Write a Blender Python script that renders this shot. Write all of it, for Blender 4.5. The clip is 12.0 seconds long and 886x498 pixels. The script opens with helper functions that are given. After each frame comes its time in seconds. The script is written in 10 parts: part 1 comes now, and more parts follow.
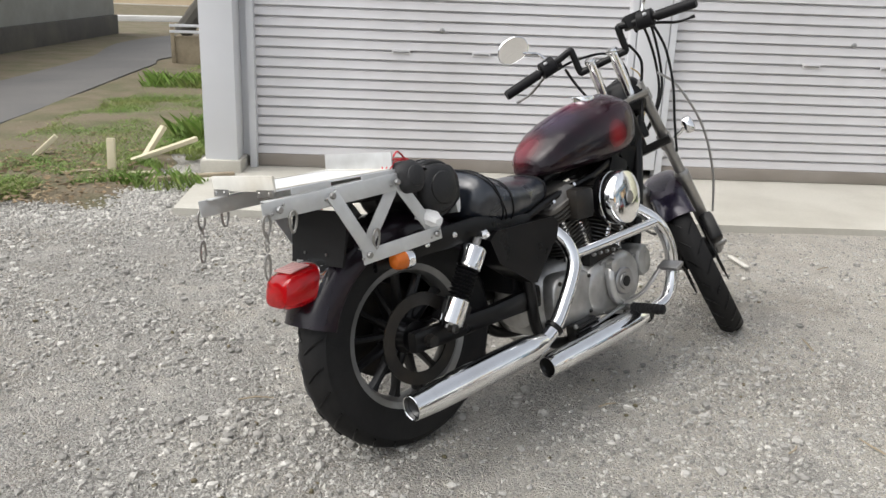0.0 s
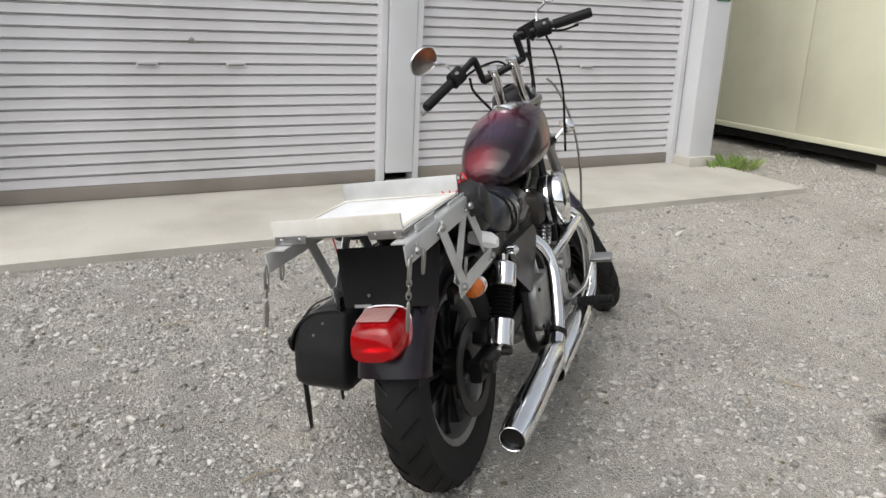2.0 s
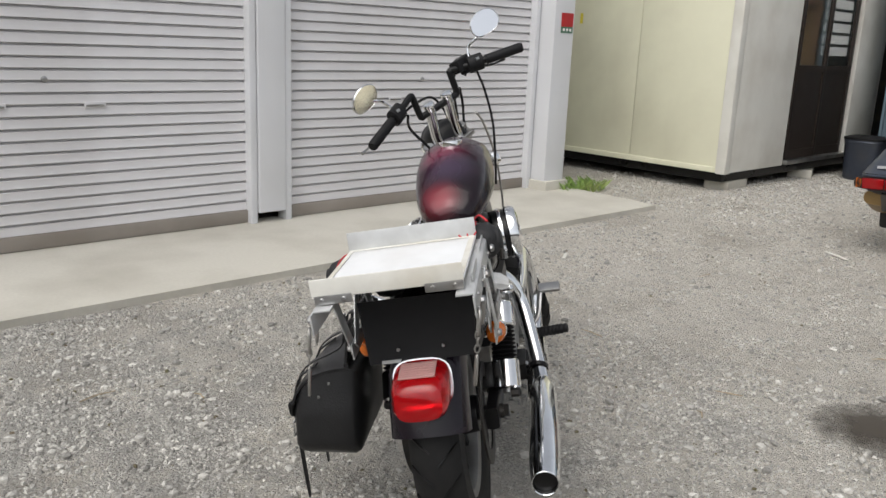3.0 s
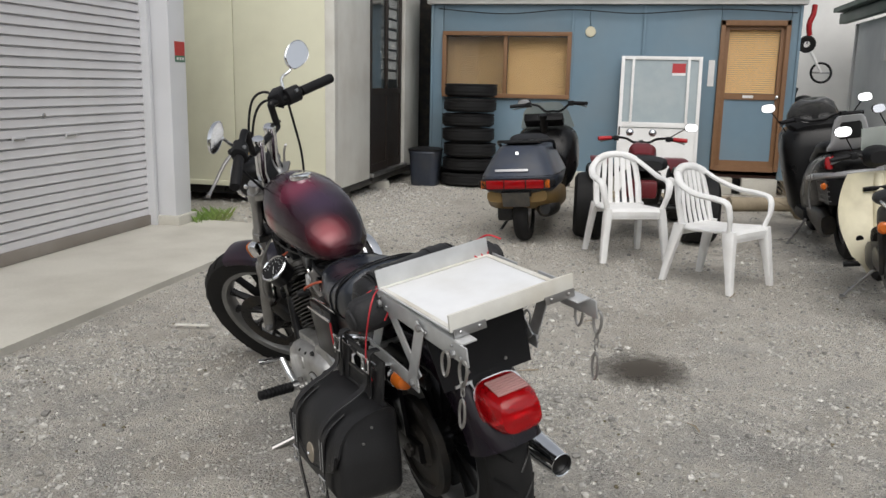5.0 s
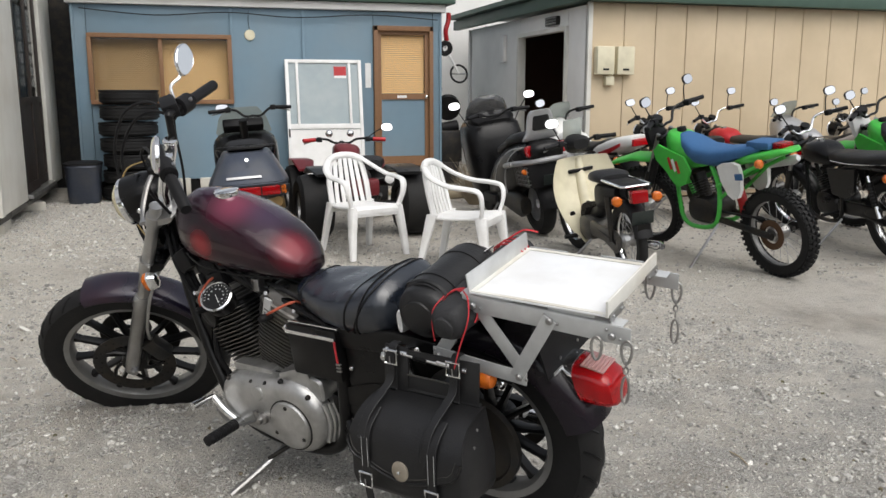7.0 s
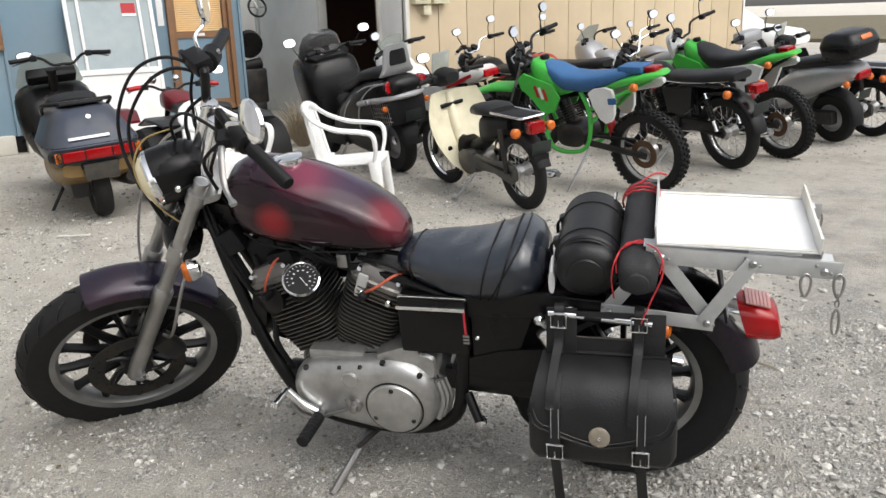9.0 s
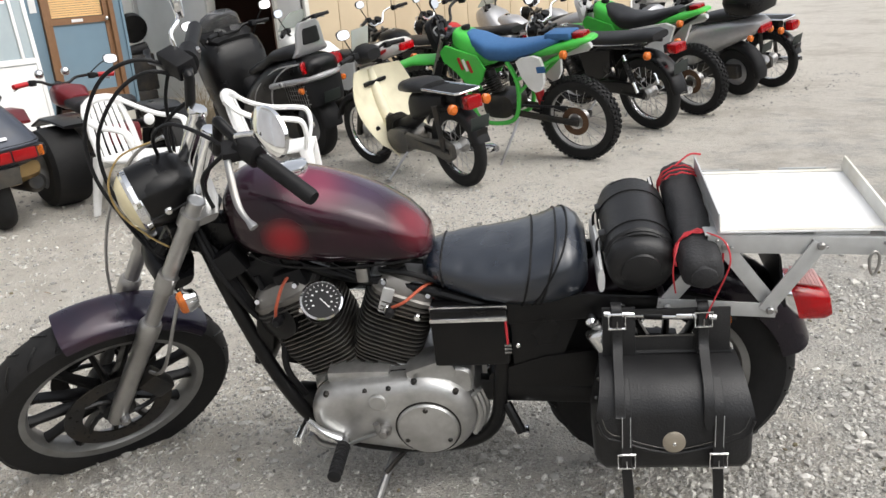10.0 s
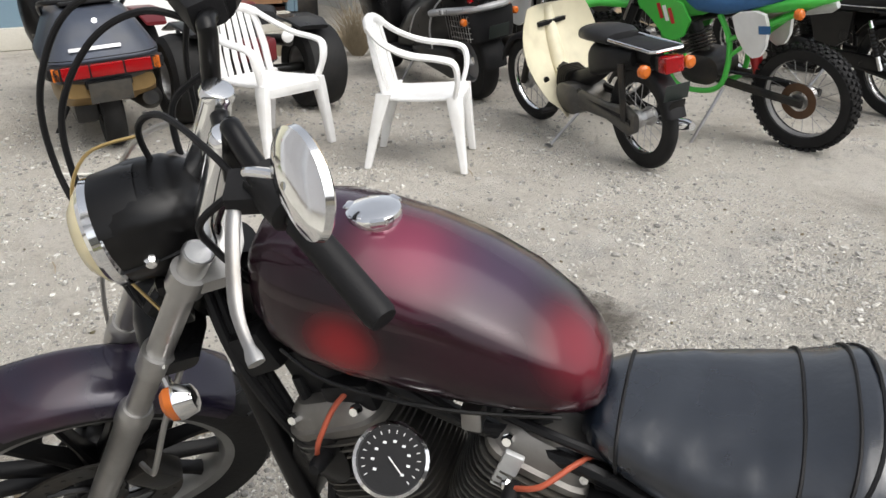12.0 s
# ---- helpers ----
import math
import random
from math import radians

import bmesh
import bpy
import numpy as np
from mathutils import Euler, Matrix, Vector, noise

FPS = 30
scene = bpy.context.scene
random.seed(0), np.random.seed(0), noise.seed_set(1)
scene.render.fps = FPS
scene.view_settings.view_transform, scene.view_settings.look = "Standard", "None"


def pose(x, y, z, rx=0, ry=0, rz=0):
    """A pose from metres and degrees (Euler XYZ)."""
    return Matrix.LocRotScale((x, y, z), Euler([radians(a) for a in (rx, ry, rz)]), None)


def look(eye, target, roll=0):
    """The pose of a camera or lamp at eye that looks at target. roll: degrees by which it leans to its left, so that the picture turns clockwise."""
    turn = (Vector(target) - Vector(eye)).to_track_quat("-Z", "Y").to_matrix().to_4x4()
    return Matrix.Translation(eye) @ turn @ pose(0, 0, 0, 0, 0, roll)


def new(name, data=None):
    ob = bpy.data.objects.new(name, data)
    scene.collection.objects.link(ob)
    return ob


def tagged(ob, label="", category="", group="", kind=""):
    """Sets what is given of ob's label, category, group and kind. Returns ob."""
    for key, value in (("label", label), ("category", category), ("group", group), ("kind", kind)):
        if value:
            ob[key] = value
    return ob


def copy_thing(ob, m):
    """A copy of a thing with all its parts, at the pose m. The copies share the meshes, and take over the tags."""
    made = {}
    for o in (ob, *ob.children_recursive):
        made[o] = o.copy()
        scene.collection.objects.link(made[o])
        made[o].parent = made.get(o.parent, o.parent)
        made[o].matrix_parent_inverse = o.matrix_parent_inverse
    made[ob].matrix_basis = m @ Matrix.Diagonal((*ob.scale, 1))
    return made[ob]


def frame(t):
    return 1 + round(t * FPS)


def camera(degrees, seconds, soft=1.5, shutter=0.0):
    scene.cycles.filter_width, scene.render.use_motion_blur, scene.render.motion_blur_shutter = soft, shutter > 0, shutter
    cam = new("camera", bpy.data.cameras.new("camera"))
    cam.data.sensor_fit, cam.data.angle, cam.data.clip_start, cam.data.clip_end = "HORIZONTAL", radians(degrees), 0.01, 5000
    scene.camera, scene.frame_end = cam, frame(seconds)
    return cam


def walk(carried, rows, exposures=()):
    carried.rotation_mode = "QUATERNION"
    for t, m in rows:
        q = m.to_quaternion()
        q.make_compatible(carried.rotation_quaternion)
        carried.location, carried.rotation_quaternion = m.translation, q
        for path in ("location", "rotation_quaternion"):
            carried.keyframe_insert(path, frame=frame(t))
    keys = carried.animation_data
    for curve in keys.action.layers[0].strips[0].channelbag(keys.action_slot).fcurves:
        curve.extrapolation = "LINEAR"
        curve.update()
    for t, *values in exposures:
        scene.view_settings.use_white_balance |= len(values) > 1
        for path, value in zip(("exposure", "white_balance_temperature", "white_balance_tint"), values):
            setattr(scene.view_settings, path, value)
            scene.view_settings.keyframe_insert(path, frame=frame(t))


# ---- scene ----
cam = camera(56.0, 12.0)
PATH = [
    (0, (0.129, 0.087, 1.269), (0.186, 1.989, 0.654), 2.2),
    (0.5, (-0.161, 0.229, 1.268), (0.111, 2.104, 0.628), 0.6),
    (1, (-0.43, 0.29, 1.261), (0.127, 2.104, 0.626), 1.6),
    (1.5, (-0.716, 0.334, 1.282), (0.076, 2.069, 0.678), 2.7),
    (2, (-0.945, 0.506, 1.238), (0.013, 2.167, 0.67), 2.8),
    (2.5, (-1.133, 0.733, 1.256), (0.016, 2.285, 0.737), 1.4),
    (2.7, (-1.197, 0.773, 1.242), (0.026, 2.274, 0.741), 1.8),
    (4.3, (-1.724, 1.503, 1.226), (0.036, 2.347, 0.789), 2.2),
    (4.5, (-1.778, 1.578, 1.22), (0.031, 2.319, 0.799), 2.0),
    (5, (-1.958, 1.864, 1.216), (-0.04, 2.275, 0.827), 1.2),
    (5.5, (-2.02, 2.167, 1.195), (-0.069, 2.375, 0.811), 0.3),
    (6, (-2.012, 2.477, 1.212), (-0.054, 2.485, 0.809), -0.1),
    (6.5, (-2.015, 2.779, 1.196), (-0.072, 2.538, 0.79), 1.0),
    (7, (-1.952, 2.998, 1.207), (-0.066, 2.447, 0.835), 0.0),
    (7.2, (-1.889, 3.072, 1.197), (-0.029, 2.436, 0.827), -0.3),
    (8.8, (-1.455, 3.779, 1.263), (0.164, 2.73, 0.735), -1.8),
    (9, (-1.374, 3.819, 1.254), (0.223, 2.742, 0.716), -1.9),
    (9.5, (-1.124, 3.882, 1.279), (0.391, 2.715, 0.695), -2.9),
    (10, (-0.999, 3.964, 1.304), (0.417, 2.696, 0.682), -4.5),
    (10.5, (-0.899, 3.945, 1.317), (0.468, 2.635, 0.672), -3.7),
    (11, (-0.737, 3.739, 1.324), (0.732, 2.549, 0.67), -2.4),
    (11.5, (-0.529, 3.583, 1.301), (1.033, 2.541, 0.612), -1.3),
    (12, (-0.247, 3.371, 1.276), (1.335, 2.421, 0.504), 0.3),
]
walk(cam, [(t, look(eye, target, roll)) for t, eye, target, roll in PATH],
     [(0, 0.56), (1.5, 0.38), (2.5, 0.22), (4.5, 0.0), (5.5, -0.06), (7, 0.22), (9, 0.54), (10, 0.64), (12, 0.58)])

# ---------------------------------------------------------------- light
world = bpy.data.worlds.new("world")
scene.world = world
world.use_nodes = True
wn, wl = world.node_tree.nodes, world.node_tree.links
wn.clear()
sky = wn.new("ShaderNodeTexSky")
sky.sky_type = "NISHITA"
sky.sun_disc = False
sky.sun_elevation, sky.sun_rotation = radians(55), radians(256)
sky.air_density, sky.dust_density, sky.ozone_density = 1.0, 3.0, 1.0
grey = wn.new("ShaderNodeHueSaturation")
grey.inputs["Saturation"].default_value = 0.25
bgd = wn.new("ShaderNodeBackground")
bgd.inputs["Strength"].default_value = 0.15
wout = wn.new("ShaderNodeOutputWorld")
wl.new(sky.outputs[0], grey.inputs["Color"])
wl.new(grey.outputs[0], bgd.inputs["Color"])
wl.new(bgd.outputs[0], wout.inputs["Surface"])
sun_data = bpy.data.lights.new("sun", "SUN")
sun_data.energy, sun_data.angle, sun_data.color = 1.35, radians(70), (1.0, 0.96, 0.9)
sun = new("sun", sun_data)
sun.matrix_world = look((-10, -2.5, 15), (0, 0, 0))


# ---------------------------------------------------------------- materials
def mat(name, color, rough=0.6, metal=0.0, var=0.12, scale=30.0, bump=0.0, bscale=None, coat=0.0, dirt=None, dscale=3.0, damount=0.5, spec=0.5):
    """A surface with fine grain, larger blotches and optional dirt."""
    m = bpy.data.materials.new(name)
    m.use_nodes = True
    n, l = m.node_tree.nodes, m.node_tree.links
    b = n["Principled BSDF"]
    b.inputs["Roughness"].default_value, b.inputs["Metallic"].default_value = rough, metal
    b.inputs["Coat Weight"].default_value = coat
    b.inputs["Specular IOR Level"].default_value = spec
    tc = n.new("ShaderNodeTexCoord")
    fine = n.new("ShaderNodeTexNoise")
    fine.inputs["Scale"].default_value, fine.inputs["Detail"].default_value = scale, 5
    l.new(tc.outputs["Object"], fine.inputs["Vector"])
    ramp = n.new("ShaderNodeMix")
    ramp.data_type = "RGBA"
    c = Vector(color)
    ramp.inputs["A"].default_value = (*(c * (1 - var)), 1)
    ramp.inputs["B"].default_value = (*[min(1, v * (1 + var)) for v in c], 1)
    l.new(fine.outputs["Fac"], ramp.inputs["Factor"])
    out = ramp.outputs["Result"]
    big = n.new("ShaderNodeTexNoise")
    big.inputs["Scale"].default_value, big.inputs["Detail"].default_value = dscale, 6
    l.new(tc.outputs["Object"], big.inputs["Vector"])
    mr = n.new("ShaderNodeMapRange")
    mr.inputs["From Min"].default_value, mr.inputs["From Max"].default_value = 0.42, 0.72
    mr.inputs["To Max"].default_value = damount
    l.new(big.outputs["Fac"], mr.inputs["Value"])
    if dirt:
        mx = n.new("ShaderNodeMix")
        mx.data_type = "RGBA"
        mx.inputs["B"].default_value = (*dirt, 1)
        l.new(out, mx.inputs["A"])
        l.new(mr.outputs[0], mx.inputs["Factor"])
        out = mx.outputs["Result"]
    l.new(out, b.inputs["Base Color"])
    rr = n.new("ShaderNodeMapRange")
    rr.inputs["To Min"].default_value, rr.inputs["To Max"].default_value = max(0.02, rough - 0.08), min(1, rough + 0.12)
    l.new(big.outputs["Fac"], rr.inputs["Value"])
    l.new(rr.outputs[0], b.inputs["Roughness"])
    if bump:
        bn = n.new("ShaderNodeTexNoise")
        bn.inputs["Scale"].default_value, bn.inputs["Detail"].default_value = bscale or scale, 8
        l.new(tc.outputs["Object"], bn.inputs["Vector"])
        bp = n.new("ShaderNodeBump")
        bp.inputs["Strength"].default_value, bp.inputs["Distance"].default_value = 1.0, bump
        l.new(bn.outputs["Fac"], bp.inputs["Height"])
        l.new(bp.outputs[0], b.inputs["Normal"])
    return m


def glow_glass(name, color, rough=0.12, trans=0.35):
    """Coloured lamp lens plastic."""
    m = mat(name, color, rough, 0, 0.1, 60)
    m.node_tree.nodes["Principled BSDF"].inputs["Transmission Weight"].default_value = trans
    return m


RUBBER = mat("tyre_rubber", (0.010, 0.010, 0.0105), 0.62, 0, 0.25, 40, 0.0008, 90, dirt=(0.03, 0.028, 0.025), dscale=5, damount=0.4, spec=0.25)
BLACK = mat("black_paint", (0.004, 0.004, 0.0045), 0.28, 0, 0.3, 25, dirt=(0.012, 0.011, 0.010), dscale=9, damount=0.5, spec=0.28)
BLACKPLASTIC = mat("black_plastic", (0.009, 0.009, 0.010), 0.5, 0, 0.2, 60, 0.0003, 300, dirt=(0.022, 0.021, 0.020), dscale=6, damount=0.35, spec=0.2)
LEATHER = mat("black_leather", (0.009, 0.009, 0.0098), 0.40, 0, 0.25, 50, 0.0008, 220, dirt=(0.020, 0.0195, 0.019), dscale=7, damount=0.5, spec=0.42)
VINYL = mat("seat_vinyl", (0.007, 0.0105, 0.018), 0.27, 0, 0.2, 40, 0.0016, 22, coat=0.3, dirt=(0.010, 0.0145, 0.023), dscale=9, damount=0.5, spec=0.85)
BLACKSEAT = mat("dull_black_vinyl", (0.010, 0.010, 0.011), 0.45, 0, 0.2, 40, 0.0004, 300, dirt=(0.025, 0.025, 0.025), dscale=7, damount=0.4, spec=0.35)
CLOTH = mat("black_cloth", (0.017, 0.017, 0.0185), 0.7, 0, 0.3, 120, 0.0015, 160)
CHROME = mat("chrome", (0.88, 0.89, 0.9), 0.07, 1, 0.04, 20, dirt=(0.55, 0.52, 0.48), dscale=12, damount=0.2)
FINMETAL = mat("worn_black_fins", (0.085, 0.083, 0.08), 0.4, 0.6, 0.25, 40, 0.0003, 90, dirt=(0.16, 0.14, 0.11), dscale=12, damount=0.5)
ROCKER = mat("dull_grey_rocker", (0.22, 0.21, 0.195), 0.45, 0.7, 0.15, 50, 0.0004, 160, dirt=(0.10, 0.09, 0.08), dscale=10, damount=0.6)
YELLOWLENS = glow_glass("yellow_lens", (0.92, 0.82, 0.54), 0.12, 0.35)
STEEL = mat("dull_steel", (0.42, 0.42, 0.42), 0.36, 1, 0.15, 40, 0.0003, 120, dirt=(0.2, 0.17, 0.13), dscale=10, damount=0.5)
ENGINE = mat("cast_aluminium", (0.55, 0.55, 0.54), 0.38, 0.85, 0.12, 60, 0.0004, 200, dirt=(0.16, 0.15, 0.13), dscale=11, damount=0.55)
DARKMETAL = mat("dark_metal", (0.03, 0.03, 0.03), 0.42, 0.7, 0.25, 40, 0.0004, 90, dirt=(0.09, 0.07, 0.05), dscale=9, damount=0.5)
FORK = mat("fork_alloy", (0.40, 0.395, 0.385), 0.32, 0.85, 0.1, 50, 0.0002, 200, dirt=(0.2, 0.18, 0.16), dscale=9, damount=0.4)
RIM = mat("rim_alloy", (0.30, 0.30, 0.295), 0.4, 0.7, 0.12, 40, dirt=(0.12, 0.11, 0.1), dscale=8, damount=0.5)
ALU = mat("rack_aluminium", (0.62, 0.63, 0.63), 0.42, 0.55, 0.1, 40, 0.0003, 90, dirt=(0.4, 0.4, 0.39), dscale=9, damount=0.5)
PLATE = mat("white_sheet", (0.80, 0.81, 0.82), 0.35, 0.0, 0.05, 30, dirt=(0.6, 0.58, 0.54), dscale=6, damount=0.4)
CREAM = mat("cream_edge", (0.70, 0.69, 0.64), 0.5, 0, 0.12, 30, dirt=(0.45, 0.38, 0.26), dscale=8, damount=0.5)
REDLENS = glow_glass("red_lens", (0.66, 0.004, 0.009), 0.06, 0.62)
AMBER = glow_glass("amber_lens", (0.7, 0.17, 0.02), 0.15, 0.25)
CLEAR = glow_glass("clear_lens", (0.85, 0.8, 0.62), 0.08, 0.7)
MIRROR = mat("mirror_glass", (0.85, 0.86, 0.88), 0.02, 1, 0.0, 10)
WHITEPAINT = mat("white_paint", (0.78, 0.78, 0.77), 0.4, 0, 0.05, 40, dirt=(0.55, 0.53, 0.5), dscale=5, damount=0.35)
CHAIRWHITE = mat("white_chair_plastic", (0.80, 0.80, 0.79), 0.42, 0, 0.04, 30, dirt=(0.55, 0.53, 0.5), dscale=7, damount=0.4)
REDPLASTIC = mat("red_plastic", (0.42, 0.012, 0.016), 0.35, 0, 0.15, 30)
REDWIRE = mat("red_cord", (0.52, 0.03, 0.04), 0.6, 0, 0.1, 60)
CHAIN = mat("galvanised_chain", (0.35, 0.34, 0.32), 0.4, 0.9, 0.2, 60)
GREEN = mat("green_plastic", (0.06, 0.48, 0.06), 0.35, 0, 0.1, 30, dirt=(0.08, 0.3, 0.07), dscale=6, damount=0.5)
BLUESEAT = mat("blue_vinyl", (0.03, 0.11, 0.26), 0.6, 0, 0.15, 40, 0.0005, 200)
CUBCREAM = mat("cream_plastic", (0.70, 0.65, 0.48), 0.4, 0, 0.06, 20, dirt=(0.45, 0.4, 0.28), dscale=7, damount=0.45)
GREYBLUE = mat("grey_blue_metallic", (0.05, 0.06, 0.085), 0.3, 0.3, 0.15, 30, dirt=(0.09, 0.09, 0.09), dscale=5, damount=0.5)
SILVER = mat("silver_paint", (0.42, 0.42, 0.43), 0.32, 0.5, 0.1, 30)
GOLDRED = mat("gold_anodised", (0.55, 0.40, 0.17), 0.4, 0.7, 0.15, 40)


# ---------------------------------------------------------------- mesh helpers
class Geo:
    """Collects faces for one mesh."""

    def __init__(self):
        self.v, self.f = [], []

    def add(self, pts, faces):
        k = len(self.v)
        self.v += [tuple(p) for p in pts]
        self.f += [tuple(i + k for i in q) for q in faces]
        return self

    def box(self, c, s, rot=None, bev=0.0):
        bm = bmesh.new()
        bmesh.ops.create_cube(bm, size=1)
        for q in bm.verts:
            q.co = Vector((q.co.x * s[0], q.co.y * s[1], q.co.z * s[2]))
        if bev:
            bmesh.ops.bevel(bm, geom=bm.edges[:], offset=bev, segments=2, affect="EDGES", profile=0.6)
        m = Matrix.Translation(c) @ (rot.to_4x4() if rot else Matrix())
        bm.verts.index_update()
        self.add([m @ q.co for q in bm.verts], [[q.index for q in f.verts] for f in bm.faces])
        bm.free()
        return self

    def loft(self, rings, caps=True, closed=False):
        n = len(rings[0])
        pts = [p for r in rings for p in r]
        faces = []
        m = len(rings)
        for i in range(m if closed else m - 1):
            a, b = i * n, ((i + 1) % m) * n
            for j in range(n):
                k = (j + 1) % n
                faces.append((a + j, a + k, b + k, b + j))
        if caps and not closed:
            faces.append(tuple(range(n - 1, -1, -1)))
            faces.append(tuple(range((m - 1) * n, m * n)))
        return self.add(pts, faces)

    def tube(self, pts, r, n=12, closed=False, flat=1.0, up=None):
        """A pipe along points; r a number or one for each point."""
        pts = [Vector(p) for p in pts]
        m = len(pts)
        rad = r if isinstance(r, (list, tuple)) else [r] * m
        rings, last = [], None
        for i, p in enumerate(pts):
            a = pts[(i - 1) % m] if closed or i else p
            b = pts[(i + 1) % m] if closed or i < m - 1 else p
            d = (b - a).normalized()
            if last is None:
                u = Vector(up) if up else (Vector((0, 0, 1)) if abs(d.z) < 0.9 else Vector((1, 0, 0)))
            else:
                u = last
            u = (u - d * u.dot(d)).normalized()
            last = u
            w = d.cross(u)
            rings.append([p + (u * math.cos(t) * flat + w * math.sin(t)) * rad[i] for t in [2 * math.pi * k / n for k in range(n)]])
        return self.loft(rings, True, closed)

    def lathe(self, prof, o=(0, 0, 0), axis=(0, 1, 0), n=32, closed=False, ref=None, a0=0.0, a1=2 * math.pi):
        """Revolves (radius, along) pairs about an axis."""
        ax = Vector(axis).normalized()
        u = Vector(ref) if ref else (Vector((0, 0, 1)) if abs(ax.z) < 0.9 else Vector((1, 0, 0)))
        u = (u - ax * u.dot(ax)).normalized()
        w = ax.cross(u)
        full = abs(a1 - a0) > 6.28
        cnt = n if full else n + 1
        pts, faces = [], []
        for r, h in prof:
            for k in range(cnt):
                t = a0 + (a1 - a0) * k / n
                pts.append(Vector(o) + ax * h + (u * math.cos(t) + w * math.sin(t)) * r)
        m = len(prof)
        for i in range(m if closed else m - 1):
            a, b = i * cnt, ((i + 1) % m) * cnt
            for j in range(n if full else n):
                k = (j + 1) % cnt
                faces.append((a + j, a + k, b + k, b + j))
        if not closed and full:
            faces.append(tuple(range(cnt - 1, -1, -1)))
            faces.append(tuple(range((m - 1) * cnt, m * cnt)))
        if not full and closed:
            faces.append(tuple(i * cnt for i in range(m)))
            faces.append(tuple(i * cnt + cnt - 1 for i in range(m - 1, -1, -1)))
        return self.add(pts, faces)

    def prism(self, poly, o, ex, ey, depth):
        """A flat outline (u, v) laid along ex, ey from o, with thickness along their cross product, centred."""
        ex, ey = Vector(ex).normalized(), Vector(ey).normalized()
        nz = ex.cross(ey).normalized()
        n = len(poly)
        lo = [Vector(o) + ex * a + ey * b - nz * depth / 2 for a, b in poly]
        hi = [p + nz * depth for p in lo]
        faces = [tuple(range(n - 1, -1, -1)), tuple(range(n, 2 * n))]
        faces += [(i, (i + 1) % n, n + (i + 1) % n, n + i) for i in range(n)]
        return self.add(lo + hi, faces)

    def ball(self, c, r, n=12, s=(1, 1, 1)):
        m = n // 2
        pts, faces = [], []
        for i in range(m + 1):
            p = math.pi * i / m
            for k in range(n):
                t = 2 * math.pi * k / n
                pts.append((c[0] + r * s[0] * math.sin(p) * math.cos(t), c[1] + r * s[1] * math.sin(p) * math.sin(t), c[2] + r * s[2] * math.cos(p)))
        for i in range(m):
            for k in range(n):
                q = (k + 1) % n
                faces.append((i * n + k, (i + 1) * n + k, (i + 1) * n + q, i * n + q))
        return self.add(pts, faces)

    def moved(self, m):
        self.v = [tuple(m @ Vector(p)) for p in self.v]
        return self

    def mesh(self, name, material, angle=35):
        me = bpy.data.meshes.new(name)
        me.from_pydata(self.v, [], self.f)
        bm = bmesh.new()
        bm.from_mesh(me)
        bmesh.ops.remove_doubles(bm, verts=bm.verts, dist=1e-5)
        bmesh.ops.recalc_face_normals(bm, faces=bm.faces)
        bm.to_mesh(me)
        bm.free()
        me.shade_smooth()
        me.set_sharp_from_angle(angle=radians(angle))
        me.materials.append(material)
        return me


def part(name, g, material, parent=None, label="", angle=35):
    """One mesh object under a thing or under a part."""
    ob = new(name, g.mesh(name, material, angle))
    if parent:
        ob.parent = parent
    if label:
        tagged(ob, label)
    return ob


def thing(name, m, label, category, group="", kind=""):
    ob = new(name)
    ob.empty_display_size = 0.1
    ob.matrix_world = m
    return tagged(ob, label, category, group, kind)


def solo(name, g, material, label, category, group="", kind="", angle=35):
    """A thing that is one mesh."""
    return tagged(part(name, g, material, None, "", angle), label, category, group, kind)


def curve(pts, n=6):
    """Smooth points through the given ones."""
    pts = [Vector(p) for p in pts]
    out = []
    for i in range(len(pts) - 1):
        p0, p1, p2, p3 = pts[max(i - 1, 0)], pts[i], pts[i + 1], pts[min(i + 2, len(pts) - 1)]
        for k in range(n):
            t = k / n
            out.append(0.5 * ((2 * p1) + (p2 - p0) * t + (2 * p0 - 5 * p1 + 4 * p2 - p3) * t * t + (3 * p1 - p0 - 3 * p2 + p3) * t ** 3))
    return out + [pts[-1]]


def ring(c, ey, ez, ry, rz, n=20, p=2.4, lo=None):
    """A superellipse section; lo gives another half-height below its middle."""
    out = []
    for k in range(n):
        t = 2 * math.pi * k / n
        a, b = math.cos(t), math.sin(t)
        a = math.copysign(abs(a) ** (2 / p), a)
        b = math.copysign(abs(b) ** (2 / p), b)
        h = rz if b >= 0 or lo is None else lo
        out.append(Vector(c) + Vector(ey) * a * ry + Vector(ez) * b * h)
    return out


def bolt(g, c, axis, r=0.008, h=0.006):
    return g.lathe([(r, 0), (r, h * 0.6), (r * 0.7, h)], c, axis, 8)


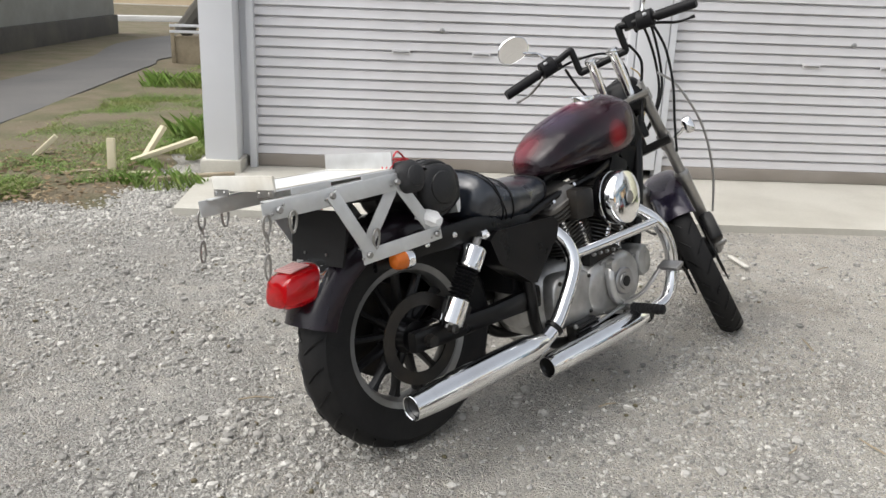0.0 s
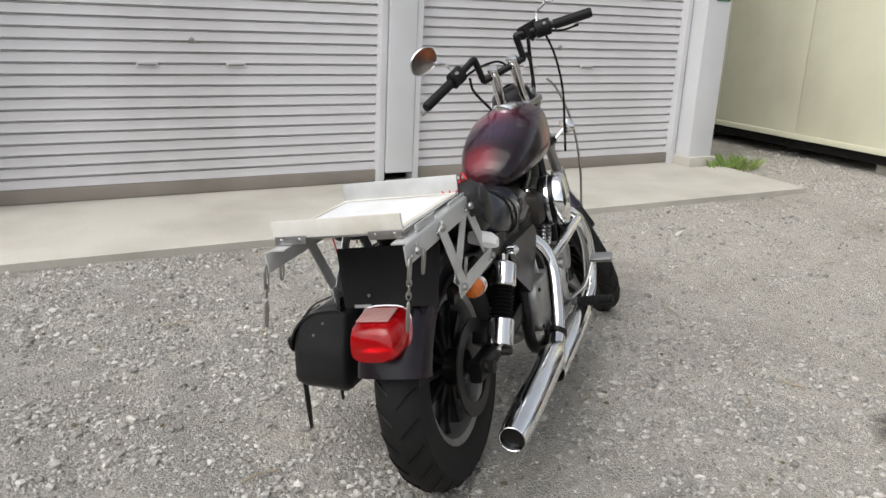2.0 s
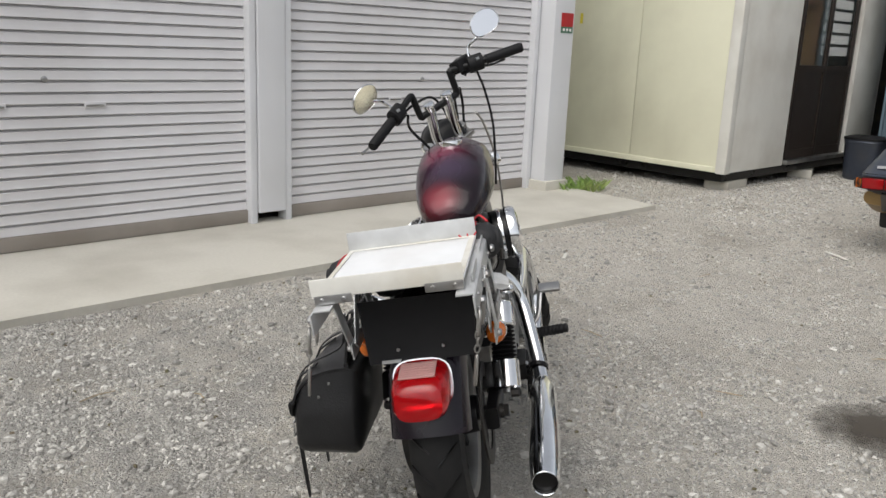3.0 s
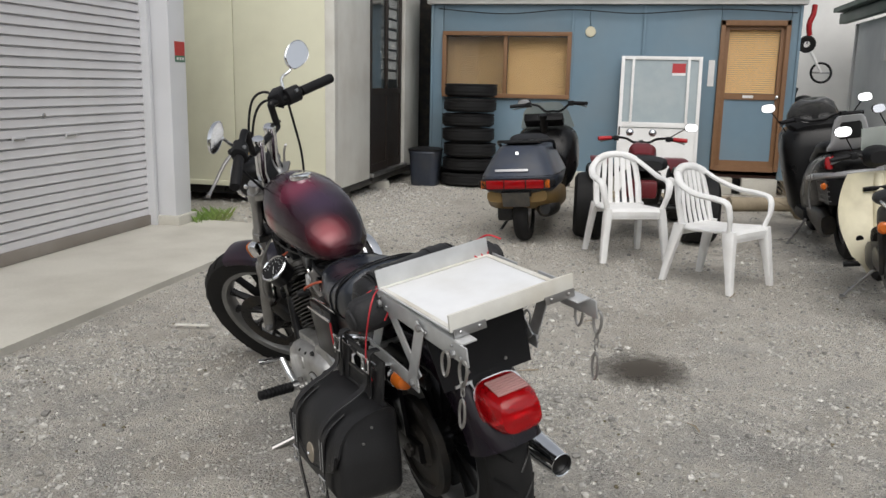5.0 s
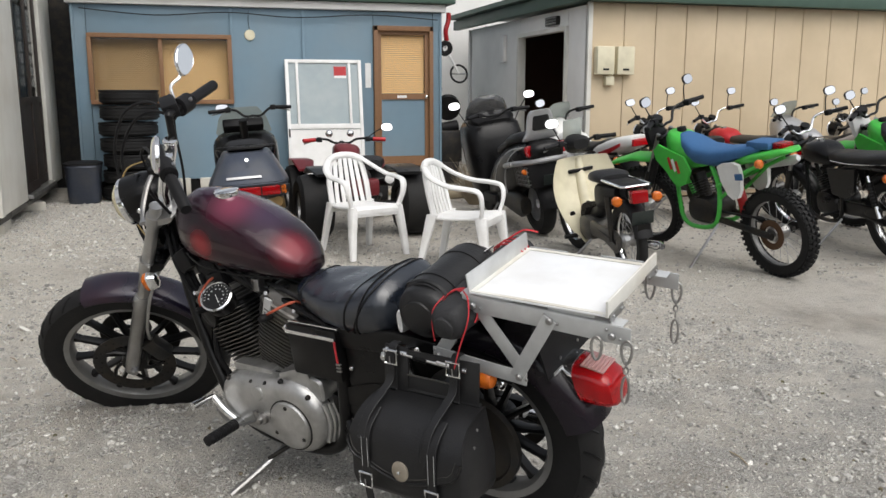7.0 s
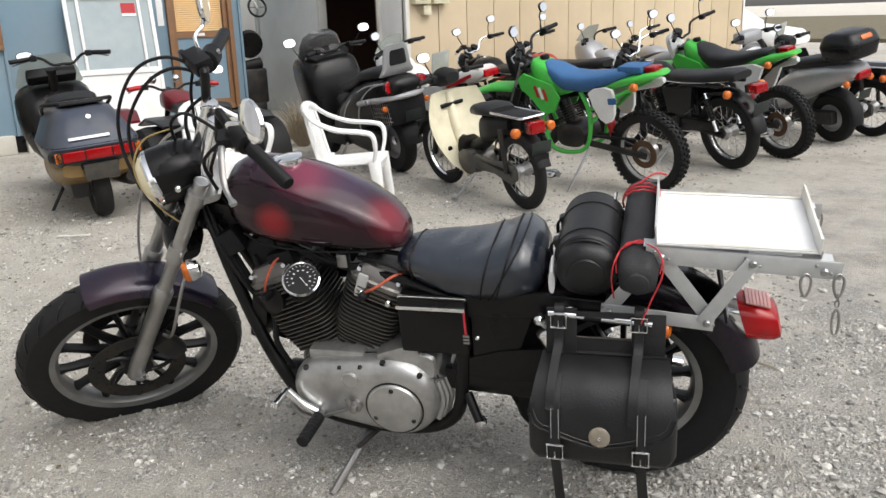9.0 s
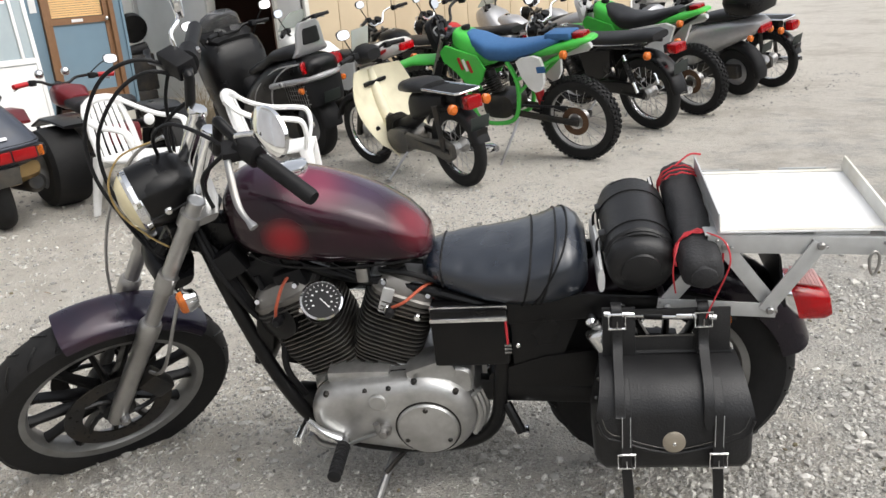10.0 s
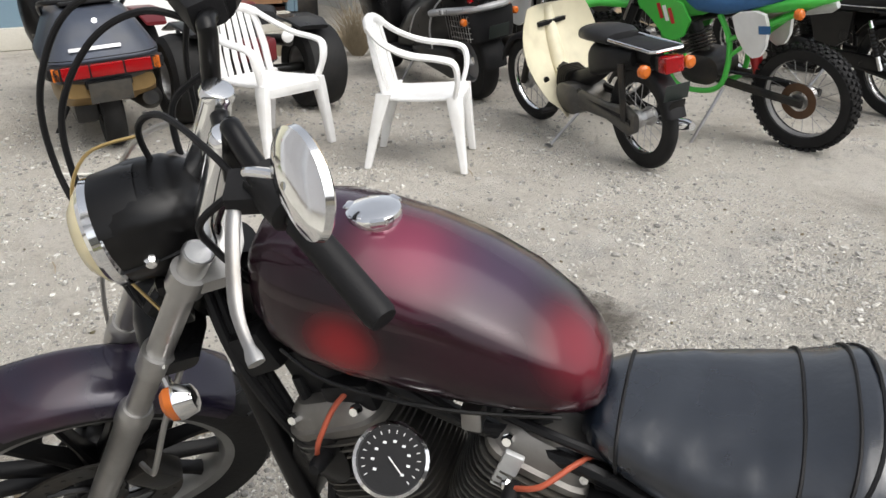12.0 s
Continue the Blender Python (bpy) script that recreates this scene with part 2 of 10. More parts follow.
# ---------------------------------------------------------------- ground materials
def ground_mat():
    m = bpy.data.materials.new("gravel_yard")
    m.use_nodes = True
    n, l = m.node_tree.nodes, m.node_tree.links
    b = n["Principled BSDF"]
    b.inputs["Roughness"].default_value = 0.9
    tc = n.new("ShaderNodeTexCoord")

    def noise_tex(s, d=6, r=0.6):
        q = n.new("ShaderNodeTexNoise")
        q.inputs["Scale"].default_value, q.inputs["Detail"].default_value, q.inputs["Roughness"].default_value = s, d, r
        l.new(tc.outputs["Object"], q.inputs["Vector"])
        return q

    def ramp(src, lo, hi, a=0.0, c=1.0):
        q = n.new("ShaderNodeMapRange")
        q.inputs["From Min"].default_value, q.inputs["From Max"].default_value = lo, hi
        q.inputs["To Min"].default_value, q.inputs["To Max"].default_value = a, c
        l.new(src, q.inputs["Value"])
        return q.outputs[0]

    def mix(f, a, c):
        q = n.new("ShaderNodeMix")
        q.data_type = "RGBA"
        l.new(f, q.inputs["Factor"])
        for sock, val in (("A", a), ("B", c)):
            if isinstance(val, tuple):
                q.inputs[sock].default_value = (*val, 1)
            else:
                l.new(val, q.inputs[sock])
        return q.outputs["Result"]

    def cells(s):
        q = n.new("ShaderNodeTexVoronoi")
        q.inputs["Scale"].default_value = s
        l.new(tc.outputs["Object"], q.inputs["Vector"])
        k = n.new("ShaderNodeSeparateColor")
        l.new(q.outputs["Color"], k.inputs[0])
        return q, k.outputs[0], k.outputs[1]

    vor, pick, pick2 = cells(130)
    _, chip, chip2 = cells(290)
    # crushed stone: grains from dark grey to nearly white
    stone = mix(ramp(pick, 0.0, 1.0), (0.31, 0.297, 0.268), (0.62, 0.60, 0.555))
    stone = mix(ramp(chip, 0.55, 1.0, 0.0, 0.6), stone, (0.17, 0.158, 0.138))
    stone = mix(ramp(chip2, 0.72, 1.0, 0.0, 0.7), stone, (0.66, 0.64, 0.60))
    # dusty packed sand between
    sand = mix(ramp(noise_tex(240, 4).outputs["Fac"], 0.3, 0.7), (0.565, 0.53, 0.465), (0.71, 0.67, 0.60))
    sand = mix(ramp(pick2, 0.80, 1.0, 0.0, 0.5), sand, (0.37, 0.345, 0.30))
    # the yard gets sandier and more packed away from the garage corner
    axes = n.new("ShaderNodeSeparateXYZ")
    l.new(tc.outputs["Object"], axes.inputs[0])
    drift = n.new("ShaderNodeMath")
    drift.operation = "MULTIPLY_ADD"
    drift.inputs[1].default_value = 0.065
    l.new(axes.outputs["X"], drift.inputs[0])
    l.new(noise_tex(2.6, 9, 0.68).outputs["Fac"], drift.inputs[2])
    col = mix(ramp(drift.outputs[0], 0.46, 0.62), stone, sand)
    # damp brown patches, clods and pale dust
    col = mix(ramp(noise_tex(0.9, 9, 0.76).outputs["Fac"], 0.49, 0.64, 0.0, 0.6), col, (0.37, 0.33, 0.27))
    col = mix(ramp(noise_tex(13, 7, 0.72).outputs["Fac"], 0.55, 0.70, 0.0, 0.55), col, (0.25, 0.225, 0.19))
    col = mix(ramp(noise_tex(5.5, 6, 0.65).outputs["Fac"], 0.52, 0.68, 0.0, 0.55), col, (0.70, 0.665, 0.605))
    l.new(col, b.inputs["Base Color"])
    hgt = n.new("ShaderNodeMath")
    hgt.operation = "MULTIPLY_ADD"
    hgt.inputs[1].default_value = -0.6
    l.new(vor.outputs["Distance"], hgt.inputs[0])
    l.new(noise_tex(120, 8, 0.7).outputs["Fac"], hgt.inputs[2])
    bp = n.new("ShaderNodeBump")
    bp.inputs["Strength"].default_value, bp.inputs["Distance"].default_value = 1.0, 0.022
    l.new(hgt.outputs[0], bp.inputs["Height"])
    l.new(bp.outputs[0], b.inputs["Normal"])
    return m


GROUND = ground_mat()
CONCRETE = mat("concrete", (0.54, 0.52, 0.46), 0.85, 0, 0.1, 60, 0.0015, 140, dirt=(0.33, 0.31, 0.26), dscale=1.6, damount=0.6)
SHUTTER = mat("shutter_steel", (0.70, 0.69, 0.70), 0.42, 0.15, 0.04, 6, 0.0004, 30, dirt=(0.50, 0.485, 0.48), dscale=1.4, damount=0.5)
SHUTBAR = mat("shutter_bottom_bar", (0.30, 0.27, 0.24), 0.6, 0.2, 0.12, 12, dirt=(0.20, 0.17, 0.14), dscale=3, damount=0.6)
POST = mat("grey_white_steel", (0.70, 0.71, 0.735), 0.5, 0, 0.05, 8, 0.0003, 40, dirt=(0.58, 0.58, 0.585), dscale=2.0, damount=0.5)
CONTAINER = mat("pale_yellow_green_panel", (0.73, 0.72, 0.555), 0.5, 0, 0.04, 5, 0.0004, 20, dirt=(0.5, 0.48, 0.36), dscale=1.3, damount=0.5)
CONTWHITE = mat("off_white_panel", (0.68, 0.67, 0.62), 0.5, 0, 0.05, 6, dirt=(0.45, 0.42, 0.36), dscale=2.2, damount=0.5)
BLUEWALL = mat("blue_grey_panel", (0.16, 0.245, 0.31), 0.6, 0, 0.06, 8, 0.0004, 40, dirt=(0.20, 0.25, 0.28), dscale=1.5, damount=0.5)
BROWNFRAME = mat("brown_frame", (0.22, 0.115, 0.055), 0.55, 0, 0.15, 20, 0.0004, 60)
TANPANEL = mat("tan_wall_panel", (0.60, 0.485, 0.33), 0.6, 0, 0.05, 8, 0.0005, 40, dirt=(0.42, 0.33, 0.21), dscale=1.2, damount=0.45)
GREYWALL = mat("pale_grey_wall", (0.80, 0.79, 0.765), 0.7, 0, 0.05, 6, 0.0006, 30, dirt=(0.52, 0.51, 0.49), dscale=1.0, damount=0.5)
ROOFGREEN = mat("dark_green_fascia", (0.045, 0.085, 0.065), 0.5, 0, 0.12, 12)
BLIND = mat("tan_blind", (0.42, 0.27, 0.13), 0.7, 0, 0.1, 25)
DARKIN = mat("dark_interior", (0.11, 0.055, 0.04), 0.8, 0, 0.2, 5)
ASPHALT = mat("asphalt", (0.12, 0.117, 0.112), 0.9, 0, 0.15, 180, 0.002, 200, dirt=(0.19, 0.183, 0.17), dscale=0.7, damount=0.6)
TIMBER = mat("weathered_timber", (0.36, 0.30, 0.21), 0.8, 0, 0.2, 25, 0.001, 60, dirt=(0.18, 0.15, 0.11), dscale=4, damount=0.6)
TIMBERPALE = mat("pale_timber", (0.62, 0.56, 0.40), 0.75, 0, 0.12, 30, 0.0006, 60)
GRASSMAT = mat("grass_blades", (0.155, 0.255, 0.048), 0.6, 0, 0.35, 6, dirt=(0.34, 0.29, 0.13), dscale=1.9, damount=0.55)
LITTER = mat("dry_leaves", (0.20, 0.14, 0.08), 0.85, 0, 0.35, 12, dirt=(0.33, 0.27, 0.17), dscale=4, damount=0.7)
EARTH = mat("bare_earth", (0.165, 0.135, 0.088), 0.95, 0, 0.3, 40, 0.012, 45, dirt=(0.085, 0.095, 0.038), dscale=2.6, damount=0.8)
DARKSTONE = mat("dark_stone", (0.075, 0.07, 0.062), 0.9, 0, 0.25, 12, 0.004, 30, dirt=(0.14, 0.13, 0.10), dscale=2, damount=0.6)
OLIVEBOARD = mat("olive_boarding", (0.27, 0.27, 0.245), 0.8, 0, 0.12, 9, 0.001, 30, dirt=(0.20, 0.20, 0.175), dscale=1.5, damount=0.6)
RUBBLE = mat("crushed_rubble", (0.46, 0.445, 0.41), 0.85, 0, 0.25, 60, 0.001, 150)
STONEMAT = mat("loose_stones", (0.50, 0.485, 0.45), 0.85, 0, 0.2, 60, 0.001, 150)


def island_tint(m, lo, hi):
    """Varies a joined mesh's colour piece by piece."""
    n, l = m.node_tree.nodes, m.node_tree.links
    b = n["Principled BSDF"]
    src = b.inputs["Base Color"].links[0].from_socket
    geo = n.new("ShaderNodeNewGeometry")
    mr = n.new("ShaderNodeMapRange")
    mr.inputs["To Min"].default_value, mr.inputs["To Max"].default_value = lo, hi
    l.new(geo.outputs["Random Per Island"], mr.inputs["Value"])
    mul = n.new("ShaderNodeVectorMath")
    mul.operation = "SCALE"
    l.new(src, mul.inputs[0])
    l.new(mr.outputs[0], mul.inputs["Scale"])
    l.new(mul.outputs[0], b.inputs["Base Color"])


island_tint(STONEMAT, 0.62, 1.30)
island_tint(RUBBLE, 0.45, 1.27)
island_tint(GRASSMAT, 0.65, 1.4)
island_tint(LITTER, 0.5, 1.5)

# window glass of the prefab offices
GLASS = bpy.data.materials.new("window_glass")
GLASS.use_nodes = True
gb = GLASS.node_tree.nodes["Principled BSDF"]
gb.inputs["Base Color"].default_value = (0.9, 0.92, 0.92, 1)
gb.inputs["Roughness"].default_value = 0.04
gb.inputs["Transmission Weight"].default_value = 1.0
gb.inputs["IOR"].default_value = 1.45

# ---------------------------------------------------------------- ground
ground_rng = random.Random(4)


def build_ground():
    # fine sheet round the yard, coarse to the horizon
    xs = [-2500, -400, -80, -30, -16] + [-10 + 0.25 * i for i in range(81)] + [16, 30, 80, 400, 2500]
    ys = [-2500, -400, -80, -30, -16] + [-10 + 0.25 * i for i in range(97)] + [20, 30, 80, 400, 2500]
    g = Geo()
    pts = []
    for y in ys:
        for x in xs:
            z = 0.0
            if abs(x) < 11 and abs(y) < 15:
                z = 0.012 * noise.noise(Vector((x * 0.9, y * 0.9, 0))) + 0.006 * noise.noise(Vector((x * 3, y * 3, 4)))
                if -1.5 < x < 4.8 and 4.2 < y < 6.2:
                    z = min(z, 0.0)
            pts.append((x, y, z - 0.004))
    nx = len(xs)
    faces = [(j * nx + i, j * nx + i + 1, (j + 1) * nx + i + 1, (j + 1) * nx + i) for j in range(len(ys) - 1) for i in range(nx - 1)]
    g.add(pts, faces)
    solo("ground", g, GROUND, "pale grey crushed gravel yard, packed and dusty", "ground", kind="structure", angle=180)


build_ground()


def apron():
    g = Geo()
    g.prism([(-1.22, 4.50), (4.46, 4.48), (4.52, 5.7), (-1.28, 5.7)], (0, 0, 0.0), (1, 0, 0), (0, 1, 0), 0.064)
    solo("pavement_apron", g, CONCRETE, "pale smooth concrete apron before the garage shutters", "pavement", kind="structure")


apron()


# ---------------------------------------------------------------- garage
def garage():
    y0 = 5.63
    top = 2.75
    for name, x0, x1 in (("shutter_1", -0.99, 1.46), ("shutter_2", 1.72, 4.14)):
        sh = thing(name, pose(0, 0, 0), "closed grey ribbed steel roller shutter above a concrete apron", "roller shutter", "garage shutters", "structure")
        pitch = 0.064
        cnt = int((top - 0.12) / pitch)
        prof = [(0.0, 0.0), (-0.002, 0.003), (0.0, 0.006), (0.0, 0.047), (0.004, 0.0500), (0.026, 0.0515), (0.026, 0.0600), (0.004, 0.0632)]
        slat = None
        for i in range(cnt):
            zb = 0.118 + i * pitch
            if slat is None:
                g = Geo()
                line = [(x, y0 + d, h) for d, h in prof for x in (x0 + 0.02, x1 - 0.02)]
                back = [(x, y0 + 0.04, h) for h in (0.0632, 0.0) for x in (x0 + 0.02, x1 - 0.02)]
                pts = line + back
                m = len(pts) // 2
                g.add(pts, [(2 * k, 2 * k + 1, 2 * ((k + 1) % m) + 1, 2 * ((k + 1) % m)) for k in range(m)])
                slat = part("slat", g, SHUTTER, sh)
                slat.location = (0, 0, zb)
            else:
                o = new("slat", slat.data)
                o.parent = sh
                o.location = (0, 0, zb)
        g = Geo().box(((x0 + x1) / 2, y0 + 0.005, 0.076), (x1 - x0 - 0.03, 0.04, 0.082), None, 0.004)
        part("bottom_bar", g, SHUTBAR, sh, "dirty brown steel bottom bar")
        for hx in ((x0 + x1) / 2 - 0.26, (x0 + x1) / 2 + 0.26):
            g = Geo().box((hx, y0 - 0.004, 0.815), (0.12, 0.01, 0.032), None, 0.003)
            hp = part("pull_plate", g, SHUTTER, sh, "recessed steel pull handle")
            part("pull_slot", Geo().box((hx, y0 - 0.0075, 0.811), (0.1, 0.009, 0.012), None, 0.002), STEEL, hp)
        g = Geo().lathe([(0.017, 0), (0.017, 0.006), (0.011, 0.010)], ((x0 + x1) / 2, y0 + 0.002, 0.955), (0, -1, 0), 16)
        part("lock", g, STEEL, sh, "small round keyhole lock")
        for rx in (x0 + 0.0, x1 - 0.0):
            g = Geo().box((rx, y0 - 0.012, (top + 0.03) / 2), (0.045, 0.10, top - 0.03), None, 0.004)
            part("guide_rail", g, POST, sh, "grey steel guide rail")
    for name, cx, w, yf, yb in (("pillar_1", -1.165, 0.21, 5.42, 5.85), ("pillar_2", 1.59, 0.20, 5.555, 5.8), ("pillar_3", 4.30, 0.25, 5.42, 5.85)):
        pl = thing(name, pose(cx, 0, 0), "pale grey painted steel garage pillar on a concrete foot", "pillar", "garage pillars", "structure")
        part("shaft", Geo().box((0, (yf + yb) / 2, 1.45), (w, yb - yf, 2.7), None, 0.006), POST, pl)
        if name == "pillar_1":
            part("jamb", Geo().box((0.128, 5.72, 1.42), (0.052, 0.20, 2.64), None, 0.003), POST, pl)
        if name != "pillar_2":
            part("concrete_foot", Geo().box((0, (yf + yb) / 2 - 0.02, 0.06), (w + 0.05, yb - yf + 0.04, 0.10), None, 0.008), CONCRETE, pl, "rough concrete foot")
        if name == "pillar_3":
            sg = part("safety_sign", Geo().box((0.03, yf - 0.003, 1.45), (0.15, 0.004, 0.11)), REDPLASTIC, pl, "red paper safety sign with a green lower strip")
            part("sign_strip", Geo().box((0.03, yf - 0.003, 1.37), (0.15, 0.004, 0.05)), mat("sign_green", (0.06, 0.16, 0.10), 0.6), sg)
            for k in range(3):
                part("sign_mark", Geo().box((-0.012 + 0.042 * k, yf - 0.006, 1.37), (0.022, 0.004, 0.022)), WHITEPAINT, sg)
    wl_ = Geo()
    wl_.box((1.57, 5.8, 3.05), (5.7, 0.3, 0.6), None, 0.01)
    solo("wall_lintel", wl_, POST, "grey painted steel lintel above the shutters", "wall", kind="structure")
    g = Geo()
    g.box((-1.2, 8.5, 1.65), (0.12, 5.3, 3.3)).box((4.36, 8.5, 1.65), (0.12, 5.3, 3.3)).box((1.57, 11.1, 1.65), (5.4, 0.12, 3.3))
    solo("wall_garage", g, POST, "grey painted sheet walls of the garage", "wall", kind="structure")
    solo("roof_garage", Geo().box((1.57, 8.4, 3.42), (6.0, 5.9, 0.12)), GREYWALL, "flat grey garage roof", "roof", kind="structure")


garage()


# ---------------------------------------------------------------- pale prefab cabin
def cabin():
    x0, y0, zb, zt = 5.72, 4.60, 0.17, 2.75
    c = thing("site_cabin", pose(x0, y0, 0), "pale yellow-green prefabricated site cabin raised on blocks", "cabin")
    w, d = 3.3, 6.0
    part("skid_frame", Geo().box((w / 2, d / 2, zb - 0.035), (w - 0.1, d - 0.1, 0.11), None, 0.01), BLACK, c, "black steel base frame")
    ys = [0.09, 1.03, 1.97, 2.91, 3.85, 4.79, d - 0.05]
    for a, b in zip(ys, ys[1:]):
        part("wall_panel", Geo().box((0.02, (a + b) / 2, (zb + zt) / 2), (0.05, b - a - 0.006, zt - zb), None, 0.006), CONTAINER, c)
    part("corner_post", Geo().box((0.045, 0.045, (zb + zt) / 2), (0.10, 0.10, zt - zb + 0.02), None, 0.012), CONTWHITE, c, "off-white corner post with rust specks")
    part("bottom_rail", Geo().box((0.02, d / 2 + 0.05, zb + 0.025), (0.07, d - 0.1, 0.05), None, 0.006), CONTAINER, c)
    # side towards the yard, with a dark sliding door
    part("side_panel", Geo().box((0.62, 0.025, (zb + zt) / 2), (1.04, 0.05, zt - zb), None, 0.006), CONTWHITE, c)
    part("side_panel", Geo().box((w - 0.35, 0.025, (zb + zt) / 2), (0.7, 0.05, zt - zb), None, 0.006), CONTWHITE, c)
    part("side_panel", Geo().box((1.87, 0.025, zt - 0.15), (1.45, 0.05, 0.3), None, 0.006), CONTWHITE, c)
    part("floor_plate", Geo().box((w / 2, d / 2, zb + 0.03), (w - 0.12, d - 0.12, 0.04)), DARKIN, c)
    part("back_wall", Geo().box((w, d / 2, (zb + zt) / 2), (0.05, d, zt - zb)), CONTWHITE, c)
    part("end_wall", Geo().box((w / 2, d, (zb + zt) / 2), (w, 0.05, zt - zb)), CONTAINER, c)
    part("roof", Geo().box((w / 2, d / 2, zt + 0.05), (w + 0.1, d + 0.1, 0.1), None, 0.01), CONTWHITE, c)
    frame_mat = mat("dark_bronze_frame", (0.03, 0.022, 0.018), 0.4, 0.3, 0.15, 20)
    for k in range(2):
        dx = 1.17 + 0.70 * k
        dr = part("sliding_door", Geo().box((dx + 0.035, 0.02 + 0.03 * k, 1.3), (0.06, 0.035, 2.15), None, 0.004).box((dx + 0.665, 0.02 + 0.03 * k, 1.3), (0.06, 0.035, 2.15), None, 0.004).box((dx + 0.35, 0.02 + 0.03 * k, 2.34), (0.6, 0.035, 0.06)).box((dx + 0.35, 0.02 + 0.03 * k, 0.27), (0.6, 0.035, 0.09)).box((dx + 0.35, 0.02 + 0.03 * k, 1.12), (0.6, 0.035, 0.06)), frame_mat, c, "dark bronze sliding door")
        part("lower_panel", Geo().box((dx + 0.35, 0.022 + 0.03 * k, 0.7), (0.58, 0.012, 0.78)), frame_mat, dr)
        gl = part("pane", Geo().box((dx + 0.35, 0.022 + 0.03 * k, 1.73), (0.58, 0.006, 1.16)), GLASS, dr, "dark window pane")
        gl.visible_shadow = False
    part("door_sill", Geo().box((1.87, 0.0, zb + 0.03), (1.45, 0.09, 0.04), None, 0.004), STEEL, c, "aluminium door sill")
    bm = Geo()
    for k in range(8):
        bm.box((2.2, 0.10, 1.3 + 0.12 * k), (0.62, 0.02, 0.09))
    part("inner_blind", bm, GREYWALL, c, "grey blind behind the glass")
    for q in ((0.35, 0.16), (1.9, 0.14), (0.3, 2.4)):
        bl = Geo().box((x0 + q[0], y0 + q[1], 0.035), (0.42, 0.24, 0.085), Matrix.Rotation(0.2 * q[0], 3, "Z"), 0.012)
        solo("concrete_block", bl, CONCRETE, "low concrete block under the cabin's base", "concrete block", "cabin blocks")
    st = Geo().box((x0 - 0.012, 6.35, 1.52), (0.006, 0.03, 0.10))
    tagged(part("yellow_sticker", st.moved(Matrix.Translation((-x0, -y0, 0))), mat("yellow_sticker_paint", (0.6, 0.5, 0.05), 0.6), c), "faded yellow sticker")


cabin()


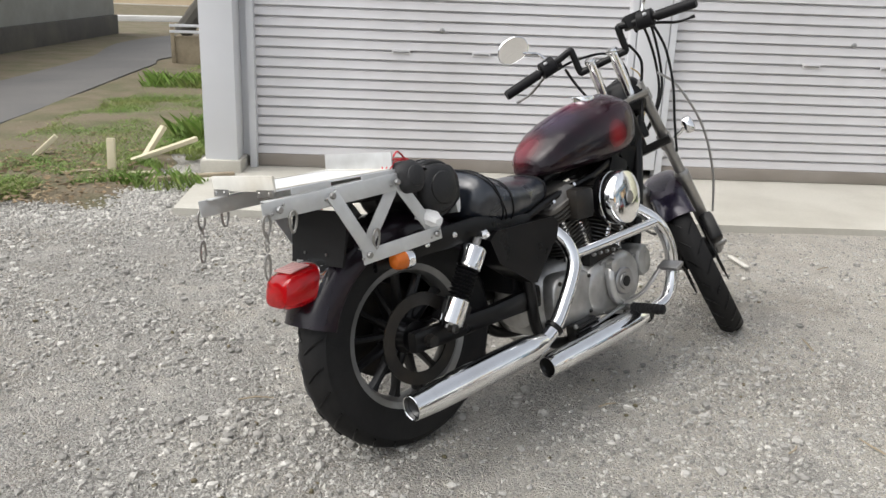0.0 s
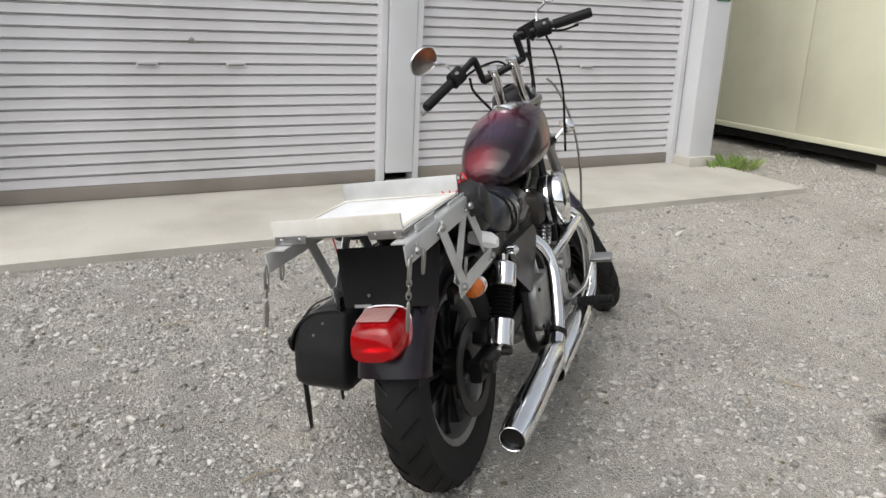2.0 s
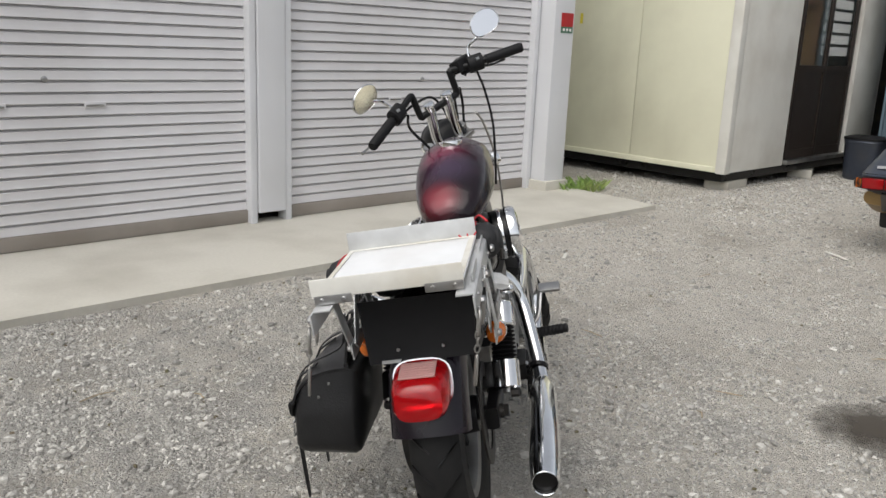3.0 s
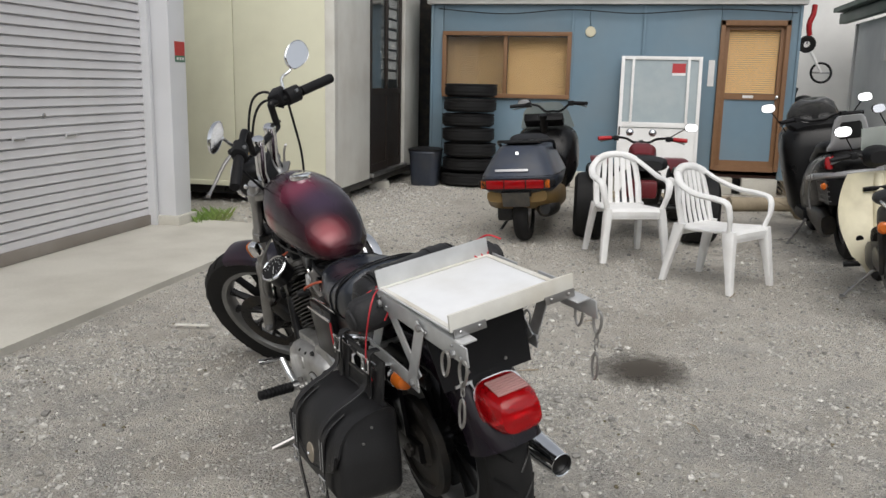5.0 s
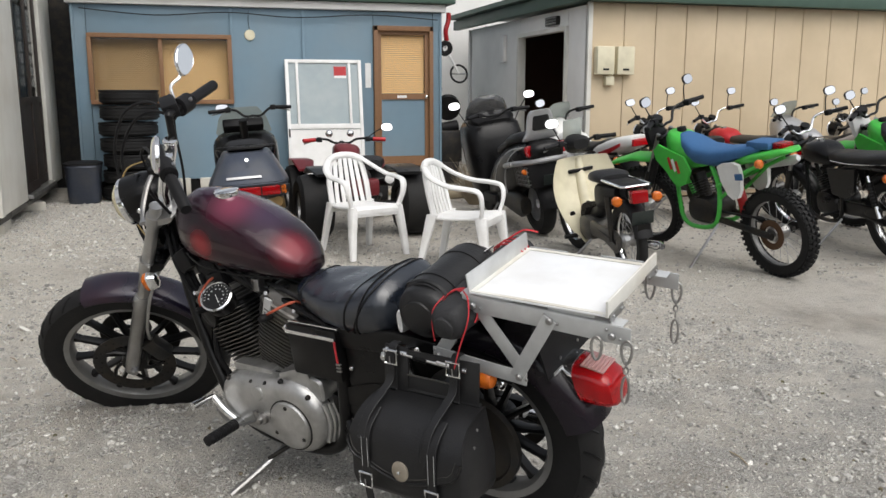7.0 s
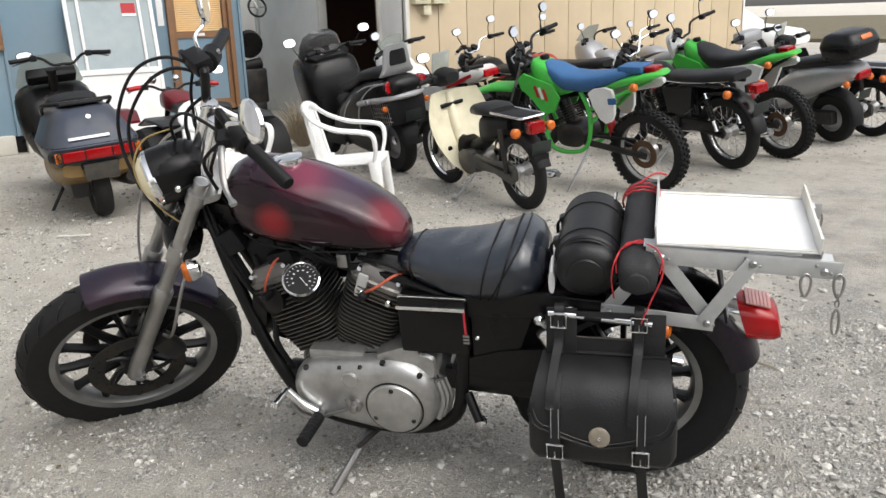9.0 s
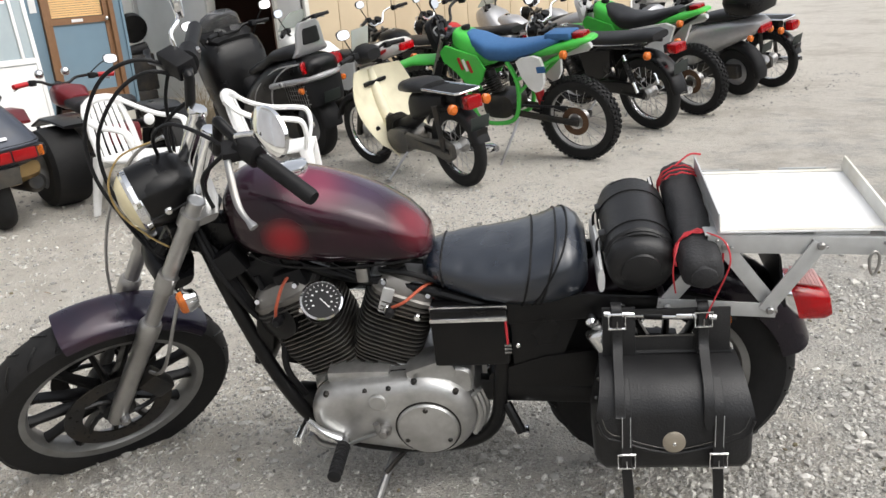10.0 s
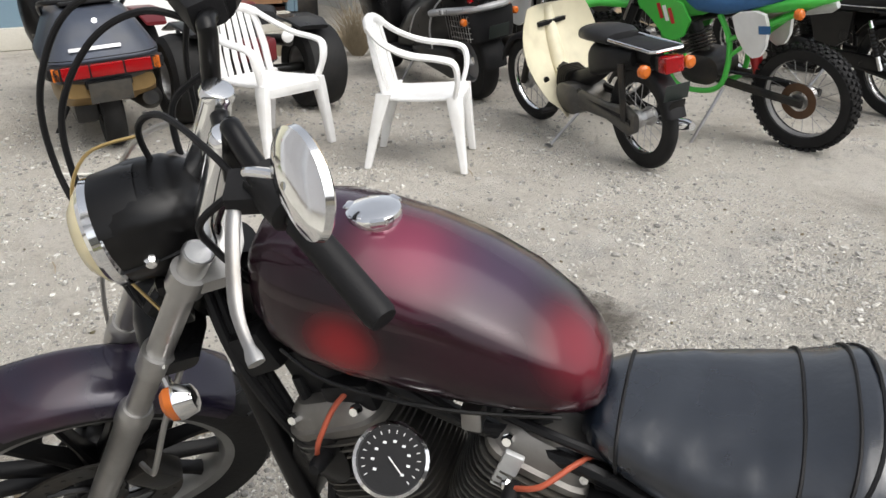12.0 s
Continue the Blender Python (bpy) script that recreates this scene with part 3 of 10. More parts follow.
# ---------------------------------------------------------------- blue prefab office
def blue_office():
    X = 8.44
    c = thing("blue_office", pose(X, 0, 0), "blue-grey panelled prefab office with brown window and door", "office building")
    zb, zt = 0.18, 2.17
    seams = [4.28, 2.55, 1.72, 0.86, 0.02]
    # wall pieces round the window and the door
    def piece(ya, yb, za, zc):
        part("wall_panel", Geo().box((0.03, (ya + yb) / 2, (za + zc) / 2), (0.06, abs(yb - ya) - 0.006, zc - za), None, 0.004), BLUEWALL, c)
    piece(4.28, 4.14, zb, zt)
    piece(4.14, 2.56, zb, 1.06)
    piece(4.14, 2.56, 1.85, zt)
    piece(2.56, 1.72, zb, zt)
    piece(1.72, 0.86, zb, zt)
    piece(0.86, 0.10, 2.0, zt)
    piece(0.10, 0.0, zb, zt)
    for y in (4.28, 2.555, 1.72, 0.0):
        part("batten", Geo().box((-0.008, y, (zb + zt) / 2), (0.03, 0.03, zt - zb), None, 0.004), BLUEWALL, c)
    part("base_skirt", Geo().box((0.05, 2.14, 0.09), (0.08, 4.25, 0.17)), BLACK, c, "dark base skirting")
    part("eaves_beam", Geo().box((0.0, 2.14, zt + 0.05), (0.14, 4.4, 0.09), None, 0.01), GREYWALL, c, "grey eaves beam")
    part("roof", Geo().box((1.6, 2.14, zt + 0.14), (3.5, 4.6, 0.08), None, 0.01), ROOFGREEN, c)
    part("end_wall", Geo().box((1.6, 0.03, 1.2), (3.1, 0.06, 2.0)).box((1.6, 4.26, 1.2), (3.1, 0.06, 2.0)).box((3.1, 2.14, 1.2), (0.06, 4.2, 2.0)), BLUEWALL, c)
    part("floor_plate", Geo().box((1.6, 2.14, 0.2), (3.0, 4.2, 0.04)), DARKIN, c)
    # window
    w = part("window", Geo().box((-0.005, 3.35, 1.83), (0.09, 1.58, 0.05), None, 0.004).box((-0.005, 3.35, 1.085), (0.09, 1.58, 0.05), None, 0.004).box((-0.005, 4.12, 1.457), (0.09, 0.05, 0.70), None, 0.004).box((-0.005, 2.585, 1.457), (0.09, 0.05, 0.70), None, 0.004).box((0.005, 3.36, 1.457), (0.05, 0.045, 0.70), None, 0.004), BROWNFRAME, c, "brown framed sliding window with tan blinds")
    for a in (3.74, 2.97):
        gl = part("pane", Geo().box((0.012, a, 1.457), (0.006, 0.74, 0.70)), GLASS, w)
        gl.visible_shadow = False
    # lighter copy of the tan blind: the glass's warm reflection put into its colour
    bright = mat("blind_with_reflection", (0.72, 0.47, 0.22), 0.7, 0, 0.1, 25)
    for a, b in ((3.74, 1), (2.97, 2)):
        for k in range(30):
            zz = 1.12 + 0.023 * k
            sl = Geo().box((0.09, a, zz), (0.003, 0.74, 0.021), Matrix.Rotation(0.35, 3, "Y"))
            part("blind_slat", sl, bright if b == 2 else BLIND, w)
    # door
    d = part("door", Geo().box((0.0, 0.48, 1.97), (0.09, 0.76, 0.06), None, 0.004).box((0.0, 0.835, 1.14), (0.09, 0.05, 1.72), None, 0.004).box((0.0, 0.125, 1.14), (0.09, 0.05, 1.72), None, 0.004).box((0.012, 0.48, 0.30), (0.05, 0.66, 0.06)), BROWNFRAME, c, "brown framed office door, blue below and blinds above")
    part("leaf_frame", Geo().box((0.02, 0.785, 1.13), (0.035, 0.05, 1.64), None, 0.003).box((0.02, 0.175, 1.13), (0.035, 0.05, 1.64), None, 0.003).box((0.02, 0.48, 1.92), (0.035, 0.56, 0.05)).box((0.02, 0.48, 1.14), (0.035, 0.56, 0.07)).box((0.02, 0.48, 0.36), (0.035, 0.56, 0.07)), BROWNFRAME, d)
    part("lower_panel", Geo().box((0.026, 0.48, 0.74), (0.015, 0.57, 0.75)), BLUEWALL, d)
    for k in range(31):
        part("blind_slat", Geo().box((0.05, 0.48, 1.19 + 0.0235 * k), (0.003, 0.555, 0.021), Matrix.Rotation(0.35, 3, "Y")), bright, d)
    part("knob", Geo().ball((-0.02, 0.185, 1.14), 0.026, 12).tube([(0.02, 0.185, 1.14), (-0.02, 0.185, 1.14)], 0.012, 8), CHROME, d, "round chrome knob")
    part("door_plate", Geo().box((0.0, 0.50, 1.14), (0.006, 0.12, 0.032)), WHITEPAINT, d, "small white name plate")
    part("paper_notice", Geo().box((-0.004, 0.93, 1.40), (0.004, 0.07, 0.30)), WHITEPAINT, c, "narrow white paper notice")
    dl = part("wall_disc", Geo().lathe([(0.062, 0), (0.062, 0.012), (0.055, 0.018)], (-0.002, 2.345, 1.86), (-1, 0, 0), 24), CUBCREAM, c, "pale yellow round tag on a wire")
    part("tag_wire", Geo().tube([(-0.01, 2.345, 1.92), (-0.012, 2.36, 2.02), (-0.01, 2.35, 2.14)], 0.003, 6), BLACK, dl)
    part("eaves_cable", Geo().tube(curve([(-0.05, 4.2, 2.12), (-0.05, 3.4, 2.06), (-0.05, 2.6, 2.11), (-0.05, 1.8, 2.07), (-0.05, 0.9, 2.12), (-0.05, 0.05, 2.08)], 6), 0.006, 6), BLACK, c, "sagging black cable")


blue_office()


# ---------------------------------------------------------------- tan building
def tan_building():
    X, Y, zt = 6.50, -1.12, 2.13
    c = thing("tan_building", pose(X, Y, 0), "tan panelled low building with a dark green roof edge", "building")
    L = 5.75
    y = -0.03
    k = 0
    while y > -L + 0.1:
        wd = min(0.385, y + L)
        part("wall_panel", Geo().box((0.03, y - wd / 2, zt / 2 + 0.02), (0.06, wd - 0.008, zt), None, 0.007), TANPANEL, c)
        y -= 0.385
        k += 1
    part("backing_wall", Geo().box((0.075, -L / 2, zt / 2), (0.03, L, zt)), BROWNFRAME, c)
    part("corner_trim", Geo().box((0.0, 0.0, zt / 2), (0.05, 0.05, zt + 0.04), None, 0.006), CONTWHITE, c, "flaking off-white corner trim")
    part("fascia", Geo().box((-0.10, -L / 2 - 0.05, zt + 0.09), (0.10, L + 0.5, 0.14), None, 0.008), ROOFGREEN, c, "dark green roof edge")
    part("roof", Geo().box((2.2, -L / 2, zt + 0.20), (4.6, L + 0.5, 0.06)), ROOFGREEN, c)
    # side wall with an open doorway
    for bx_, sx_, bz_, sz_ in ((0.29, 0.52, zt / 2, zt), (3.05, 2.0, zt / 2, zt), (1.30, 1.48, 2.02, 0.22)):
        part("side_wall", Geo().box((bx_, -0.03, bz_), (sx_, 0.06, sz_), None, 0.004), GREYWALL, c, "pale grey side wall")
    part("door_frame", Geo().box((0.56, -0.02, 0.95), (0.05, 0.11, 1.9), None, 0.004).box((2.05, -0.02, 0.95), (0.05, 0.11, 1.9), None, 0.004).box((1.30, -0.02, 1.915), (1.54, 0.11, 0.05), None, 0.004), CONTWHITE, c, "pale door frame")
    part("inner_wall", Geo().box((1.9, -1.9, 1.1), (3.5, 0.05, 2.1)).box((3.6, -1.0, 1.1), (0.05, 1.9, 2.1)), DARKIN, c, "dark brown interior")
    part("leaf", Geo().box((0.72, -0.42, 0.95), (0.05, 0.75, 1.85), None, 0.004), DARKIN, c, "dark brown open door leaf")
    part("side_fascia", Geo().box((2.2, 0.10, zt + 0.09), (4.7, 0.10, 0.14), Matrix.Rotation(-0.0, 3, "Y"), 0.008), ROOFGREEN, c)
    part("far_wall", Geo().box((4.2, -L / 2, zt / 2), (0.06, L, zt)).box((2.1, -L, zt / 2), (4.2, 0.06, zt)), GREYWALL, c)
    vt = part("louvre", Geo().box((0.95, 0.02, 2.02), (0.34, 0.05, 0.10), None, 0.004), DARKMETAL, c, "small metal louvre over the doorway")
    for s in range(3):
        part("louvre_slat", Geo().box((0.95, 0.05, 1.99 + 0.03 * s), (0.30, 0.02, 0.012), Matrix.Rotation(0.5, 3, "X")), STEEL, vt)
    for yy in (-0.16, -0.40):
        mb = part("meter_box", Geo().box((-0.05, yy, 1.535), (0.10, 0.205, 0.30), None, 0.012), CUBCREAM, c, "cream plastic meter box")
        part("window_slot", Geo().box((-0.103, yy + 0.0, 1.44), (0.004, 0.07, 0.02)), BLACKPLASTIC, mb)
    part("junction_box", Geo().box((-0.035, -0.23, 1.32), (0.07, 0.10, 0.10), None, 0.008), CUBCREAM, c, "small cream junction box")
    part("wall_box", Geo().box((2.6, 0.03, 1.78), (0.16, 0.05, 0.36), None, 0.008), GREYWALL, c, "narrow grey wall box")


tan_building()
# added dark sheet, stands in for the narrow dark gap beside the office
solo("dark_gap_sheet", Geo().box((9.6, 5.6, 1.5), (0.1, 2.9, 3.0)), DARKMETAL, "dark sheet added to fill the dark gap between cabin and office", "wall", kind="structure")
# added wall out of view, gives mirrors and chrome something dark to reflect
solo("wall_unseen", Geo().box((-17.5, -5.5, 1.6), (0.2, 31.0, 3.2)).box((-6.5, -21.1, 1.6), (22.2, 0.2, 3.2)), mat("dark_block_wall", (0.16, 0.15, 0.14), 0.85, 0, 0.2, 20, 0.002, 60), "unseen dark block wall, added for mirrors and chrome to reflect", "wall", kind="structure")
solo("wall_back", Geo().box((11.6, -0.6, 2.2), (0.15, 3.2, 4.4)), GREYWALL, "pale grey rendered wall behind the offices", "wall", kind="structure")


# ---------------------------------------------------------------- road, verge and far side
def far_side():
    g = Geo()
    left = [(-14.5, -15.5), (-8.2, -6.5), (-4.9, 0), (-4.6, 6.6), (-4.55, 9), (-4.65, 12.2), (-5.0, 16.5), (-1.8, 24.2), (10, 33)]
    right = [(-13.0, -17), (-6.2, -8), (-3.2, 0), (-3.3, 6.6), (-3.42, 9), (-3.55, 11.6), (-3.4, 13.5), (0.0, 20), (11, 28)]
    lc, rc = curve([(*p, 0) for p in left], 6), curve([(*p, 0) for p in right], 6)
    pts = [(p.x, p.y, 0.028) for p in lc] + [(p.x, p.y, 0.028) for p in rc]
    n = len(lc)
    g.add(pts + [(p[0], p[1], -0.05) for p in pts], [(i, n + i, n + i + 1, i + 1) for i in range(n - 1)] + [(n + i, 3 * n + i, 3 * n + i + 1, n + i + 1) for i in range(n - 1)] + [(i + 1, 2 * n + i + 1, 2 * n + i, i) for i in range(n - 1)])
    solo("road", g, ASPHALT, "grey worn asphalt lane bending behind the garage", "road", kind="structure")
    # soil of the verge
    rng = random.Random(8)
    g = Geo()
    nx, ny = 26, 60
    pts = []
    for j in range(ny + 1):
        y = 4.3 + 9.5 * j / ny
        xr, xl = -1.30, -3.75 - 0.05 * (y - 5)
        for i in range(nx + 1):
            x = xl + (xr - xl) * i / nx
            e = min(i / nx, 1 - i / nx, j / 10 - 0.08, 1 - j / ny) * 4
            if i < 6:
                # runs level under the asphalt's edge
                pts.append((x, y, 0.012 + 0.006 * noise.noise(Vector((x * 3, y * 3, 1))) if j > 6 else -0.05))
                continue
            pts.append((x, y, -0.04 + 0.08 * min(1, max(0, e + 0.4 * noise.noise(Vector((x * 2, y * 2, 1))))) + 0.03 * noise.noise(Vector((x * 1.7, y * 1.7, 3)))))
    g.add(pts, [(j * (nx + 1) + i, j * (nx + 1) + i + 1, (j + 1) * (nx + 1) + i + 1, (j + 1) * (nx + 1) + i) for j in range(ny) for i in range(nx)])
    solo("ground_verge", g, EARTH, "brown earth verge beside the lane", "ground", kind="structure", angle=180)
    # grass
    g = Geo()
    pts, faces = [], []
    for _ in range(190000):
        y = 4.1 + 8.8 * rng.random() ** 1.5
        x = -3.15 + 1.85 * rng.random()
        dens = 0.8 * noise.noise(Vector((x * 1.5, y * 1.1, 7))) + 0.6 * noise.noise(Vector((x * 4, y * 4, 3)))
        # a bare strip by the asphalt, bare soil near the pillar, thin growth on the stones
        if x < -2.9 + 0.15 * noise.noise(Vector((0, y * 2, 0))) or (y < 5.15 and dens < 0.28) or (dens < -0.32 and rng.random() < 0.8) or (x > -1.75 and y < 6.0 and dens < 0.3):
            continue
        h = (0.012 + 0.038 * rng.random()) * (1 + 0.9 * max(0, dens))
        a = rng.random() * 6.28
        b = rng.random() * 6.28
        lean = h * (0.4 + 0.8 * rng.random())
        w = 0.0016 + 0.0022 * rng.random()
        k = len(pts)
        ca, sa = math.cos(a) * w, math.sin(a) * w
        mx, my = x + math.cos(b) * lean * 0.35, y + math.sin(b) * lean * 0.35
        ex, ey = x + math.cos(b) * lean, y + math.sin(b) * lean
        z = 0.01
        pts += [(x - ca, y - sa, z), (x + ca, y + sa, z), (mx + ca * 0.8, my + sa * 0.8, z + h * 0.65), (mx - ca * 0.8, my - sa * 0.8, z + h * 0.65), (ex, ey, z + h)]
        faces += [(k, k + 1, k + 2, k + 3), (k + 3, k + 2, k + 4)]
    g.add(pts, faces)
    me = bpy.data.meshes.new("grass")
    me.from_pydata(g.v, [], g.f)
    me.materials.append(GRASSMAT)
    tagged(new("grass", me), "patchy green and yellow verge grass", "grass", kind="stuff")
    # brown fallen leaves and straw
    pts, faces = [], []
    for _ in range(3000):
        x, y = rng.gauss(-2.55, 0.36), 4.5 + abs(rng.gauss(0, 0.75))
        if x < -3.2 or x > -1.4:
            continue
        q, a, t = 0.006 + 0.012 * rng.random(), rng.random() * 6.28, rng.uniform(-0.7, 0.7)
        c_, s_ = math.cos(a), math.sin(a)
        z, k = 0.028 + 0.02 * rng.random(), len(pts)
        for u, v in ((-1.6, 0), (0, -0.7), (1.6, 0), (0, 0.7)):
            pts.append((x + q * (u * c_ - v * s_), y + q * (u * s_ + v * c_), z + q * (v * t + 0.35 * abs(u))))
        faces += [(k, k + 1, k + 2, k + 3)]
    me = bpy.data.meshes.new("leaf_litter")
    me.from_pydata(pts, [], faces)
    me.materials.append(LITTER)
    tagged(new("leaf_litter", me), "dry brown leaves and straw on the verge", "leaf litter", kind="stuff")
    # dark wall across the lane
    wl2 = thing("wall_lane", pose(-6.05, 12.6, 0, 0, 0, 90), "dark weathered wall on a concrete footing across the lane", "wall", kind="structure")
    part("footing", Geo().box((0, 0, 0.19), (9.2, 0.25, 0.38), None, 0.02), DARKSTONE, wl2, "dark stone footing")
    part("boarding", Geo().box((0, 0, 1.29), (9.2, 0.12, 1.82), None, 0.01), OLIVEBOARD, wl2, "grey-olive boarding")
    g = Geo()
    g.prism([(-14, 0), (-4.86, 0), (-4.56, 6.6), (-4.51, 9), (-4.61, 12.2), (-4.95, 16.5), (-1.75, 24.2), (3, 28.7), (3, 31), (-14, 31)], (0, 0, 0.0), (1, 0, 0), (0, 1, 0), 0.05)
    solo("ground_bank", g, EARTH, "bare brown bank along the lane's far side", "ground", kind="structure")
    solo("kerb_far", Geo().box((-6.3, 21.6, 0.09), (2.6, 0.22, 0.14), Matrix.Rotation(0.35, 3, "Z"), 0.02), GREYWALL, "pale concrete kerb at the bend of the lane", "kerb", kind="structure")
    solo("wall_far", Geo().box((-2.5, 33, 1.4), (26, 0.4, 2.9)), TANPANEL, "pale beige wall far across the lane", "wall", kind="structure")
    solo("far_field", Geo().box((30, -48, 0.05), (90, 50, 0.14)), EARTH, "bare brown field beyond the lane", "field", kind="structure")


far_side()


# ---------------------------------------------------------------- the motorcycle in the middle
def candy():
    """Old candy red paint with brighter red patches; the top's pink and purple sky sheen is put into the colour."""
    m = bpy.data.materials.new("candy_red_top_sheen")
    m.use_nodes = True
    n, l = m.node_tree.nodes, m.node_tree.links
    b = n["Principled BSDF"]
    b.inputs["Roughness"].default_value = 0.24
    b.inputs["Metallic"].default_value = 0.2
    b.inputs["Coat Weight"].default_value = 0.35
    b.inputs["Specular IOR Level"].default_value = 0.32
    b.inputs["Coat Roughness"].default_value = 0.07
    tc = n.new("ShaderNodeTexCoord")

    def mix(f, a, c):
        q = n.new("ShaderNodeMix")
        q.data_type = "RGBA"
        l.new(f, q.inputs["Factor"])
        for sock, val in (("A", a), ("B", c)):
            if isinstance(val, tuple):
                q.inputs[sock].default_value = (*val, 1)
            else:
                l.new(val, q.inputs[sock])
        return q.outputs["Result"]

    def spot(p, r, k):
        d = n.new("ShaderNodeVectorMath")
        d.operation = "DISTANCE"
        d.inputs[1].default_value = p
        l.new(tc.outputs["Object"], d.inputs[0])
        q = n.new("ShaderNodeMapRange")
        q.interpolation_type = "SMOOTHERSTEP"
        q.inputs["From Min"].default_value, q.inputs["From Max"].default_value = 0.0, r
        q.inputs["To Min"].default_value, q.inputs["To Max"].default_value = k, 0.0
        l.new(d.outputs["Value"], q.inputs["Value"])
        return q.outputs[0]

    nz = n.new("ShaderNodeTexNoise")
    nz.inputs["Scale"].default_value, nz.inputs["Detail"].default_value = 6, 5
    l.new(tc.outputs["Object"], nz.inputs["Vector"])
    mr = n.new("ShaderNodeMapRange")
    mr.inputs["From Min"].default_value, mr.inputs["From Max"].default_value = 0.35, 0.68
    l.new(nz.outputs["Fac"], mr.inputs["Value"])
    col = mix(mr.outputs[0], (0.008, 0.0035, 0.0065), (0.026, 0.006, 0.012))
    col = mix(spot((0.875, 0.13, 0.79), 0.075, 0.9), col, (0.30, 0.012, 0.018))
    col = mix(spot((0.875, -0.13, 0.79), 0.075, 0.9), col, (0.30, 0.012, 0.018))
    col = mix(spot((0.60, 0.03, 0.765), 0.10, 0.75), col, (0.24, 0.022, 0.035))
    # pink and purple spots on top: sky sheen put into the base colour
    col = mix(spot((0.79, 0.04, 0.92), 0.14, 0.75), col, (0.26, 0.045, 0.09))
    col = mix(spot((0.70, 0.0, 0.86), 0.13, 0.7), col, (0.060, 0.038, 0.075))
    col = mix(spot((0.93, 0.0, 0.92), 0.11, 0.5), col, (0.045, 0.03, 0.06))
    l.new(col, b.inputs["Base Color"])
    return m


CANDY = candy()
PINKLENS = glow_glass("pale_pink_lens", (0.72, 0.42, 0.40), 0.2, 0.3)
FENDER = mat("fender_purple_black", (0.008, 0.006, 0.010), 0.26, 0.0, 0.3, 6, coat=0.15, dirt=(0.030, 0.008, 0.014), dscale=4, damount=0.45, spec=0.3)

FRONTFENDER = mat("faded_purple_fender", (0.014, 0.011, 0.026), 0.26, 0.3, 0.35, 8, coat=0.35, dirt=(0.060, 0.014, 0.020), dscale=9, damount=0.35)
LEAD = mat("orange_lead", (0.42, 0.085, 0.04), 0.6)
CONCHO = mat("tarnished_concho", (0.42, 0.37, 0.30), 0.4, 0.7, 0.2, 60)

BIKE = pose(0.1275, 2.221, 0.0, 0, 0, math.degrees(0.7088)) @ pose(0, 0, 0, -math.degrees(0.1958), math.degrees(0.0063), 0) @ Matrix.Translation((0.85, 0, 0)) @ Matrix.Scale(1.0106, 4) @ Matrix.Translation((-0.85, 0, 0))
RAKE = radians(29.5)
STEER = 0.695
PIV = Vector((1.056, 0, 0.90))
# the fork hangs a little out of line with the steering head
DROOP = Matrix.Translation((0, 0, 0.91)) @ Matrix.Rotation(-0.08, 4, "X") @ Matrix.Translation((0, 0, -0.91))
STEERM = Matrix.Translation(PIV) @ Matrix.Rotation(STEER, 4, Vector((-math.sin(RAKE), 0, math.cos(RAKE)))) @ Matrix.Translation(-PIV)


def tyre_geo(o, r, w, rim, n=56, tread=None, axis=(0, 1, 0)):
    """A round tyre with a hollow inside; tread gives grooves as (count, depth)."""
    g = Geo()
    prof = []
    for k in range(13):
        t = math.pi * k / 12
        rr = rim + 0.008 + (r - rim - 0.008) * (math.sin(t) ** 0.62)
        ww = w * math.cos(t) * (1.0 if 1 < k < 11 else 0.86)
        prof.append((rr, -ww))
    prof += [(rim - 0.012, w * 0.7), (rim - 0.012, -w * 0.7)]
    g.lathe(prof, o, axis, n, closed=True)
    return g


def tread_blocks(o, r, w, rows, count, size, h, axis=(0, 1, 0)):
    """Raised tread pieces round a tyre."""
    g = Geo()
    ax = Vector(axis).normalized()
    u = Vector((0, 0, 1))
    v = ax.cross(u)
    for i in range(count):
        for j, off in enumerate(rows):
            a = 2 * math.pi * (i + 0.5 * (j % 2)) / count
            d = u * math.cos(a) + v * math.sin(a)
            t = v * math.cos(a) - u * math.sin(a)
            tilt = off / w * 0.95
            nrm = (d * math.cos(tilt) + ax * math.sin(tilt)).normalized()
            c = Vector(o) + d * (r - 0.16 * w * (off / w) ** 2 - 0.003) + ax * off
            rot = Matrix((t, nrm.cross(t), nrm)).transposed()
            g.box(c, (size[0], size[1], h), rot)
    return g


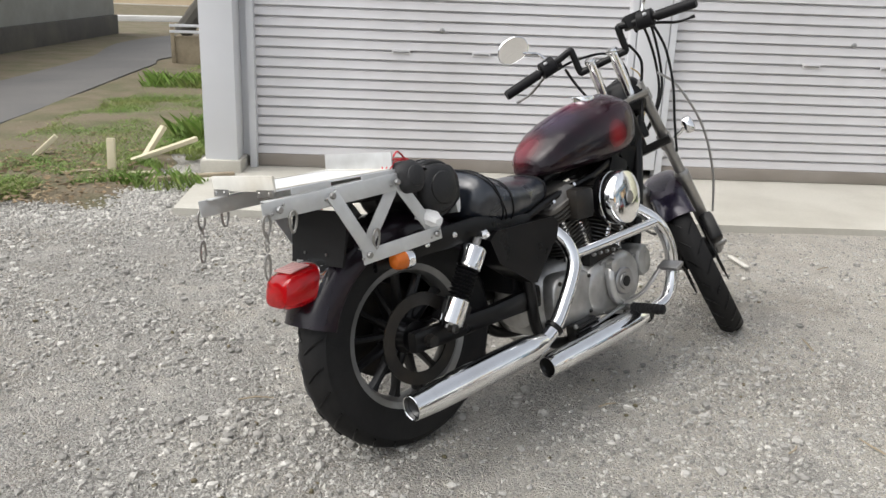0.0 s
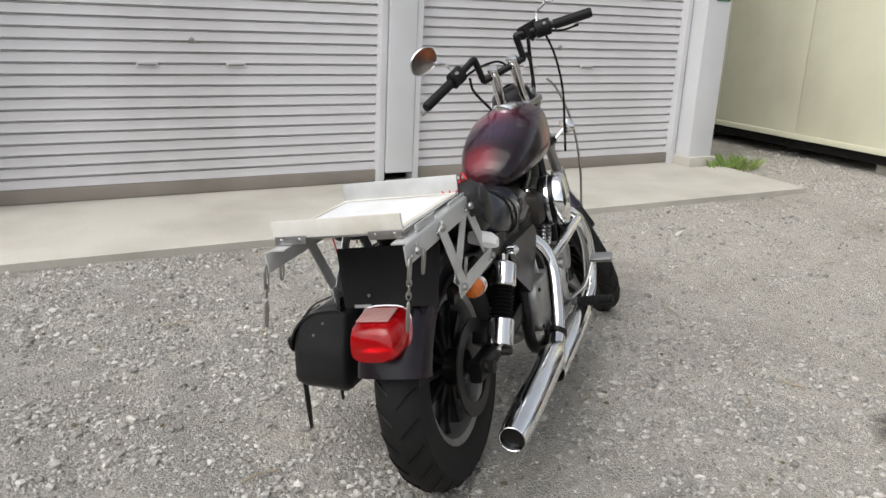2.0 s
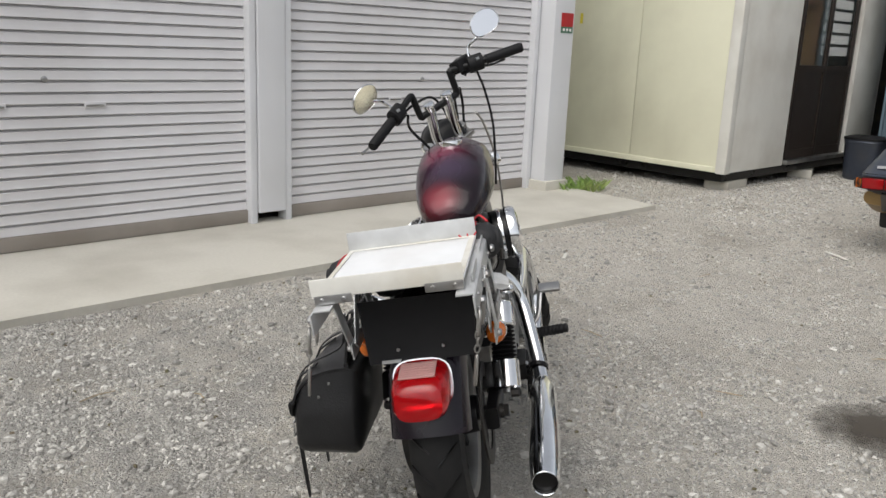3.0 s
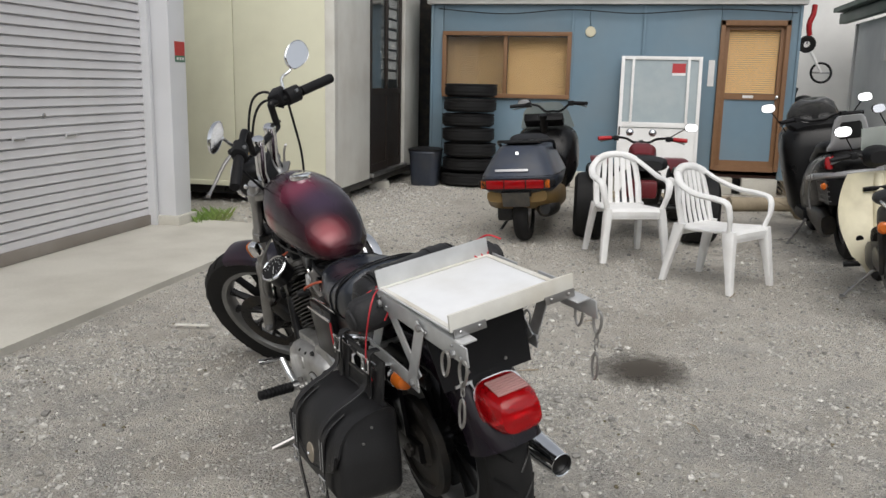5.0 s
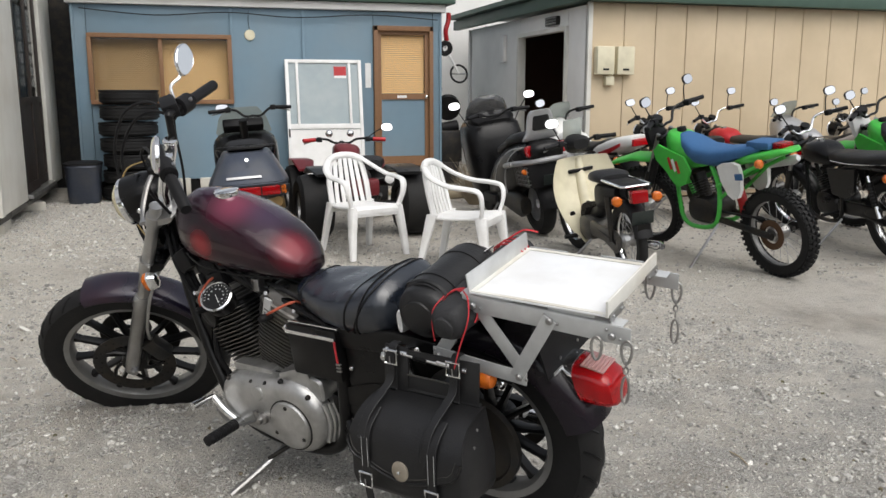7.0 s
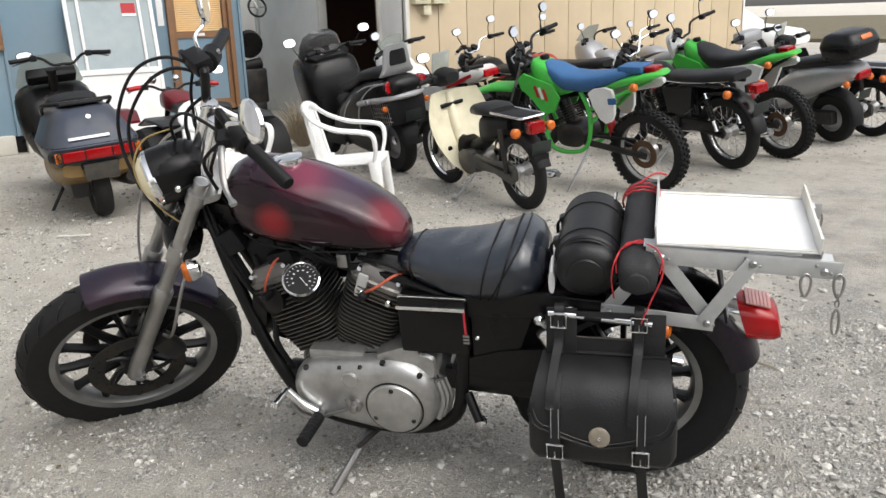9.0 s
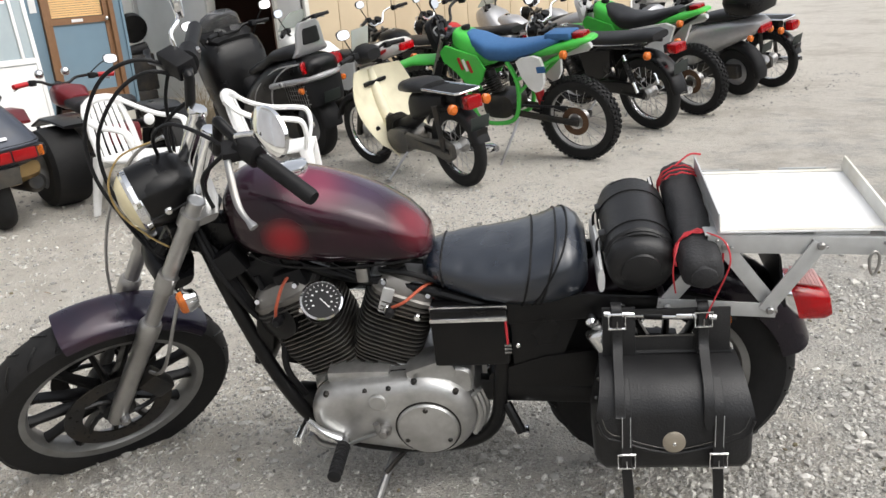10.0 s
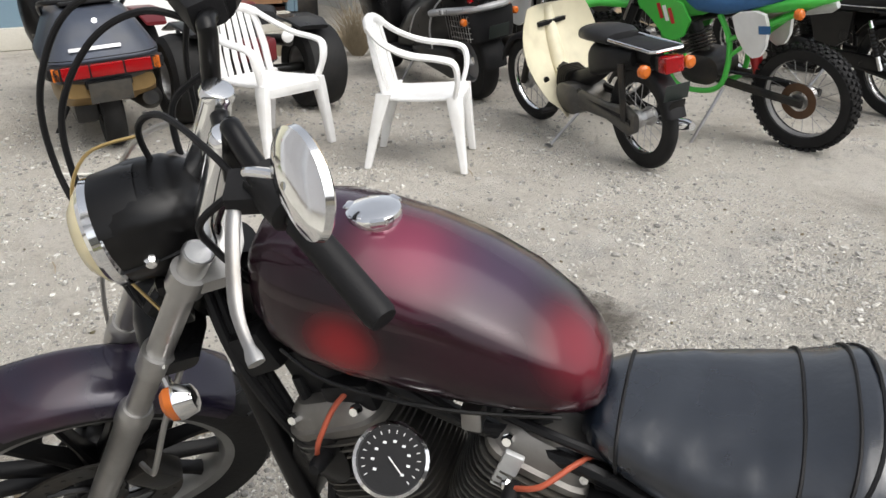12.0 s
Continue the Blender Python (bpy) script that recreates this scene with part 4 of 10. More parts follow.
def cast_wheel(prefix, o, r, w, rim, parent, m=None, spokes=13, disc=None, grooves=True):
    """Tyre, rim, hub, spokes and brake disc; m turns the whole wheel."""
    m = m or Matrix()
    tyre = part(prefix + "_tyre", tyre_geo(o, r, w, rim).moved(m), RUBBER, parent, "worn black road tyre")
    if grooves:
        gr = Geo()
        for i in range(26):
            a = 2 * math.pi * i / 26
            for s in (-1, 1):
                pts = []
                for k in range(5):
                    off = s * w * (0.12 + 0.17 * k)
                    t = a + s * 0.05 + 0.035 * k
                    tt = math.acos(max(-1, min(1, off / w)))
                    rr = rim + 0.008 + (r - rim - 0.008) * (math.sin(tt) ** 0.62) + 0.0008
                    pts.append((o[0] + rr * math.sin(t), o[1] + off, o[2] + rr * math.cos(t)))
                gr.tube(pts, 0.0028, 5)
        tagged(part("tread_pattern", gr.moved(m), BLACK, tyre), kind="stuff")
    rg = Geo()
    b = w * 0.66
    rg.lathe([(rim + 0.006, -b), (rim - 0.004, -b - 0.004), (rim - 0.030, -b + 0.004), (rim - 0.040, -b * 0.45), (rim - 0.040, b * 0.45), (rim - 0.030, b - 0.004), (rim - 0.004, b + 0.004), (rim + 0.006, b), (rim - 0.014, b * 0.6), (rim - 0.014, -b * 0.6)], o, (0, 1, 0), 56, closed=True)
    rim_ob = part(prefix + "_rim", rg.moved(m), RIM, parent, "grey cast alloy rim")
    hub = Geo().lathe([(0.022, -0.075), (0.045, -0.07), (0.05, -0.03), (0.042, 0), (0.05, 0.03), (0.045, 0.07), (0.022, 0.075)], o, (0, 1, 0), 24)
    part(prefix + "_hub", hub.moved(m), BLACK, parent)
    for i in range(spokes):
        a = 2 * math.pi * i / spokes
        s, c = math.sin(a), math.cos(a)
        g = Geo()
        rings = []
        for rr, hw, dp in ((0.040, 0.014, 0.026), (0.10, 0.0085, 0.02), (rim - 0.06, 0.0085, 0.016), (rim - 0.036, 0.015, 0.018)):
            ctr = Vector((o[0] + rr * s, o[1], o[2] + rr * c))
            rings.append(ring(ctr, Vector((c, 0, -s)), Vector((0, 1, 0)), hw, dp, 8, 3))
        g.loft(rings)
        part("spoke", g.moved(m), BLACK, rim_ob)
    if disc:
        for side in disc:
            y = o[1] + side
            dg = Geo().lathe([(0.145, -0.0025), (0.145, 0.0025), (0.098, 0.0025), (0.098, -0.0025)], (o[0], y, o[2]), (0, 1, 0), 48, closed=True)
            d_ob = part("brake_disc", dg.moved(m), DARKMETAL, parent, "drilled steel brake disc")
            cg = Geo()
            for i in range(5):
                a0 = 2 * math.pi * i / 5
                pts = [(o[0] + rr * math.sin(a0 + 0.25 * k), y, o[2] + rr * math.cos(a0 + 0.25 * k)) for k, rr in enumerate((0.04, 0.06, 0.08, 0.105))]
                cg.tube(pts, 0.007, 6)
            part("disc_carrier", cg.moved(m), BLACK, d_ob)
            hg = Geo()
            for i in range(30):
                a = 2 * math.pi * i / 30
                rr = 0.112 + 0.01 * (i % 3)
                for yy in (-0.003, 0.003):
                    hg.lathe([(0.0045, -0.0004), (0.0045, 0.0004)], (o[0] + rr * math.sin(a), y + yy, o[2] + rr * math.cos(a)), (0, 1, 0), 8)
            tagged(part("disc_holes", hg.moved(m), BLACK, d_ob), kind="stuff")
    return tyre


def arc_fender(o, r, w, a0, a1, lip=0.05, n=22, th=0.004, point=0.0):
    """A curved mudguard between two angles measured up from the front."""
    g = Geo()
    outer, inner = [], []
    for i in range(n + 1):
        a = a0 + (a1 - a0) * i / n
        d = Vector((math.cos(a), 0, math.sin(a)))
        row = []
        for k in range(13):
            t = math.pi * k / 12
            off = w * math.cos(t)
            dr = lip * (math.sin(t) ** 0.55) - lip
            row.append(Vector(o) + d * (r + dr) + Vector((0, off, 0)))
        outer.append(row)
        inner.append([Vector(o) + (p - Vector(o)) * (1 - th / r) + Vector((0, -math.copysign(th * 0.6, p.y) if abs(p.y) > w * 0.5 else 0, 0)) for p in row])
    rings = [row + inn[::-1] for row, inn in zip(outer, inner)]
    g.loft(rings)
    return g


def motorcycle():
    bk = thing("cruiser_motorcycle", BIKE, "dark candy-red cruiser motorcycle leaning on its side stand", "motorcycle")

    def P(name, g, material, label="", parent=None, angle=35):
        return part(name, g, material, parent or bk, label, angle)

    # wheels
    RA, FA = (0, 0, 0.312), (1.496, 0, 0.261)
    cast_wheel("rear", RA, 0.318, 0.066, 0.215, bk)
    cast_wheel("front", FA, 0.337, 0.053, 0.262, bk, STEERM @ DROOP, disc=(0.066, -0.066))
    # rear belt pulley and brake disc
    pul = P("belt_pulley", Geo().lathe([(0.135, 0.085), (0.135, 0.105), (0.115, 0.108), (0.11, 0.098), (0.06, 0.098), (0.05, 0.11), (0.02, 0.112), (0.02, 0.085)], RA, (0, 1, 0), 48, closed=True), DARKMETAL, "black toothed belt pulley")
    P("belt_guard", Geo().prism([(0.02, 0.33), (0.02, 0.475), (0.30, 0.44), (0.42, 0.40), (0.42, 0.36)], (0, 0.118, 0), (1, 0, 0), (0, 0, 1), 0.012), BLACK, "black belt guard")
    P("rear_brake_disc", Geo().lathe([(0.128, -0.094), (0.128, -0.089), (0.092, -0.089), (0.092, -0.094)], RA, (0, 1, 0), 48, closed=True), DARKMETAL, "dark rear brake disc")
    P("rear_caliper", Geo().box((0.115, -0.095, 0.36), (0.10, 0.055, 0.07), Matrix.Rotation(0.5, 3, "Y"), 0.012), BLACK)
    P("rear_axle", Geo().lathe([(0.018, -0.135), (0.018, 0.135)], RA, (0, 1, 0), 16).lathe([(0.017, -0.147), (0.017, -0.135)], RA, (0, 1, 0), 6), DARKMETAL)
    # swing arm
    for s in (-1, 1):
        P("swing_arm", Geo().loft([ring((x, s * y, z), (0, 1, 0), (0, 0, 1), 0.017, h, 12, 5) for x, y, z, h in ((-0.045, 0.108, 0.312, 0.028), (0.05, 0.110, 0.315, 0.03), (0.25, 0.112, 0.325, 0.026), (0.46, 0.10, 0.335, 0.034))]), BLACK, "black box-section swing arm")
    # shocks
    for s in (-1, 1):
        a, b = Vector((0.190, s * 0.146, 0.560)), Vector((0.055, s * 0.146, 0.335))
        d = (b - a).normalized()
        L = (b - a).length
        sh = P("shock_absorber", Geo().tube([a, b], 0.012, 10), STEEL, "chrome and black rear shock absorber")
        P("upper_cover", Geo().lathe([(0.022, 0.0), (0.033, 0.006), (0.036, 0.012), (0.036, 0.066), (0.032, 0.070)], a + d * 0.02, d, 24), CHROME, parent=sh)
        P("lower_cover", Geo().lathe([(0.032, 0), (0.036, 0.004), (0.036, 0.072), (0.028, 0.078)], a + d * (L - 0.085), d, 24), CHROME, parent=sh)
        prof = []
        for k in range(9):
            prof += [(0.022, 0.088 + 0.0105 * k), (0.033, 0.093 + 0.0105 * k)]
        P("rubber_boot", Geo().lathe(prof, a, d, 18), BLACKPLASTIC, parent=sh)
        P("top_nut", Geo().lathe([(0.012, 0), (0.014, 0.01), (0.014, 0.022), (0.007, 0.03)], a + Vector((0, s * 0.012, 0.012)), (0, s, 0), 12), CHROME, parent=sh)
        P("bottom_bolt", Geo().lathe([(0.013, 0), (0.013, 0.02), (0.008, 0.026)], b + Vector((0, s * 0.008, 0)), (0, s, 0), 8), DARKMETAL, parent=sh)
    # rear fender and its struts
    P("rear_fender", arc_fender(RA, 0.352, 0.088, radians(50), radians(163), 0.075), FENDER, "black rear fender with a dull red streak")
    for s in (-1, 1):
        P("fender_strut", Geo().loft([ring((x, s * y, z), (0, 1, 0), (0, 0, 1), 0.009, h, 10, 5) for x, y, z, h in ((0.42, 0.12, 0.565, 0.03), (0.2, 0.125, 0.585, 0.034), (0.0, 0.118, 0.57, 0.030), (-0.14, 0.108, 0.545, 0.022))]), BLACK, "black fender strut")
        for x, z in ((-0.1, 0.55), (0.02, 0.57), (0.12, 0.58)):
            P("strut_bolt", bolt(Geo(), (x, s * 0.127, z), (0, s, 0), 0.009, 0.008), CHROME)
    # tail lamp
    TAIL = Matrix.Translation((-0.018, 0, 0.010))
    tl = P("tail_lamp_base", Geo().loft([ring((x, 0, z), (0, 1, 0), (0.30, 0, 0.954), w, h, 24, 3.2) for x, z, w, h in ((-0.215, 0.522, 0.05, 0.045), (-0.25, 0.512, 0.062, 0.051), (-0.268, 0.508, 0.066, 0.054))]).moved(TAIL), CHROME, "chrome tail lamp base")
    P("tail_lens", Geo().loft([ring((x, 0, z), (0, 1, 0), (0.22, 0, 0.975), w, h, 24, 3.4) for x, z, w, h in ((-0.265, 0.508, 0.062, 0.050), (-0.30, 0.503, 0.062, 0.049), (-0.335, 0.499, 0.058, 0.045), (-0.352, 0.497, 0.050, 0.037), (-0.357, 0.496, 0.035, 0.025))]).moved(TAIL), REDLENS, "red tail lamp lens", tl)
    for k in range(7):
        P("lens_rib", Geo().box((-0.276 - 0.0085 * k, 0, 0.5565 - 0.0017 * k), (0.0075, 0.078, 0.004), Matrix.Rotation(-0.12, 3, "Y"), 0.001).moved(TAIL), PINKLENS, "pale ribbed number plate window", tl)
    P("lamp_reflector", Geo().box((-0.285, 0, 0.504), (0.03, 0.10, 0.078), None, 0.012).moved(TAIL), CHROME, parent=tl)
    for s in (-1, 1):
        b = P("rear_indicator", Geo().tube([(-0.06, s * 0.10, 0.555), (-0.07, s * 0.135, 0.552)], 0.008, 8), CHROME, "amber rear indicator on a short chrome stalk")
        P("indicator_shell", Geo().lathe([(0.012, -0.005), (0.024, 0.004), (0.026, 0.022), (0.025, 0.026)], (-0.055, s * 0.152, 0.55), (-1, 0, 0), 20), CHROME, parent=b)
        P("indicator_lens", Geo().lathe([(0.024, 0.024), (0.024, 0.045), (0.019, 0.058), (0.008, 0.064)], (-0.055, s * 0.152, 0.55), (-1, 0, 0), 20), AMBER, "amber lens", b)
    # number plate seen from behind a black cover
    npl = P("plate_holder", Geo().prism([(-0.118, 0), (0.118, 0), (0.13, 0.14), (-0.13, 0.14)], (-0.243, 0, 0.556), (0, -1, 0), (0.19, 0, 0.98), 0.006), BLACKPLASTIC, "blank black plate panel below the carrier", None)
    P("panel_strip", Geo().box((-0.247, 0.03, 0.560), (0.004, 0.12, 0.007)), ALU, parent=npl)
    for s in (-1, 1):
        P("panel_bolt", Geo().lathe([(0.004, 0), (0.004, 0.003)], (-0.244, s * 0.05, 0.585), (-1, 0, 0), 8), STEEL, parent=npl)
    # frame
    fr = Geo()
    for s in (-1, 1):
        fr.tube(curve([(1.125, s * 0.018, 0.765), (1.065, s * 0.055, 0.58), (0.985, s * 0.085, 0.37), (0.895, s * 0.10, 0.22), (0.76, s * 0.115, 0.168), (0.55, s * 0.12, 0.165), (0.44, s * 0.12, 0.22), (0.41, s * 0.12, 0.36), (0.40, s * 0.115, 0.55)], 5), 0.0185, 12)
        fr.tube(curve([(1.0, s * 0.02, 0.72), (0.80, s * 0.06, 0.66), (0.58, s * 0.085, 0.62), (0.40, s * 0.115, 0.575)], 5), 0.014, 10)
    fr.tube([(1.085, 0, 0.85), (1.155, 0, 0.725)], 0.033, 16)
    fr.tube(curve([(1.06, 0, 0.80), (0.85, 0, 0.74), (0.62, 0, 0.67)], 5), 0.022, 12)
    fr.tube([(0.42, -0.115, 0.37), (0.42, 0.115, 0.37)], 0.02, 10).tube([(0.40, -0.115, 0.55), (0.40, 0.115, 0.55)], 0.014, 10)
    P("frame", fr, BLACK, "black tubular steel frame")
    # side panels, battery box
    bx = P("battery_box", Geo().box((0.472, 0.112, 0.514), (0.182, 0.07, 0.160), None, 0.010), BLACK, "black battery box with chrome trim bars")
    for z, y in ((0.592, 0.130), (0.572, 0.1495)):
        P("trim_bar", Geo().box((0.472, y, z), (0.182, 0.011, 0.011), None, 0.003), CHROME, parent=bx)
    P("box_strap", Geo().tube([(0.386, 0.148, 0.575), (0.385, 0.151, 0.54), (0.384, 0.151, 0.50)], 0.003, 6), REDWIRE, "red strap", bx)
    for k in range(3):
        P("box_rib", Geo().box((0.384, 0.1485, 0.495 - 0.01 * k), (0.016, 0.005, 0.005)), STEEL, parent=bx)
    sp = P("side_panel", Geo().prism([(0.375, 0.575), (0.245, 0.575), (0.215, 0.55), (0.27, 0.40), (0.33, 0.36), (0.375, 0.36)], (0, 0.095, 0), (1, 0, 0), (0, 0, 1), 0.05), BLACK, "black side panel")
    for x, z in ((0.362, 0.56), (0.258, 0.56), (0.362, 0.475)):
        P("panel_bolt", bolt(Geo(), (x, 0.121, z), (0, 1, 0), 0.007, 0.006), CHROME, parent=sp)
    P("oil_tank", Geo().prism([(0.265, 0.570), (0.235, 0.545), (0.265, 0.475), (0.395, 0.392), (0.415, 0.390), (0.520, 0.520), (0.525, 0.555), (0.505, 0.575)], (0, -0.105, 0), (1, 0, 0), (0, 0, 1), 0.09), BLACK, "black wedge-shaped oil tank")
    P("rear_mudwall", Geo().box((0.40, 0, 0.47), (0.05, 0.17, 0.24), None, 0.01), BLACKPLASTIC)
    P("red_connector", Geo().box((0.550, 0.075, 0.590), (0.035, 0.02, 0.018), None, 0.003), REDPLASTIC, "red wiring connector")

    # engine
    cs = P("crankcase", Geo().loft([ring((x, 0, z), (0, 1, 0), (0, 0, 1), w, h, 24, 3.2) for x, z, w, h in ((0.46, 0.29, 0.07, 0.07), (0.50, 0.29, 0.095, 0.105), (0.62, 0.30, 0.105, 0.125), (0.78, 0.30, 0.105, 0.12), (0.87, 0.295, 0.09, 0.09), (0.90, 0.29, 0.06, 0.06))]), ENGINE, "dull cast aluminium crankcase")

    def stadium(c1, r1, c2, r2, n=22):
        (x1, z1), (x2, z2) = c1, c2
        d = math.hypot(x2 - x1, z2 - z1)
        base = math.atan2(z2 - z1, x2 - x1)
        al = math.acos((r1 - r2) / d)
        out = [(x1 + r1 * math.cos(t), z1 + r1 * math.sin(t)) for t in [base + al + (2 * math.pi - 2 * al) * k / n for k in range(n + 1)]]
        out += [(x2 + r2 * math.cos(t), z2 + r2 * math.sin(t)) for t in [base - al + 2 * al * k / n for k in range(n + 1)]]
        return out

    def cover(side, c1, r1, c2, r2, ys):
        g = Geo()
        rings = []
        for y, inset in ys:
            rings.append([Vector((x, side * y, z)) for x, z in stadium(c1, r1 - inset, c2, r2 - inset)])
        return g.loft(rings)

    pc = P("primary_cover", cover(1, (0.595, 0.280), 0.122, (0.805, 0.292), 0.092, ((0.07, 0), (0.128, 0), (0.134, 0.001), (0.150, 0.006), (0.162, 0.018), (0.168, 0.036))), ENGINE, "dull silver primary cover on the engine's flank", angle=50)
    P("derby_cover", Geo().lathe([(0.078, 0), (0.078, 0.006), (0.074, 0.011), (0.045, 0.016), (0.01, 0.0175)], (0.597, 0.166, 0.262), (0, 1, 0), 40), ENGINE, "round clutch cover", pc)
    P("derby_groove", Geo().lathe([(0.083, 0), (0.083, 0.0035), (0.079, 0.0035), (0.079, 0)], (0.597, 0.166, 0.262), (0, 1, 0), 40, closed=True), DARKMETAL, parent=pc)
    P("cover_dome", Geo().lathe([(0.085, -0.02), (0.075, 0.0), (0.055, 0.006), (0.048, 0.004), (0.01, 0.004)], (0.80, 0.162, 0.29), (0, 1, 0), 36), ENGINE, parent=pc)
    P("cover_plug", Geo().lathe([(0.024, 0), (0.024, 0.005), (0.02, 0.008)], (0.715, 0.165, 0.345), (0, 1, 0), 24), ENGINE, parent=pc)
    for k in range(3):
        a = radians(90 + 120 * k)
        P("cover_bolt", bolt(Geo(), (0.597 + 0.062 * math.cos(a), 0.175, 0.262 + 0.062 * math.sin(a)), (0, 1, 0), 0.007, 0.007), DARKMETAL, parent=pc)
    for x, z in ((0.745, 0.372), (0.685, 0.378), (0.62, 0.398), (0.52, 0.365), (0.845, 0.365), (0.72, 0.205), (0.86, 0.225)):
        P("cover_bolt", bolt(Geo(), (x, 0.150, z), (0, 1, 0), 0.008, 0.012), DARKMETAL, parent=pc)
    P("chain_case_hump", Geo().box((0.578, 0.098, 0.405), (0.125, 0.085, 0.062), Matrix.Rotation(0.35, 3, "Y"), 0.016), ENGINE, parent=pc)
    P("cover_step", Geo().loft([ring((0.545, y, 0.385), (1, 0, 0.10), (0, 0, 1), w, h, 20, 4.5) for y, w, h in ((0.07, 0.068, 0.040), (0.128, 0.068, 0.040), (0.136, 0.062, 0.034))]), ENGINE, parent=pc)
    P("cover_seam", Geo().loft([[Vector((x, y, z)) for x, z in stadium((0.595, 0.280), 0.1235, (0.805, 0.292), 0.0935)] for y in (0.105, 0.109)]), DARKMETAL, parent=pc)
    P("shift_boss", Geo().lathe([(0.019, 0), (0.019, 0.012), (0.011, 0.016), (0.011, 0.03), (0.004, 0.032)], (0.708, 0.166, 0.262), (0, 1, 0), 20), STEEL, parent=pc)
    for k in range(3):
        P("cover_rib", Geo().tube(curve([(0.478 - 0.008 * k, 0.135 - 0.012 * k, 0.34), (0.466 - 0.008 * k, 0.135 - 0.012 * k, 0.28), (0.485 - 0.008 * k, 0.135 - 0.012 * k, 0.215)], 5), 0.008, 8), ENGINE, parent=pc)
    P("case_neck", Geo().box((0.765, 0.080, 0.390), (0.16, 0.09, 0.034), None, 0.010), ENGINE)
    cc = P("cam_cover", cover(-1, (0.845, 0.315), 0.095, (0.735, 0.30), 0.088, ((0.07, 0), (0.125, 0), (0.131, 0.002), (0.140, 0.012), (0.143, 0.025))), ENGINE, "dull silver cam cover", angle=50)
    P("timer_cover", Geo().lathe([(0.046, 0), (0.046, 0.006), (0.041, 0.010), (0.029, 0.010), (0.027, 0.014), (0.008, 0.015)], (0.836, -0.142, 0.310), (0, -1, 0), 32), STEEL, "round steel timer cover", cc)
    P("timer_badge", Geo().lathe([(0.018, 0.0145), (0.018, 0.017), (0.004, 0.0175)], (0.836, -0.142, 0.310), (0, -1, 0), 20), DARKMETAL, parent=cc)
    for x, z in ((0.905, 0.385), (0.80, 0.405), (0.735, 0.385), (0.735, 0.222), (0.81, 0.226), (0.90, 0.245)):
        P("cam_bolt", bolt(Geo(), (x, -0.132, z), (0, -1, 0), 0.006, 0.010), STEEL, parent=cc)
    P("oval_cover", Geo().loft([ring((0.968, y, 0.355), (1, 0, 0), (0, 0, 1), w, h, 20, 2.3) for y, w, h in ((-0.06, 0.040, 0.055), (-0.125, 0.040, 0.055), (-0.138, 0.032, 0.046), (-0.141, 0.018, 0.03))]), ENGINE, "oval silver cover", cc)
    P("oval_bolt", bolt(Geo(), (0.966, -0.140, 0.385), (0, -1, 0), 0.006, 0.005), STEEL, parent=cc)
    sc_ = P("sprocket_cover", Geo().loft([ring((0.592, y, 0.30), (1, 0, 0), (0, 0, 1), w, h, 28, 3.6) for y, w, h in ((-0.07, 0.095, 0.085), (-0.128, 0.095, 0.085), (-0.137, 0.090, 0.080), (-0.140, 0.078, 0.068))]), ENGINE, "dull silver sprocket cover", angle=50)
    for x, z in ((0.525, 0.36), (0.665, 0.36), (0.665, 0.245), (0.525, 0.24)):
        P("sprocket_bolt", bolt(Geo(), (x, -0.138, z), (0, -1, 0), 0.007, 0.006), DARKMETAL, parent=sc_)
    P("brake_bracket", Geo().tube(curve([(0.765, -0.150, 0.375), (0.748, -0.158, 0.335), (0.762, -0.160, 0.275), (0.800, -0.160, 0.245), (0.850, -0.160, 0.228)], 5), 0.015, 10, flat=0.7).lathe([(0.022, 0), (0.022, 0.022), (0.014, 0.026)], (0.77, -0.145, 0.375), (0, -1, 0), 14), ENGINE, "cast bracket of the brake pedal")
    P("brake_rod", Geo().tube([(0.80, -0.168, 0.235), (0.62, -0.172, 0.205)], 0.006, 8), STEEL, "steel brake rod")
    P("tappet_block", Geo().box((0.775, -0.095, 0.405), (0.16, 0.06, 0.05), None, 0.010), DARKMETAL)
    for k in range(5):
        P("tappet_bolt", bolt(Geo(), (0.71 + 0.033 * k, -0.125, 0.418), (0, -1, 0.3), 0.006, 0.012), STEEL)
    P("oil_filter", Geo().lathe([(0.036, 0), (0.036, 0.07), (0.03, 0.08)], (0.90, 0.0, 0.235), (1, 0, 0.1), 24), BLACK)
    rg_ = P("regulator", Geo().box((0.605, -0.150, 0.200), (0.115, 0.035, 0.056), Matrix.Rotation(-0.1, 3, "Y"), 0.005), DARKMETAL, "black finned regulator")
    for k in range(5):
        P("regulator_fin", Geo().box((0.605, -0.172, 0.178 + 0.011 * k), (0.10, 0.012, 0.005), Matrix.Rotation(-0.1, 3, "Y")), DARKMETAL, parent=rg_)
    for x in (0.55, 0.66):
        P("regulator_bolt", bolt(Geo(), (x, -0.168, 0.222), (0, -1, 0), 0.008, 0.008), STEEL, parent=rg_)

    # cylinders with cooling fins, heads and rocker boxes
    for nm, bx_, tilt in (("front", 0.832, radians(22.5)), ("rear", 0.722, radians(-22.5))):
        up = Vector((math.sin(tilt), 0, math.cos(tilt)))
        fw = Vector((math.cos(tilt), 0, -math.sin(tilt)))
        base = Vector((bx_, 0, 0.375))
        cyl = P(nm + "_cylinder", Geo().lathe([(0.062, 0), (0.062, 0.25)], base, up, 28), BLACK, "black finned cylinder")
        fin_mesh = None
